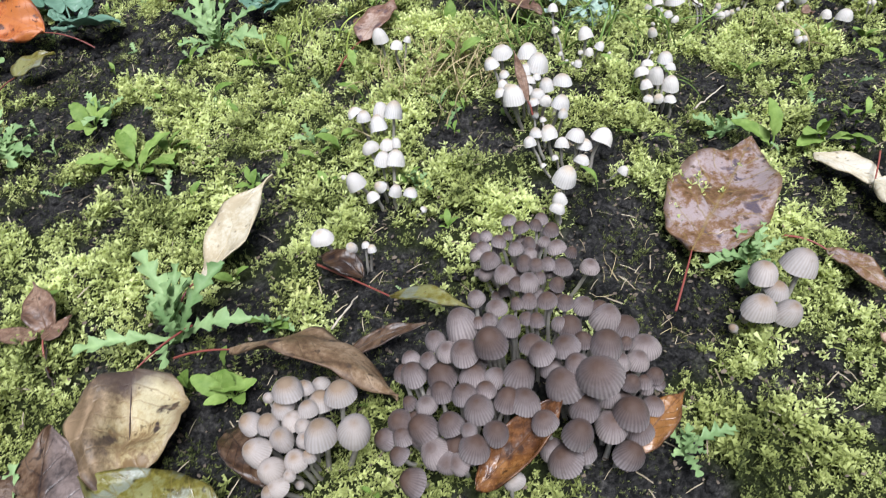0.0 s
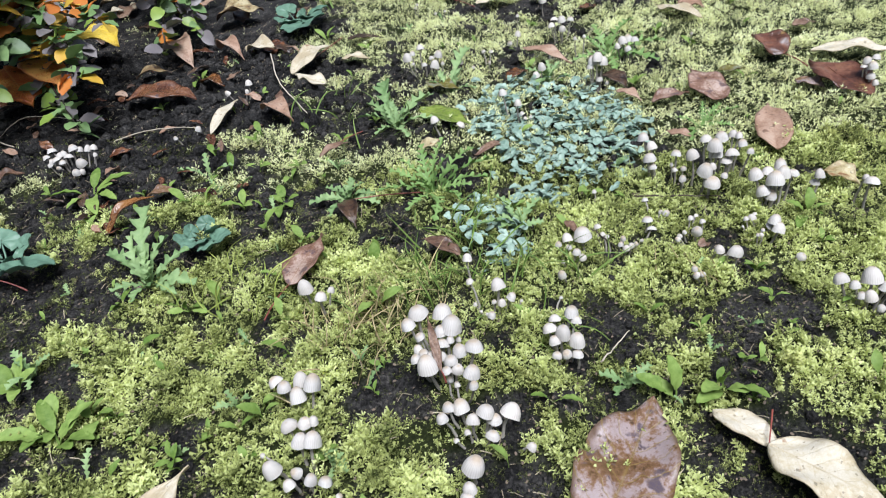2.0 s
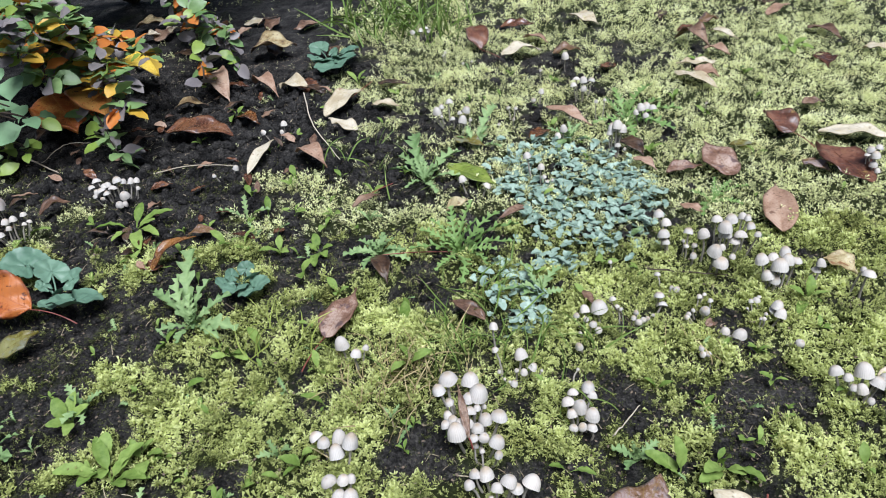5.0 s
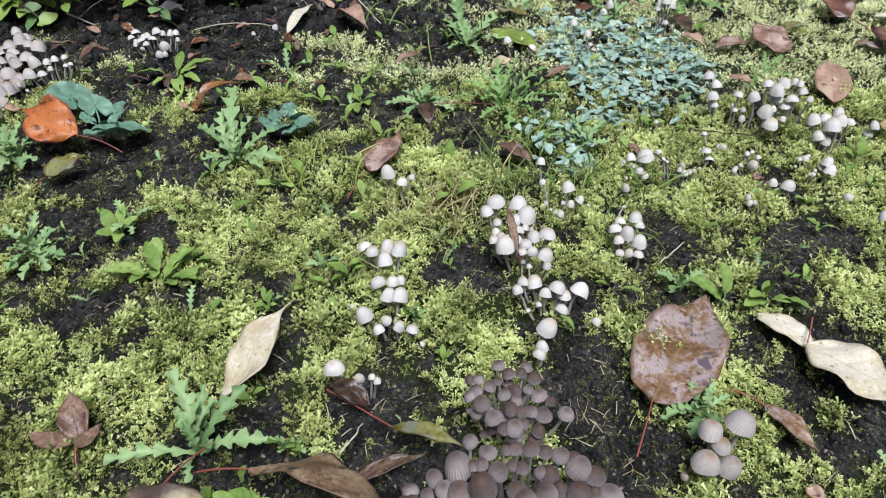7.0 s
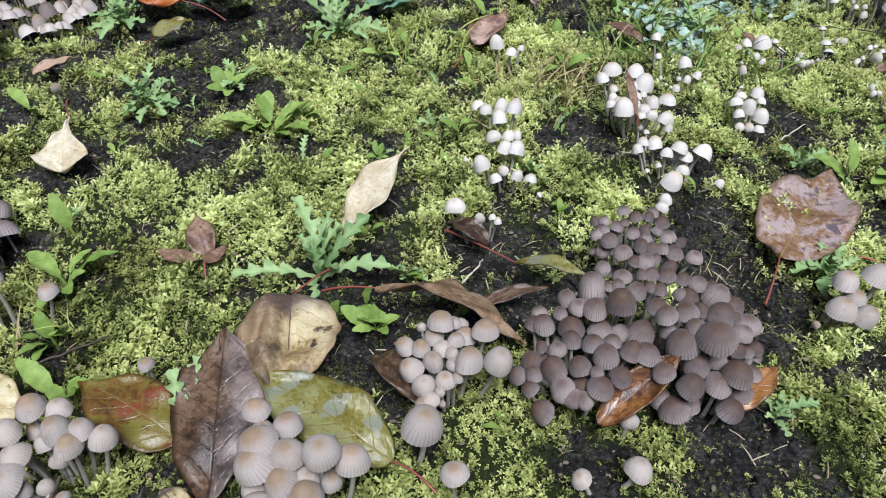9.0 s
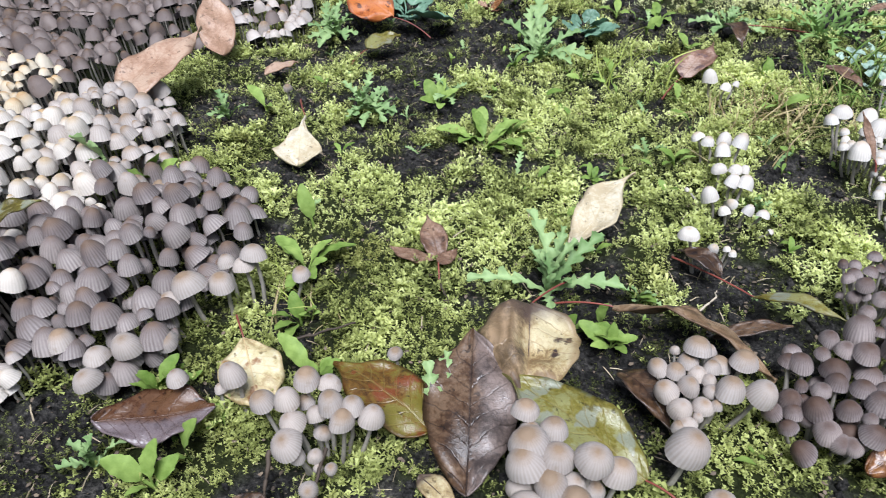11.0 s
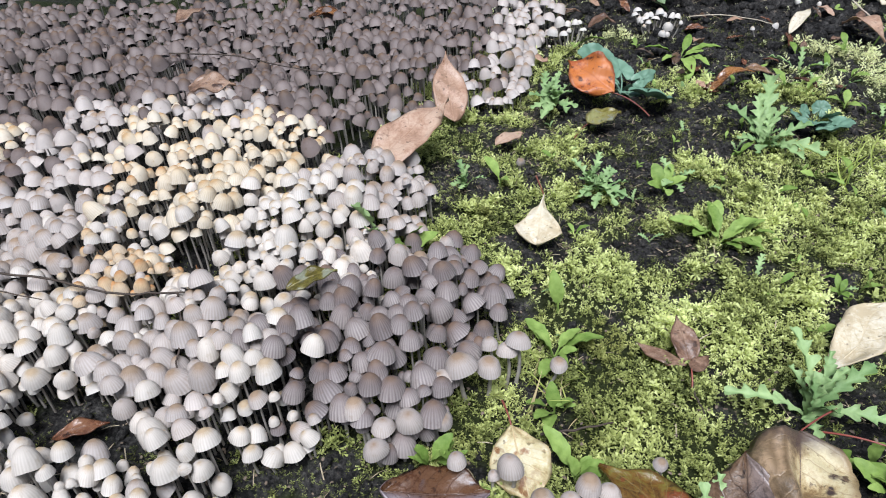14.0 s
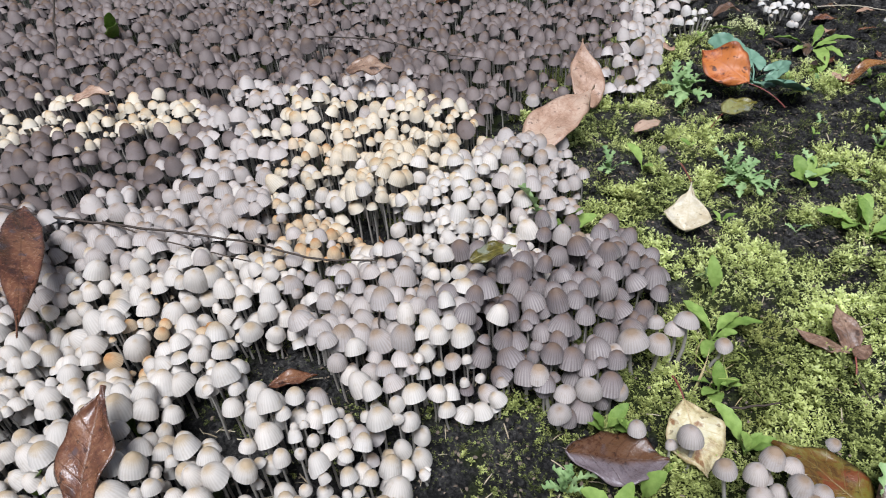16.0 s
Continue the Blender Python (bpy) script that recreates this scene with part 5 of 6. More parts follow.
leaf("buff", "dull tan fallen leaf resting on mushrooms", (-802, 133, 80), (-782, 153, 82), 21, 0.2, 0.2, 0)
leaf("yellowgreen", "yellow-green fallen leaf wedged between mushrooms", (-422, 117, 63), (-404, 139, 65), 14, 0.2, 0.15, 0)
leaf("brown", "rust-brown fallen leaf behind the mushroom mass", (-835, 462, 41), (-840, 513, 41), 24, 0.2, 0.2, 0)
leaf("orange", "orange-brown fallen leaf behind the mushroom mass", (-704, 532, 39), (-665, 551, 41), 24, 0.2, 0.2, 0)
leaf("wetbrown", "brown fallen leaf under the mushrooms in a gap", (-482, 5, 39), (-465, 24, 38), 11, 0.2, 0.2, 0)
leaf("orange", "narrow orange fallen leaf upright in a gap", (-480, 112, 41), (-486, 116, 60), 7, 0.2, 0.5, 0)
leaf("brown", "narrow dry brown leaf hanging on white mushrooms", (21, 337, 16), (16, 371, 30), 6, 0.05, 0.3, 0, (23, 333, 10))
leaf("mottled", "brown and cream mottled fallen leaf on moss", (-90, 460, 0), (-66, 511, 6), 31, 0.1, 0.15, -8, (-104, 426, -2))
leaf("brown", "small rust-brown fallen leaf in grass", (41, 469, 0), (13, 491, 4), 14, 0.3, 0.3, 0)
leaf("dark", "crumpled dark fallen leaf on a thin stalk", (-53, 563, 4), (-41, 526, -1), 19, 0.5, 0.5, 0, (18, 569, -2))
leaf("brown", "brown curled fallen leaf on moss", (-83, 658, 0), (-55, 677, 2), 12, 0.3, 0.4, 0, (-42, 702, 0))
leaf("spotted", "cream and brown fallen leaf in weeds", (15, 641, -1), (40, 641, 8), 18, 0.4, 0.3, 0)
leaf("green", "green fallen leaf lying under the weeds", (19, 726, 2), (72, 675, 0), 28, 0.15, 0.3, 0)
leaf("brown", "brown curled fallen leaf beside the ground cover", (67, 616, -2), (104, 637, -4), 11, 0.4, 0.4, 0)
leaf("yellowgreen", "dull yellow fallen leaf under a weed", (29, 796, 0), (65, 775, 0), 21, 0.2, 0.2, 0)
leaf("cream", "pale yellow narrow fallen leaf on dark soil", (-212, 749, 0), (-196, 830, 2), 16, 0.2, 0.3, 0)
leaf("cream", "pale buff fallen leaf on dark soil", (-138, 892, 1), (-91, 961, 5), 33, 0.3, 0.25, 0, (-82, 1011, -2))
leaf("buff", "pinkish tan crumpled fallen leaf on soil", (-161, 795, 1), (-119, 747, 3), 25, 0.5, 0.4, 0)
leaf("wetbrown", "large brown arched fallen leaf on dark soil", (-342, 868, 6), (-250, 848, 4), 50, 0.3, 0.3, 0, point=0.2)
leaf("orange", "orange-brown curled narrow fallen leaf", (-270, 572, -2), (-234, 613, 8), 14, 0.5, 0.5, 0)
leaf("purple", "dull violet-brown fallen leaf on soil", (-248, 630, 1), (-216, 628, 1), 15, 0.3, 0.3, 0)
leaf("buff", "crumpled tan fallen leaf near the bush", (-333, 1054, 10), (-281, 964, 0), 38, 0.5, 0.5, 0)
leaf("buff", "crumpled buff fallen leaf near the bush", (-259, 1032, 1), (-213, 969, 2), 26, 0.6, 0.5, 0)
leaf("tan", "tan lobed fallen leaf near the bush", (-290, 1160, 8), (-213, 1160, 10), 60, 0.4, 0.3, 0)
leaf("brown", "brown folded fallen leaf on dark soil", (-422, 680, 8), (-395, 698, 10), 19, 0.5, 0.5, 0)
leaf("buff", "long tan fallen leaf among weeds", (155, 891, -9), (208, 847, -20), 21, 0.2, 0.4, 0)
leaf("orange", "small orange fallen leaf in ground cover", (123, 806, -9), (152, 830, -13), 18, 0.2, 0.2, 0)
leaf("dark", "dark red-brown fallen leaf under mushrooms", (235, 803, -20), (252, 763, -24), 25, 0.3, 0.4, 0)
leaf("buff", "tan fallen leaf edge on the moss", (238, 758, -22), (258, 731, -24), 16, 0.3, 0.3, 0)
leaf("mottled", "grey-brown fallen leaf on moss", (267, 724, -24), (307, 724, -21), 22, 0.3, 0.25, 0)
leaf("mottled", "brown and pink fallen leaf on bright moss", (334, 701, -24), (326, 776, -18), 38, 0.15, 0.1, 0)
leaf("yellowgreen", "yellow fallen leaf on bright moss", (357, 774, -24), (387, 773, -23), 16, 0.1, 0.2, 0)
leaf("buff", "pinkish grey fallen leaf on bright moss", (342, 592, -24), (366, 671, -18), 35, 0.1, 0.15, 0)
leaf("buff", "tan fallen leaf in moss", (259, 651, -23), (281, 634, -23), 14, 0.2, 0.3, 0)
leaf("darkred", "large glossy dark red fallen leaf", (467, 666, -24), (448, 754, -18), 49, 0.15, 0.2, 0)
leaf("cream", "long cream fallen leaf behind the red leaf", (469, 790, -22), (548, 756, -22), 30, 0.15, 0.25, 0)
leaf("purple", "dull violet-brown fallen leaf by the red leaf", (422, 727, -24), (439, 698, -24), 23, 0.2, 0.2, 0)
leaf("darkred", "glossy dark red-brown fallen leaf on moss", (440, 792, -24), (424, 843, -14), 40, 0.25, 0.3, 0, (451, 758, -26))
leaf("brown", "brown fallen leaf on bright moss", (484, 868, -23), (514, 868, -22), 19, 0.3, 0.3, 0)
leaf("buff", "tan fallen leaf on bright moss", (388, 1000, -18), (417, 978, -22), 33, 0.2, 0.3, 0)
leaf("cream", "cream fallen leaf on bright moss", (361, 1005, -23), (402, 935, -22), 25, 0.2, 0.25, 0)
leaf("brown", "arched brown fallen leaf in a mossy hollow", (405, 1147, -24), (444, 1094, -22), 37, 0.8, 0.4, 0)
leaf("buff", "pale tan fallen leaf in a mossy hollow", (436, 1096, -22), (464, 1060, -24), 23, 0.3, 0.3, 0)
leaf("purple", "grey-violet fallen leaf on moss", (467, 1214, -23), (503, 1221, -20), 33, 0.3, 0.3, 0)
leaf("cream", "thin pale fallen leaf on moss", (465, 1171, -23), (499, 1121, -24), 19, 0.3, 0.3, 0)
leaf("darkred", "dark red folded fallen leaf on a red stalk", (85, 1107, -3), (75, 1167, 17), 40, 0.3, 0.6, 0, (114, 1094, -13))
leaf("cream", "cream fallen leaf on moss far off", (116, 1096, -10), (184, 1138, -20), 29, 0.3, 0.3, 0)
leaf("purple", "greyish fallen leaf on moss far off", (202, 1126, -23), (246, 1124, -20), 33, 0.3, 0.3, 0)
leaf("cream", "pale fallen leaf far off on moss", (265, 1311, -22), (301, 1246, -23), 36, 0.2, 0.3, 0)
leaf("spotted", "cream spotted fallen leaf on the mossy slope", (355, 540, -18), (375, 518, -22), 27, 0.4, 0.4, 0)
leaf("brown", "dark fallen leaf at the far edge", (623, 1151, -24), (647, 1089, -22), 24, 0.3, 0.3, 0)
leaf("cream", "pale fallen leaf at the far edge", (656, 1046, -24), (687, 1018, -22), 28, 0.3, 0.3, 0)
leaf("buff", "buff fallen leaf by the soil edge", (359, 431, -23), (380, 417, -23), 11, 0.2, 0.3, 0)
leaf("cream", "broad cream fallen leaf at the soil edge", (329, 400, -23), (367, 384, -20), 24, 0.2, 0.2, 0)
leaf("brown", "small brown fallen leaf beside cream mushrooms", (130, 511, -13), (136, 494, -15), 8, 0.3, 0.3, 0)
leaf("brown", "small brown fallen leaf in moss", (222, 463, -25), (235, 471, -24), 7, 0.3, 0.3, 0)
leaf("orangeyellow", "orange-red autumn leaf with a yellow edge by the bush", (-490, 905, 56), (-438, 838, 30), 72, 0.1, 0.12, 0, point=0.3)
leaf("orangeyellow", "orange fallen leaf with dark spots by the bush", (-470, 930, 62), (-400, 855, 40), 50, 0.15, 0.15, 0, point=0.3)
leaf("yellow", "yellow autumn leaf at the bush", (-531, 1086, 23), (-485, 1048, 23), 27, 0.2, 0.2, 0)
leaf("yellow", "yellow toothed autumn leaf at the bush", (-462, 1070, 40), (-385, 1005, 36), 56, 0.2, 0.2, 0, point=0.3)
leaf("cream", "pale fallen leaf under the bush", (-506, 1270, 10), (-473, 1273, 13), 24, 0.3, 0.3, 0)
leaf("tan", "brown fallen leaf under the bush", (-534, 1326, 13), (-472, 1326, 15), 42, 0.3, 0.4, 0)
leaf("tan", "tan fallen leaf under the bush", (-356, 949, 4), (-309, 954, 3), 21, 0.5, 0.3, 0)
leaf("orange", "orange-brown fallen leaf at the foot of the bush", (-260, 911, 0), (-223, 882, 2), 22, 0.4, 0.4, 0)

# ---- weeds, grass and twigs ----

GREENS = {
    "lobed": plain_material("grey-green leaf", (0.12, 0.225, 0.075), (0.39, 0.52, 0.235), 160, 0.55, 0.3, 0.0006, 0.3),
    "feather": plain_material("light green leaf", (0.13, 0.24, 0.06), (0.30, 0.44, 0.15), 120, 0.5, 0.35, 0.0006, 0.25),
    "oval": plain_material("fresh green leaf", (0.085, 0.16, 0.022), (0.32, 0.43, 0.115), 220, 0.6, 0.25, 0.0006, 0.25),
    "round": plain_material("blue-green leaf", (0.055, 0.125, 0.08), (0.155, 0.265, 0.18), 110, 0.45, 0.4, 0.0008, 0.15),
    "cover": plain_material("grey-blue leaflet", (0.13, 0.215, 0.16), (0.39, 0.505, 0.405), 140, 0.5, 0.4, 0.0005, 0.15),
    "green": plain_material("green grass", (0.10, 0.18, 0.03), (0.26, 0.36, 0.10), 80, 0.5, 0.3, 0.0004, 0.25),
    "straw": plain_material("dry straw", (0.34, 0.26, 0.12), (0.62, 0.52, 0.30), 80, 0.6, 0.3, 0.0004, 0.2),
    "moss": plain_material("pale moss stalk", (0.26, 0.32, 0.06), (0.52, 0.58, 0.18), 80, 0.6, 0.3, 0.0004, 0.25),
}
WOOD = {
    "dark": plain_material("dark twig", (0.025, 0.018, 0.014), (0.075, 0.055, 0.04), 300, 0.7, 0.3),
    "pale": plain_material("pale dry stem", (0.30, 0.25, 0.18), (0.55, 0.48, 0.38), 300, 0.7, 0.3),
}


def strap(width_at, nu, nv, arch=0.12, cup=0.25, seed=0, wave=0.0, sweep=0.0):
    """A leaf of length 1 along x, with its half width given along its length."""
    r = np.random.default_rng(seed)
    u, v = np.linspace(0, 1, nu)[:, None], np.linspace(-1, 1, nv)[None, :]
    w = width_at(u)
    z = arch * np.sin(np.pi * u) + cup * w * np.abs(v) ** 1.5 + wave * w * np.sin(u * 25 + v * 3 + r.uniform(0, 6)) * np.abs(v)
    sway = 0.05 * np.sin(u * 3 + r.uniform(0, 6)) * u
    co = np.stack([u + sweep * np.abs(v) * w, v * w + sway, z], -1).reshape(-1, 3)
    under = co - np.array([0, 0, 0.008])
    n = len(co)
    t = quads(nu, nv)
    return np.concatenate([co, under]), np.concatenate([t, t[:, ::-1] + n]), {}


def lobes(u, seed=0):
    k = (u * 5.6 + 0.3 * seed) % 1
    tooth = 0.10 + 0.95 * np.clip(1.25 - np.abs(k - 0.5) * 2.9, 0, 1) * (1 - 0.22 * (np.sin(u * 120 + seed) > 0.1))
    return (0.028 + 0.21 * np.clip(u * 1.6, 0.05, 1) * np.sqrt(np.clip(1.04 - u, 0, 1)) * tooth) * (u < 0.995) + 0.004


def feather(u, seed=0):
    k = (u * 9 + 0.3 * seed) % 1
    return (0.02 + 0.17 * np.clip(u * 2.5, 0.05, 1) * np.sqrt(np.clip(1.03 - u, 0, 1)) * (np.abs(k - 0.5) < 0.24)) * (u < 0.995) + 0.004


def oval(u, seed=0):
    return np.where(u < 0.3, 0.022, 0.022 + 0.135 * np.sin(np.pi * np.clip((u - 0.3) / 0.7, 0, 1) ** 0.9) ** 0.7) * (1 + 0.05 * np.sin(u * 60)) + 0.002


def round_leaf(seed):
    """A round scalloped blade with sunken veins, of length 1 on a stalk."""
    r = np.random.default_rng(seed)
    n, rings = 56, 6
    a = np.arange(n) / n * 2 * np.pi
    rows = []
    for s in np.linspace(0.08, 1, rings):
        notch = 1 - 0.80 * np.exp(-((a - np.pi) / 0.20) ** 2) * s
        rad = 0.30 * s * notch * (1 + 0.10 * np.abs(np.cos(3.5 * a)) * s + 0.05 * np.abs(np.sin(14 * a)) * (s > 0.9))
        z = 0.03 * s * s + 0.035 * s * np.abs(np.sin(3.5 * a)) + 0.03 * np.sin(2 * a + r.uniform(0, 6)) * s
        rows.append(np.stack([0.66 + rad * np.cos(a), rad * np.sin(a), 0.12 + z], 1))
    co = np.concatenate(rows)
    m = len(co)
    t = quads(rings, n, True)
    stalk, st = tube([(0, 0, 0), (0.3, 0, 0.12), (0.66, 0, 0.125)], [0.022, 0.02, 0.018], 5)
    return np.concatenate([co, co - np.array([0, 0, 0.008]), stalk]), np.concatenate([t[:, ::-1], t + m, st + 2 * m]), {}


def trefoil(seed):
    """A small leaf of three rounded leaflets on a stalk, of length 1."""
    r = np.random.default_rng(seed)
    cos, tris, start = [], [], 0
    for az in (-1.15, 0.0, 1.15):
        n = 12
        a = np.arange(n) / n * 2 * np.pi
        rad = 0.27 * (1 + 0.12 * np.cos(3 * a)) * r.uniform(0.85, 1.15)
        cx, cy = 0.55 + 0.27 * math.cos(az), 0.27 * math.sin(az)
        ring = np.stack([cx + rad * np.cos(a), cy + rad * np.sin(a), 0.30 + 0.05 * np.cos(2 * a) + r.uniform(-0.05, 0.05) + 0 * a], 1)
        co = np.concatenate([ring, [[cx, cy, 0.26]]])
        t = np.stack([np.arange(n), np.roll(np.arange(n), -1), np.full(n, n)], 1)
        cos += [co, co - np.array([0, 0, 0.01])]
        tris += [t + start, t[:, ::-1] + start + n + 1]
        start += 2 * (n + 1)
    st, tt = tube([(0, 0, 0), (0.3, 0, 0.18), (0.55, 0, 0.28)], [0.03, 0.025, 0.02], 4)
    return np.concatenate(cos + [st]), np.concatenate(tris + [tt + start]), {}


LEAF_SHAPES = {
    "lobed": [strap(lambda u, s=s: lobes(u, s), 52, 5, 0.16, 0.3, s, 0.25, 0.6) for s in range(4)],
    "feather": [strap(lambda u, s=s: feather(u, s), 44, 3, 0.14, 0.2, s, 0.3, 0.5) for s in range(4)],
    "oval": [strap(lambda u, s=s: oval(u, s), 18, 5, 0.14, 0.3, s, 0.12) for s in range(4)],
    "sprout": [strap(lambda u, s=s: oval(u, s), 9, 3, 0.2, 0.3, s, 0.12) for s in range(4)],
    "round": [round_leaf(s) for s in range(4)],
    "cover": [trefoil(s) for s in range(5)],
    "blade": [strap(lambda u: 0.016 * (1 - u ** 2.2) + 0.001, 12, 3, a, 0.6, s) for s, a in enumerate((0.12, 0.3, 0.02, 0.2))],
}
leaf_meshes = {}


def leaf_mesh(shape, style, k):
    key = (shape, style, k)
    if key not in leaf_meshes:
        leaf_meshes[key] = mesh_of("leaf", *LEAF_SHAPES[shape][k])
        leaf_meshes[key].materials.append(GREENS[style])
    return leaf_meshes[key]


def aim(d, twist=0.0, wide=1.0):
    """Lays a leaf of length 1 along d, its face up."""
    x = d.normalized()
    side = Vector((0, 0, 1)).cross(x)
    side = side.normalized() if side.length > 1e-4 else Vector((0, 1, 0))
    m = Matrix((x, side, x.cross(side))).transposed().to_4x4()
    s = d.length
    return m @ pose(0, 0, 0, twist, 0, 0) @ Matrix.Diagonal((s, s * wide, s, 1))


def weed(kind, label, base, tips):
    """A small plant: a leaf from its foot to each tip, in millimetres."""
    thing = new("weed", None)
    thing.empty_display_size = 0.01
    x, y = base[0] / 1000, base[1] / 1000
    foot = Vector((x, y, float(surface(x, y)) + 0.001))
    thing.location = foot
    tagged(thing, label, "weed", "weeds")
    if kind == "lobed" and len(tips) > 3:
        tips = list(tips) + [(0.38 * base[0] + 0.31 * (a[0] + b[0]), 0.38 * base[1] + 0.31 * (a[1] + b[1]), (a[2] + b[2]) / 2 + 4) for a, b in zip(tips, tips[2:])]
    for tip in tips:
        e = Vector(tip) / 1000
        e.z = max(e.z, float(surface(e.x, e.y)) + 0.004)
        d = (e - foot) * {"oval": 0.92, "lobed": 0.9}.get(kind, 1.0)
        wide = {"oval": 1.1, "sprout": 0.9, "lobed": 0.95, "feather": 1.0, "round": 1.0}[kind] * rng.uniform(0.85, 1.15)
        if kind != "round":
            wide *= min(1.15, max(0.78 if kind == "lobed" else 0.7, 0.028 / max(d.length, 0.004)))
        part("leaf", leaf_mesh(kind, {"sprout": "oval"}.get(kind, kind), int(rng.integers(0, 4))), None, thing, "", aim(d * (1.0), rng.uniform(-25, 25), wide))


def cover(label, cx, cy, rx, ry, n):
    thing = new("ground_cover_plant", None)
    thing.location = (cx / 1000, cy / 1000, float(surface(cx / 1000, cy / 1000)))
    tagged(thing, label, "ground cover", "ground cover plants")
    at = thing.location.copy()
    done = 0
    while done < n * 1.5:
        a, q = rng.uniform(0, 6.283), math.sqrt(rng.uniform(0, 1)) * (1 + 0.25 * rng.normal() * 0.5)
        x, y = cx / 1000 + rx / 1000 * q * math.cos(a), cy / 1000 + ry / 1000 * q * math.sin(a)
        s = rng.uniform(0.0075, 0.0125)
        d = Vector((math.cos(a := rng.uniform(0, 6.283)), math.sin(a), rng.uniform(-0.1, 0.35)))
        z = float(surface(x, y)) + rng.uniform(0, 0.010)
        part("leaf", leaf_mesh("cover", "cover", int(rng.integers(0, 5))), None, thing, "", Matrix.Translation(Vector((x, y, z)) - at) @ aim(Vector((d.x, d.y, rng.uniform(-0.35, 0.45))).normalized() * s, rng.uniform(-32, 32)))
        done += 1


def grass(style, label, cx, cy, n, long, spread):
    thing = new("grass_tuft", None)
    thing.location = (cx / 1000, cy / 1000, float(surface(cx / 1000, cy / 1000)))
    tagged(thing, label, "grass", "grass tufts")
    at = thing.location.copy()
    for _ in range(n):
        x, y = cx / 1000 + rng.normal(0, spread / 1000), cy / 1000 + rng.normal(0, spread / 1000)
        a, lift = rng.uniform(0, 6.283), rng.uniform(0.15, 1.2)
        d = Vector((math.cos(a) * math.cos(lift), math.sin(a) * math.cos(lift), math.sin(lift))) * long / 1000 * rng.uniform(0.6, 1.3)
        m = Matrix.Translation(Vector((x, y, float(surface(x, y)))) - at) @ aim(d, rng.uniform(-60, 60), 1.1)
        part("blade", leaf_mesh("blade", style, int(rng.integers(0, 4))), None, thing, "", m)


def twig(style, label, points, thick):
    p = [Vector(q) / 1000 for q in points]
    fine = []
    for i in range(len(p) - 1):
        a, b, c, d = p[max(i - 1, 0)], p[i], p[i + 1], p[min(i + 2, len(p) - 1)]
        for s in np.linspace(0, 1, 6, endpoint=False):
            fine.append(0.5 * ((2 * b) + (c - a) * s + (2 * a - 5 * b + 4 * c - d) * s * s + (3 * b - a - 3 * c + d) * s**3) + Vector(rng.normal(0, 0.0003, 3)))
    fine.append(p[-1])
    co, tr = tube(fine, np.linspace(thick, thick * 0.5, len(fine)) / 1000)
    me = mesh_of("twig", co, tr)
    me.materials.append(WOOD[style])
    tagged(new("twig", me), label, "twig", "twigs and stems")


weed("lobed", "grey-green lobed weed rosette growing in moss", (-158, 205, -2), [(-175, 240, 26), (-205, 192, 6), (-153, 178, 4), (-131, 233, 21), (-114, 206, 6), (-143, 220, 21), (-173, 221, 11), (-155, 230, 24)])
weed("lobed", "small green lobed weed beside grey mushrooms", (117, 233, -13), [(110, 244, -2), (89, 216, -1), (134, 241, -9), (126, 221, -9), (106, 207, -7), (99, 227, -1), (126, 250, -5)])
weed("lobed", "tall grey-green lobed weed on dark soil", (-210, 497, -2), [(-223, 570, 31), (-233, 475, 6), (-254, 530, 11), (-158, 475, 6), (-173, 517, 11), (-229, 515, 11), (-174, 467, 2), (-199, 541, 14), (-212, 464, 1)])
weed("round", "blue-green round crinkled leaves of a low plant on soil", (-347, 543, 1), [(-364, 576, 15), (-316, 554, 16), (-298, 500, 9), (-331, 506, 8), (-364, 548, 12), (-400, 583, 16), (-336, 537, 9)])
weed("round", "blue-green round crinkled leaves of a low plant on soil", (-177, 547, -2), [(-170, 562, 10), (-155, 538, 8), (-191, 549, 8), (-175, 516, 4), (-148, 515, 4), (-197, 533, 4)])
weed("round", "blue-green round crinkled leaves of a low plant on soil", (-157, 1113, -2), [(-183, 1157, 8), (-143, 1129, 10), (-159, 1066, 6), (-116, 1070, 6), (-125, 1029, 4), (-105, 1113, 8), (-190, 1097, 6)])
weed("lobed", "feathery grey-green weed on the moss", (-6, 709, -2), [(-20, 788, 21), (-50, 724, 8), (-30, 683, 4), (36, 755, 11), (39, 695, 6), (7, 669, 2), (-11, 748, 14), (15, 722, 11), (-41, 753, 10)])
weed("feather", "bushy feathery green weed", (26, 571, -2), [(40, 612, 26), (67, 599, 19), (0, 594, 21), (74, 565, 8), (-22, 562, 11), (50, 535, 6), (23, 514, 4), (3, 533, 4), (18, 605, 26), (48, 568, 21), (83, 596, 7), (-11, 583, 16), (43, 581, 26), (10, 558, 18), (60, 555, 10)])
weed("lobed", "green lobed weed on moss and soil", (-51, 580, -2), [(-78, 579, 4), (-65, 546, 0), (-34, 588, 8), (-23, 573, 4), (-45, 596, 10), (-18, 558, 1), (-89, 575, 1), (-73, 590, 6)])
weed("oval", "small fresh green seedling with oval leaves", (-111, 594, -2), [(-125, 594, 2), (-95, 591, 2), (-119, 611, 4), (-99, 573, 0), (-109, 558, 0)])
weed("oval", "small fresh green seedling with oval leaves", (-224, 341, -2), [(-238, 368, 11), (-200, 361, 8), (-209, 352, 6), (-256, 343, 2), (-192, 336, 1), (-208, 329, 0)])
weed("oval", "small fresh green seedling with oval leaves", (-274, 397, -1), [(-289, 406, 9), (-258, 403, 6), (-287, 386, 3), (-268, 375, 1), (-272, 415, 8)])
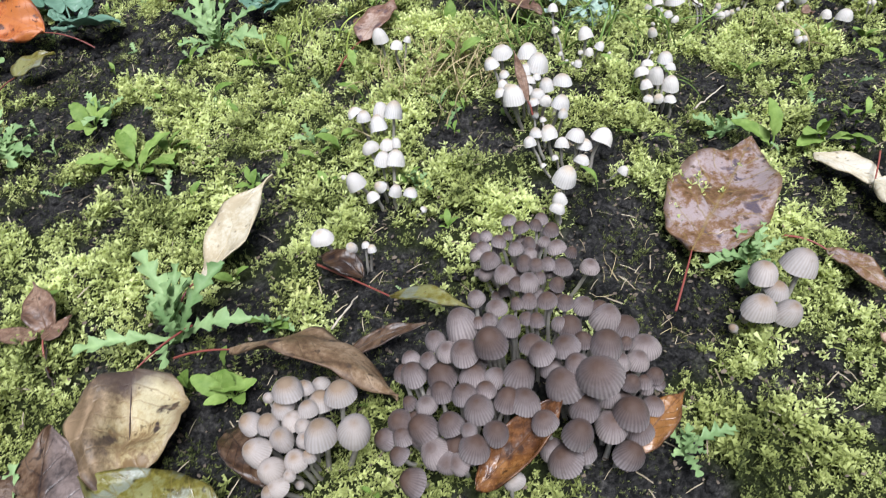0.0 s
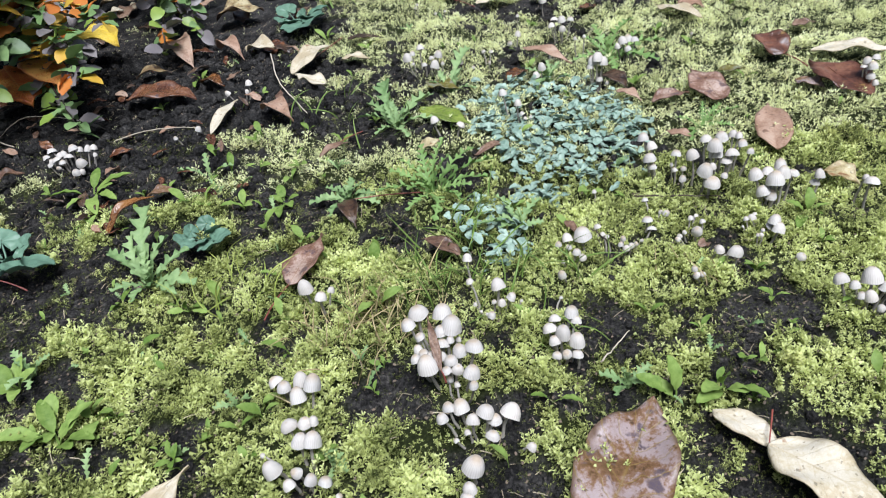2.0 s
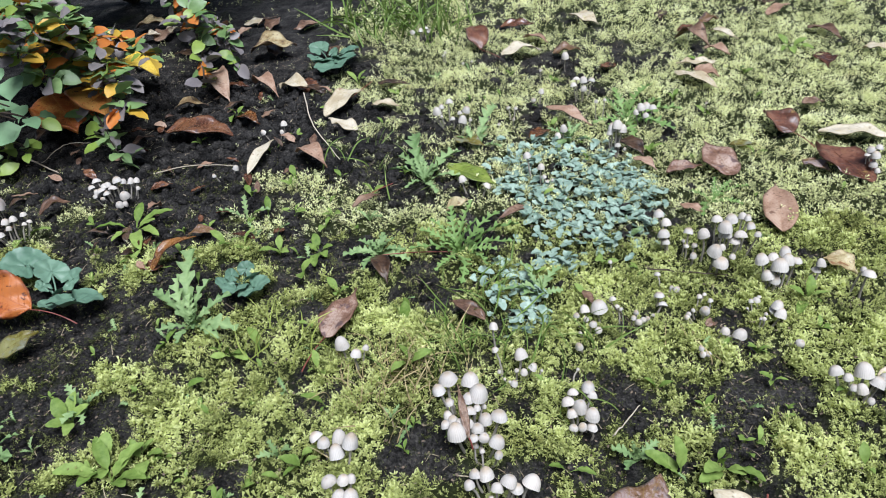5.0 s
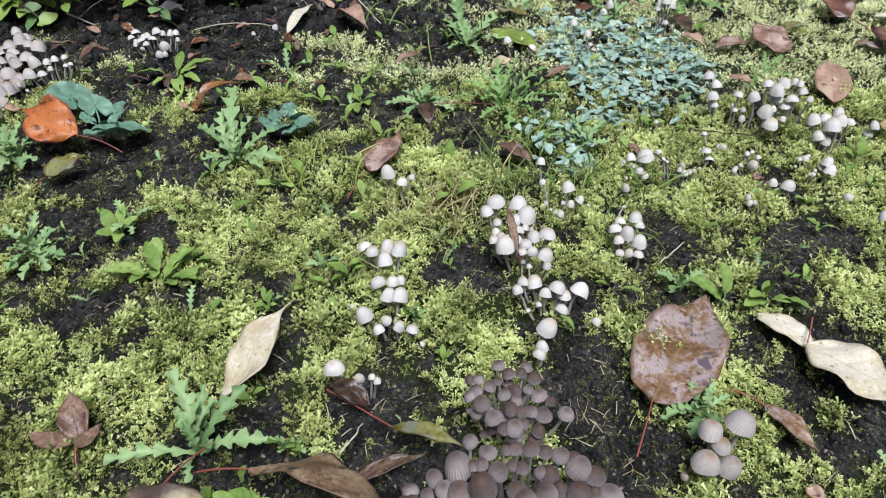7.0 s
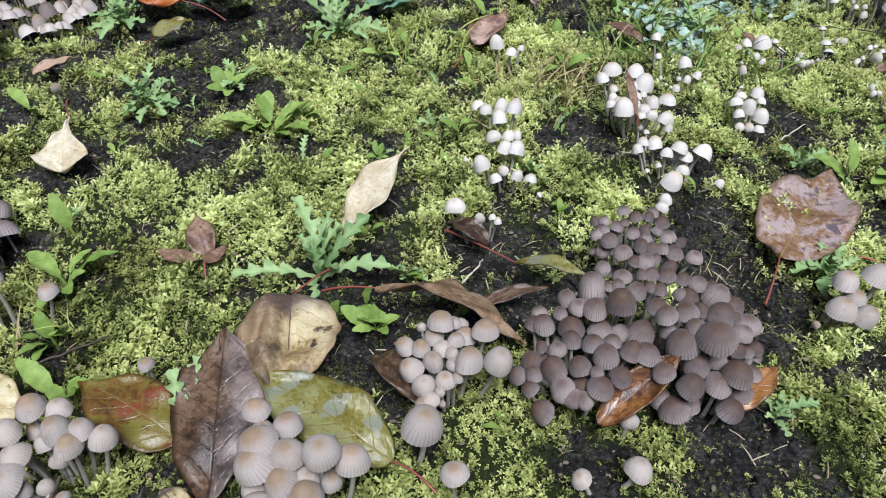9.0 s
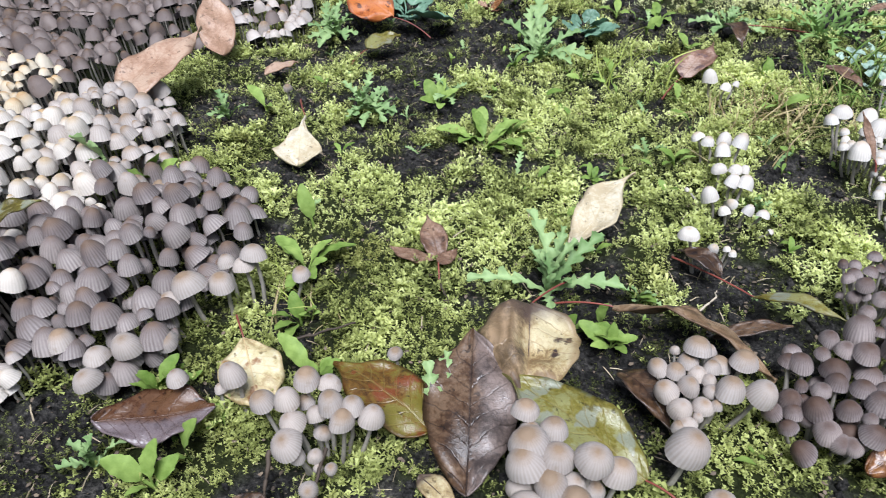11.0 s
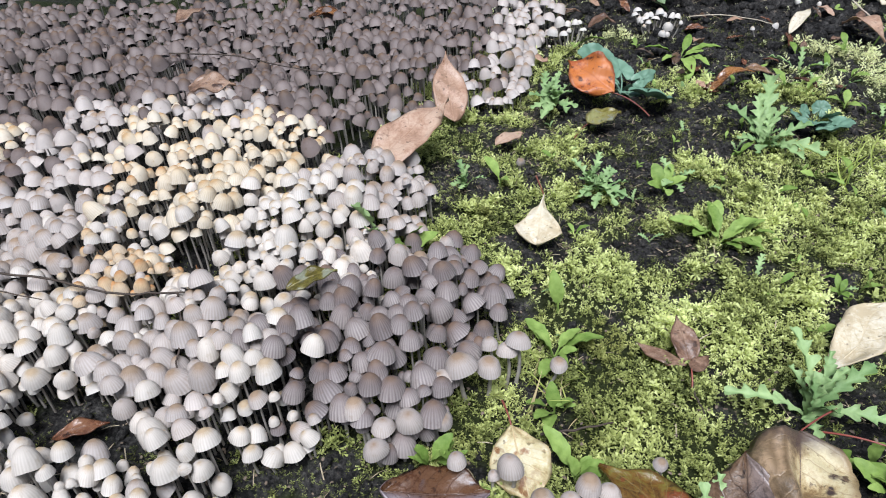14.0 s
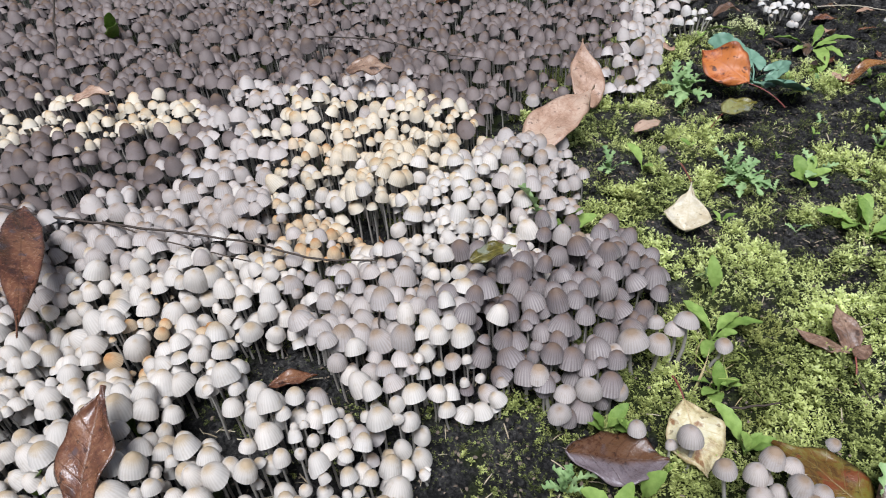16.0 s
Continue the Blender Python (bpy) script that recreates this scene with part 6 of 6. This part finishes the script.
weed("lobed", "grey-green lobed weed rosette growing in moss", (-327, 368, 4), [(-346, 378, 18), (-308, 382, 13), (-291, 358, 6), (-321, 337, 10), (-298, 337, 7), (-329, 396, 19), (-334, 358, 13), (-307, 370, 9)])
weed("lobed", "grey-green lobed weed rosette growing in moss", (-410, 496, 5), [(-381, 500, 15), (-374, 464, 9), (-421, 526, 21), (-403, 518, 16)])
weed("oval", "thin-stemmed seedling with pale round leaves", (160, 329, -22), [(156, 342, 1), (137, 342, -12), (151, 339, -15)])
weed("oval", "thin-stemmed pale seedling on soil", (192, 334, -26), [(192, 328, -8), (167, 314, -17), (172, 318, -12), (212, 314, -20), (203, 322, -20)])
weed("lobed", "small green weed seedling on soil", (134, 342, -17), [(114, 339, -7), (151, 352, -15), (143, 335, -15), (123, 325, -13)])
weed("oval", "small fresh green seedling with oval leaves", (84, 325, -6), [(70, 325, 0), (103, 319, -6)])
weed("lobed", "small blue-green lobed seedling in moss", (-44, 296, -2), [(-50, 299, 4), (-37, 297, 6), (-34, 286, 2), (-44, 280, 0)])
weed("lobed", "pale green seedling in moss", (-110, 206, -2), [(-121, 207, 2), (-100, 204, 2), (-113, 199, 0), (-96, 199, 0)])
weed("oval", "small fresh green seedling with oval leaves", (-157, 271, -2), [(-163, 261, 2), (-148, 274, 2)])
weed("lobed", "grey-green lobed weed rosette growing in moss", (-112, 354, -2), [(-122, 342, 4), (-98, 349, 4), (-116, 357, 6)])
weed("oval", "green upright leaf blade in moss", (-26, 483, -2), [(-26, 490, 10)])
weed("lobed", "grey-green weed among far mushrooms", (57, 787, -3), [(84, 854, 22), (30, 796, 6), (86, 767, 1), (46, 818, 10), (70, 810, 12)])
weed("feather", "bushy light green weed far off on moss", (258, 871, -26), [(234, 903, -10), (306, 891, -10), (307, 824, -20), (255, 804, -22), (209, 853, -18), (253, 925, -4), (331, 868, -18), (300, 926, -4), (265, 879, -2), (227, 837, -20), (288, 835, -16)])
weed("lobed", "light green weed beside ground cover", (176, 829, -24), [(145, 831, -11), (201, 808, -20), (152, 775, -17), (192, 845, -12), (174, 846, -8)])
weed("feather", "light green weed on the mossy slope", (300, 667, -26), [(276, 672, -20), (338, 672, -18), (275, 628, -23), (321, 680, -14), (324, 645, -22), (308, 688, -14)])
weed("oval", "pale green broad-leaved seedling on the slope", (322, 496, -26), [(306, 504, -16), (330, 499, -14), (328, 482, -20), (304, 471, -23), (327, 511, -10), (341, 496, -20)])
weed("lobed", "grey-green weed in grass", (91, 510, -8), [(84, 523, 5), (115, 540, -3), (114, 510, -7), (75, 495, 1), (75, 536, 9), (57, 499, 5)])
weed("oval", "fresh green broad-leaved weed on soil", (-312, 653, -1), [(-310, 682, 15), (-288, 658, 7), (-319, 636, 4), (-325, 622, 3), (-275, 630, 2), (-287, 606, 1), (-272, 673, 8), (-352, 645, 7)])
weed("oval", "single green leaf seedling on soil", (-425, 646, 5), [(-390, 647, 10), (-417, 617, 8)])
weed("oval", "slender green leaf standing in moss", (-303, 219, 2), [(-309, 227, 31)])
weed("oval", "small fresh green seedling with oval leaves", (-294, 187, 1), [(-309, 189, 11), (-283, 206, 8), (-269, 209, 5), (-319, 197, 11), (-281, 176, 4), (-292, 161, 4), (-280, 189, 6)])
weed("oval", "green weed with narrow leaves by mushrooms", (-281, 149, 0), [(-279, 130, 3), (-294, 138, 9), (-271, 152, 7), (-285, 156, 14), (-286, 132, 6)])
weed("lobed", "small green lobed weed on bare soil", (-409, 312, 21), [(-417, 320, 34), (-411, 290, 28), (-391, 316, 24), (-403, 293, 24)])
weed("lobed", "feathery grey-green weed on soil", (-316, 365, 2), [(-325, 333, 11), (-295, 354, 4), (-318, 385, 12), (-329, 362, 12), (-297, 378, 6), (-311, 329, 6)])
weed("oval", "small fresh green seedling with oval leaves", (-233, 352, -2), [(-233, 370, 12), (-262, 340, 4), (-239, 330, 1), (-227, 337, 0)])
weed("oval", "small fresh green seedling with oval leaves", (-208, 357, -2), [(-197, 366, 6), (-196, 337, 1), (-216, 365, 6), (-188, 356, 2)])
weed("lobed", "grey-green weed on dark soil", (-269, 410, -2), [(-286, 422, 7), (-254, 417, 4), (-273, 385, 2), (-257, 386, 0)])
weed("lobed", "grey-green lobed weed by the orange leaf", (-400, 498, 4), [(-422, 478, 16), (-390, 519, 14), (-393, 441, 10), (-370, 477, 9), (-407, 530, 21), (-408, 451, 13), (-409, 503, 19)])
weed("oval", "bright green weed in the near moss", (-301, 44, 2), [(-302, 56, 20), (-323, 41, 14), (-305, 33, 7), (-293, 56, 11)])
weed("oval", "bright green weed in the near moss", (-295, 61, 1), [(-289, 69, 21), (-298, 53, 6)])
weed("oval", "round green leaves beside pale mushrooms", (-326, 88, 6), [(-334, 85, 16), (-317, 91, 15), (-335, 80, 14), (-306, 90, 11), (-317, 101, 17)])
weed("oval", "green leaves among the near moss", (-258, 115, -2), [(-244, 112, 10), (-263, 117, 10), (-282, 125, 14), (-246, 124, 6)])
weed("lobed", "green lobed leaf standing beside the olive leaf", (-195, 106, -2), [(-201, 124, 20), (-196, 135, 16)])
weed("oval", "green weed under the arched leaf", (-121, 169, -2), [(-140, 172, 6), (-122, 173, 10), (-108, 172, 4), (-131, 160, 2), (-112, 161, 1)])
weed("lobed", "light green weed at the foot of the mass", (-331, 46, 7), [(-338, 34, 13), (-338, 44, 19), (-318, 46, 11), (-316, 56, 11), (-331, 52, 19)])
weed("lobed", "green lobed leaf rising through mushrooms", (-423, 200, 31), [(-428, 191, 72), (-415, 186, 60)])
weed("oval", "green leaf lying among mushrooms", (-404, 214, 27), [(-384, 221, 43), (-402, 190, 47), (-392, 213, 49)])
weed("oval", "green leaf rising through the mushroom mass", (-956, 286, 52), [(-937, 275, 91), (-917, 265, 84)])
weed("oval", "small green leaf between mushrooms", (-523, -48, 44), [(-513, -50, 68)])
weed("oval", "small green leaf between mushrooms", (-530, -95, 44), [(-516, -91, 70)])
weed("oval", "green leaves between brown and pale mushrooms", (-315, 91, 4), [(-320, 87, 17), (-310, 94, 14), (-316, 80, 7)])
weed("lobed", "feathery green sprout by the brown cluster", (61, 132, -3), [(54, 135, 6), (83, 139, -2), (68, 127, 2), (55, 126, 1), (63, 118, -1), (61, 136, 9)])
weed("oval", "small fresh green seedling with oval leaves", (-143, 175, -2), [(-146, 176, 4), (-132, 174, 2), (-140, 177, 8), (-115, 169, 2), (-110, 170, 2)])
weed("oval", "narrow green leaf standing by a red stalk", (-127, 183, -2), [(-124, 187, 8), (-126, 178, -1)])
weed("lobed", "grey-green lobed weed rosette growing in moss", (-50, 302, -2), [(-55, 303, 2), (-41, 301, 4), (-44, 292, 0), (-35, 291, 1)])
weed("oval", "small fresh green seedling with oval leaves", (-111, 208, -2), [(-121, 203, 4), (-102, 201, 4), (-111, 201, 1), (-99, 200, 1)])
weed("oval", "small fresh green seedling with oval leaves", (-25, 494, -2), [(-26, 496, 8)])
weed("lobed", "pale weed at the soil edge", (-195, 660, -2), [(-199, 675, 18), (-166, 661, 6), (-230, 663, 6)])
weed("oval", "small fresh green seedling with oval leaves", (-167, 453, -2), [(-181, 447, 2), (-153, 445, 4), (-166, 453, 6), (-146, 441, 1)])
weed("oval", "bluish weed with toothed leaves far off", (-265, 931, -2), [(-279, 934, 6), (-255, 936, 8), (-240, 904, 4), (-263, 894, 2)])
weed("oval", "fresh weed far off on moss", (567, 1085, -26), [(551, 1107, -14), (590, 1085, -14), (554, 1038, -22), (537, 1048, -20), (589, 1050, -20)])
cover("low blue-green ground cover with small rounded leaves", 160, 700, 88, 112, 440)
cover("sparse blue-green ground cover in grass", 70, 506, 28, 50, 60)
cover("small patch of blue-green ground cover", 116, 554, 19, 21, 22)
grass("straw", "dry straw-coloured grass blades in moss", -39, 402, 70, 26, 20)
grass("straw", "dry straw-coloured grass blades in moss", -13, 425, 56, 26, 18)
grass("green", "tuft of thin green grass blades", 47, 506, 34, 38, 24)
grass("green", "tuft of thin green grass blades", 65, 446, 34, 36, 22)
grass("green", "tuft of thin green grass blades", 10, 449, 30, 32, 20)
grass("moss", "stiff pale green moss stalks", -149, 478, 14, 34, 18)
grass("moss", "stiff pale green moss stalks", -108, 460, 10, 30, 18)
grass("green", "grass tuft far off beside moss", -82, 1278, 70, 80, 45)
grass("green", "grass tuft far off beside moss", 9, 1226, 60, 75, 40)
grass("green", "tuft of thin green grass blades", -12, 734, 14, 36, 20)
grass("green", "few green grass blades by mushrooms", 101, 387, 8, 34, 18)
grass("green", "low grass at the edge of the soil", -88, 788, 14, 40, 24)
grass("straw", "dry brown grass wisps in moss", 212, 437, 10, 24, 14)
grass("straw", "dry twigs and straw beside the cluster", 54, 225, 14, 9, 9)
grass("straw", "dry straw at the leaf", 72, 196, 9, 9, 7)
grass("moss", "short grass among green weeds", -274, 167, 12, 26, 16)
grass("straw", "reddish dry straw in moss", -272, 155, 8, 26, 14)
grass("green", "few green grass blades in the front moss", 130, 450, 10, 40, 14)
twig("dark", "thin dark bare twig lying over the mushrooms", [(-727, 13, 76), (-673, 26, 74), (-615, 45, 72), (-551, 64, 71), (-497, 73, 70), (-472, 88, 67), (-448, 100, 62)], 0.9)
twig("dark", "thin dark bare twig over the mushrooms", [(-642, 37, 74), (-588, 43, 71), (-533, 54, 69)], 0.6)
twig("dark", "thin dark upright twig among mushrooms", [(-471, 88, 67), (-456, 73, 63), (-438, 49, 58)], 0.8)
twig("dark", "dark twig over far mushrooms", [(-721, 342, 67), (-670, 365, 63), (-601, 359, 64), (-547, 369, 61)], 0.8)
twig("dark", "dark slender branch at the back of the mass", [(-994, 261, 114), (-930, 209, 94), (-901, 185, 80)], 1.2)
twig("dark", "thin dark twig lying on moss", [(-280, 125, 6), (-266, 135, 5), (-249, 149, 3)], 0.9)
twig("pale", "pale curved dry stem on soil", [(-180, 985, -1), (-153, 871, 4), (-124, 804, 2), (-107, 770, -1)], 1.0)
twig("pale", "pale dry stem on soil", [(-496, 814, 9), (-442, 774, 8)], 1.2)
twig("pale", "fine dark curved root on soil", [(-476, 803, 8), (-453, 825, 19), (-431, 838, 14), (-401, 838, 5)], 0.6)
twig("pale", "long pale grass stem on soil", [(-324, 764, 2), (-289, 767, 7), (-242, 768, 4), (-229, 768, 0)], 0.8)
twig("dark", "thin dark curved stem in moss", [(147, 494, -12), (157, 479, -14), (169, 466, -23)], 0.6)
twig("dark", "thin dark twig in moss", [(198, 550, -24), (234, 537, -22), (265, 534, -25)], 0.8)
twig("pale", "pale dry straw on soil", [(120, 353, -12), (133, 367, -14), (147, 384, -19)], 0.7)
twig("dark", "dark stick among the fallen leaves", [(-234, 74, 6), (-231, 55, 4), (-225, 46, 0)], 1.0)
twig("dark", "dark wet stem in the moss", [(-255, 65, 10), (-253, 55, 4), (-252, 49, -2)], 1.2)
twig("dark", "fine brown stem of withered leaves", [(-219, 201, 2), (-213, 187, 0), (-207, 178, -2)], 0.7)
twig("pale", "pale straw in the soil", [(-80, 198, 0), (-73, 205, 4), (-70, 217, -1)], 0.7)


def seedlings():
    """Small green seedlings scattered through moss and soil."""
    for i in range(272):
        x, y = (rng.uniform(-330, 330), rng.uniform(40, 480)) if i < 110 else (rng.uniform(-300, 480), rng.uniform(480, 1050)) if i < 190 else (rng.uniform(-400, -20), rng.uniform(300, 680)) if i < 260 else (rng.uniform(100, 340), rng.uniform(290, 420))
        if math.hypot(x - 45, y - 115) < 95 or inside(x, y, EDGE + [(-900, 0), (-900, 690)]):
            continue
        kind = ("sprout", "sprout", "sprout", "sprout", "lobed")[int(rng.integers(0, 5))]
        n, size, a0 = int(rng.integers(1, 5)), rng.uniform(4, 10) * (1 if i < 110 else 1.6), rng.uniform(0, 6.283)
        z = float(surface(x / 1000, y / 1000)) * 1000
        tips = []
        for k in range(n):
            a, q = a0 + k * 6.283 / n + rng.uniform(-0.9, 0.9), size * rng.uniform(0.45, 1.3)
            tips.append((x + q * math.cos(a), y + q * math.sin(a), z + 4 + q * rng.uniform(0.3, 0.9)))
        weed(kind, {"sprout": "tiny fresh green seedling in moss", "lobed": "tiny grey-green lobed seedling in moss"}[kind], (x, y), tips)


seedlings()

# ---- bush ----
BUSH = {
    "green": plain_material("bush leaf green", (0.10, 0.19, 0.06), (0.27, 0.39, 0.16), 60, 0.4, 0.45, 0.0008, 0.2),
    "dull": plain_material("bush leaf grey-violet", (0.13, 0.115, 0.12), (0.29, 0.26, 0.24), 60, 0.45, 0.4, 0.0008, 0.15),
    "yellow": plain_material("bush leaf yellow", (0.50, 0.28, 0.03), (0.68, 0.48, 0.08), 60, 0.45, 0.4, 0.0008, 0.25),
    "orange": plain_material("bush leaf orange", (0.45, 0.12, 0.02), (0.62, 0.26, 0.06), 60, 0.45, 0.4, 0.0008, 0.25),
    "light": plain_material("bush leaf light green", (0.17, 0.27, 0.04), (0.32, 0.42, 0.10), 60, 0.42, 0.4, 0.0008, 0.25),
    "broad": plain_material("broad bush leaf", (0.14, 0.27, 0.13), (0.30, 0.46, 0.26), 60, 0.55, 0.35, 0.0012, 0.15),
}
SPOON = [strap(lambda u, s=s: np.where(u < 0.15, 0.02, 0.02 + 0.27 * np.sin(np.pi * np.clip((u - 0.15) / 0.85, 0, 1) ** 0.8) ** 0.65), 8, 3, 0.08, 0.2, s, 0.1) for s in range(3)]
spoon_meshes = {}


def spoon(style, k):
    if (style, k) not in spoon_meshes:
        spoon_meshes[style, k] = mesh_of("leaf", *SPOON[k])
        spoon_meshes[style, k].materials.append(BUSH[style])
    return spoon_meshes[style, k]


def bush(label, root, limbs, per, styles, size):
    """limbs: ends of the branches, in millimetres; leaves stand in small whorls along them."""
    thing = new("bush", None)
    at = Vector((root[0] / 1000, root[1] / 1000, float(surface(root[0] / 1000, root[1] / 1000))))
    thing.location = at
    tagged(thing, label, "bush")
    for end in limbs:
        e = Vector(end) / 1000 - at
        mid = e * 0.55 + Vector((0, 0, 0.03 + 0.12 * e.length))
        pts = [(mid * (2 * s * (1 - s)) + e * s * s) for s in np.linspace(0, 1, 14)]
        co, tr = tube(pts, np.linspace(0.004, 0.0008, 14))
        part("branch", mesh_of("branch", co, tr), WOOD["dark"], thing)
        for s in np.linspace(0.3, 1.0, per):
            p = mid * (2 * s * (1 - s)) + e * s * s
            for _ in range(int(rng.integers(3, 6))):
                a = rng.uniform(0, 6.283)
                d = Vector((math.cos(a), math.sin(a), rng.uniform(-0.7, 0.5))).normalized() * size * rng.uniform(0.6, 1.2)
                style = styles[int(rng.integers(0, len(styles)))]
                part("leaf", spoon(style, int(rng.integers(0, 3))), None, thing, "", Matrix.Translation(p + Vector(rng.normal(0, 0.004, 3))) @ aim(d, rng.uniform(-50, 50)))


bush("low bush with small green, violet and yellow leaves", (-620, 1180, 0),
     [(-369, 785, 12), (-348, 791, 70), (-361, 829, 95), (-397, 872, 122), (-425, 822, 150), (-443, 795, 140), (-353, 908, 95), (-401, 841, 152), (-425, 745, 180), (-435, 814, 103), (-470, 870, 170), (-520, 850, 190),
      (-560, 900, 220), (-600, 950, 240), (-500, 980, 150), (-450, 950, 110), (-480, 1050, 200), (-650, 900, 200), (-560, 820, 160), (-420, 900, 60)],
     22, ["green", "green", "green", "green", "dull", "dull", "dull", "light", "green", "yellow", "orange"], 0.030)
bush("sparse bush sprig with small green and yellow leaves", (-380, 1260, 0),
     [(-310, 965, 30), (-331, 1045, 68), (-334, 1027, 98), (-300, 1080, 50), (-360, 1100, 120), (-288, 1062, 20), (-420, 1150, 140)],
     10, ["green", "green", "light", "dull", "dull", "orange"], 0.028)
# Mostly unseen: limbs added out over the back caps to shade them.
bush("shady green bush behind the mushrooms", (-1100, 1000, 0),
     [(-900, 760, 140), (-980, 700, 170), (-1080, 640, 160), (-1180, 560, 170), (-820, 820, 200), (-1250, 480, 160), (-1000, 800, 260), (-1150, 700, 280), (-1300, 600, 240), (-1060, 480, 130), (-1150, 400, 120), (-900, 640, 190), (-1000, 560, 180)],
     9, ["green", "green", "green", "dull", "broad"], 0.036)
bush("broad-leaved green plant at the edge of the bed", (-640, 860, 0),
     [(-463, 774, 94), (-455, 790, 70), (-500, 800, 110), (-500, 830, 55)], 3, ["broad", "broad", "light"], 0.042)
bush("light green seedling at the foot of the bush", (-600, 830, 0),
     [(-469, 779, 40), (-513, 792, 20), (-480, 800, 30), (-500, 770, 15)], 4, ["light", "light", "green"], 0.026)


def thicket():
    """The dense small-leaved bush at the back of the bed: limbs, and a crown of many leaves."""
    thing = new("bush", None)
    at = Vector((-0.62, 1.55, float(surface(-0.62, 1.55))))
    thing.location = at
    tagged(thing, "dense dark bush with small green and yellowing leaves", "bush")
    place = []
    for k in range(26):
        a, long = -2.9 + 2.7 * k / 25 + rng.normal(0, 0.12), rng.uniform(0.28, 0.5)
        e = Vector((math.cos(a) * long * 1.15, math.sin(a) * long, rng.uniform(0.06, 0.46)))
        mid = e * 0.5 + Vector((0, 0, 0.10))
        pts = [mid * (2 * q * (1 - q)) + e * q * q for q in np.linspace(0, 1, 10)]
        co, tr = tube(pts, np.linspace(0.006, 0.001, 10))
        part("branch", mesh_of("branch", co, tr), WOOD["dark"], thing)
        for q in np.linspace(0.35, 1, 24):
            place += [(mid * (2 * q * (1 - q)) + e * q * q)[:]] * 4
    place = np.array(place) + rng.normal(0, 0.016, (len(place), 3))
    k = len(place)
    styles = rng.integers(0, 10, k)
    for style, some in (("green", styles < 5), ("dull", (styles > 4) & (styles < 7)), ("light", styles == 7), ("yellow", styles == 8), ("orange", styles == 9)):
        n = int(some.sum())
        size = rng.uniform(0.016, 0.030, n)
        strewn("foliage", SPOON, rng.integers(0, 3, n), place[some], turns(rng.uniform(0, 6.28, n), np.abs(rng.normal(0, 0.7, n)), rng.uniform(0, 6.28, n)), np.stack([size, size, size], 1), BUSH[style], "", "", thing)


thicket()


def dead_leaves():
    """Brown leaves strewn under the bush and over the far moss."""
    for i in range(92):
        x, y = (rng.uniform(-520, -60), rng.uniform(820, 1500)) if i < 22 else (rng.uniform(-50, 700), rng.uniform(1000, 1500)) if i < 34 else (rng.uniform(-470, -130), rng.uniform(560, 1050))
        a, long = rng.uniform(0, 6.283), rng.uniform(30, 60) if i < 34 else rng.uniform(10, 26)
        z = float(surface(x / 1000, y / 1000)) * 1000
        style, tone = (("brown", "brown"), ("dark", "dark brown"), ("wetbrown", "wet rust-brown"), ("buff", "pinkish tan"), ("cream", "pale buff"))[int(rng.integers(0, 5 if i < 34 else 4))]
        leaf(style, tone + " fallen leaf on the ground far off", (x, y, z + 6), (x + long * math.cos(a), y + long * math.sin(a), z + rng.uniform(5, 16)), long * rng.uniform(0.4, 0.6), rng.uniform(0, 0.4), rng.uniform(0.1, 0.5), rng.uniform(-15, 15))


dead_leaves()
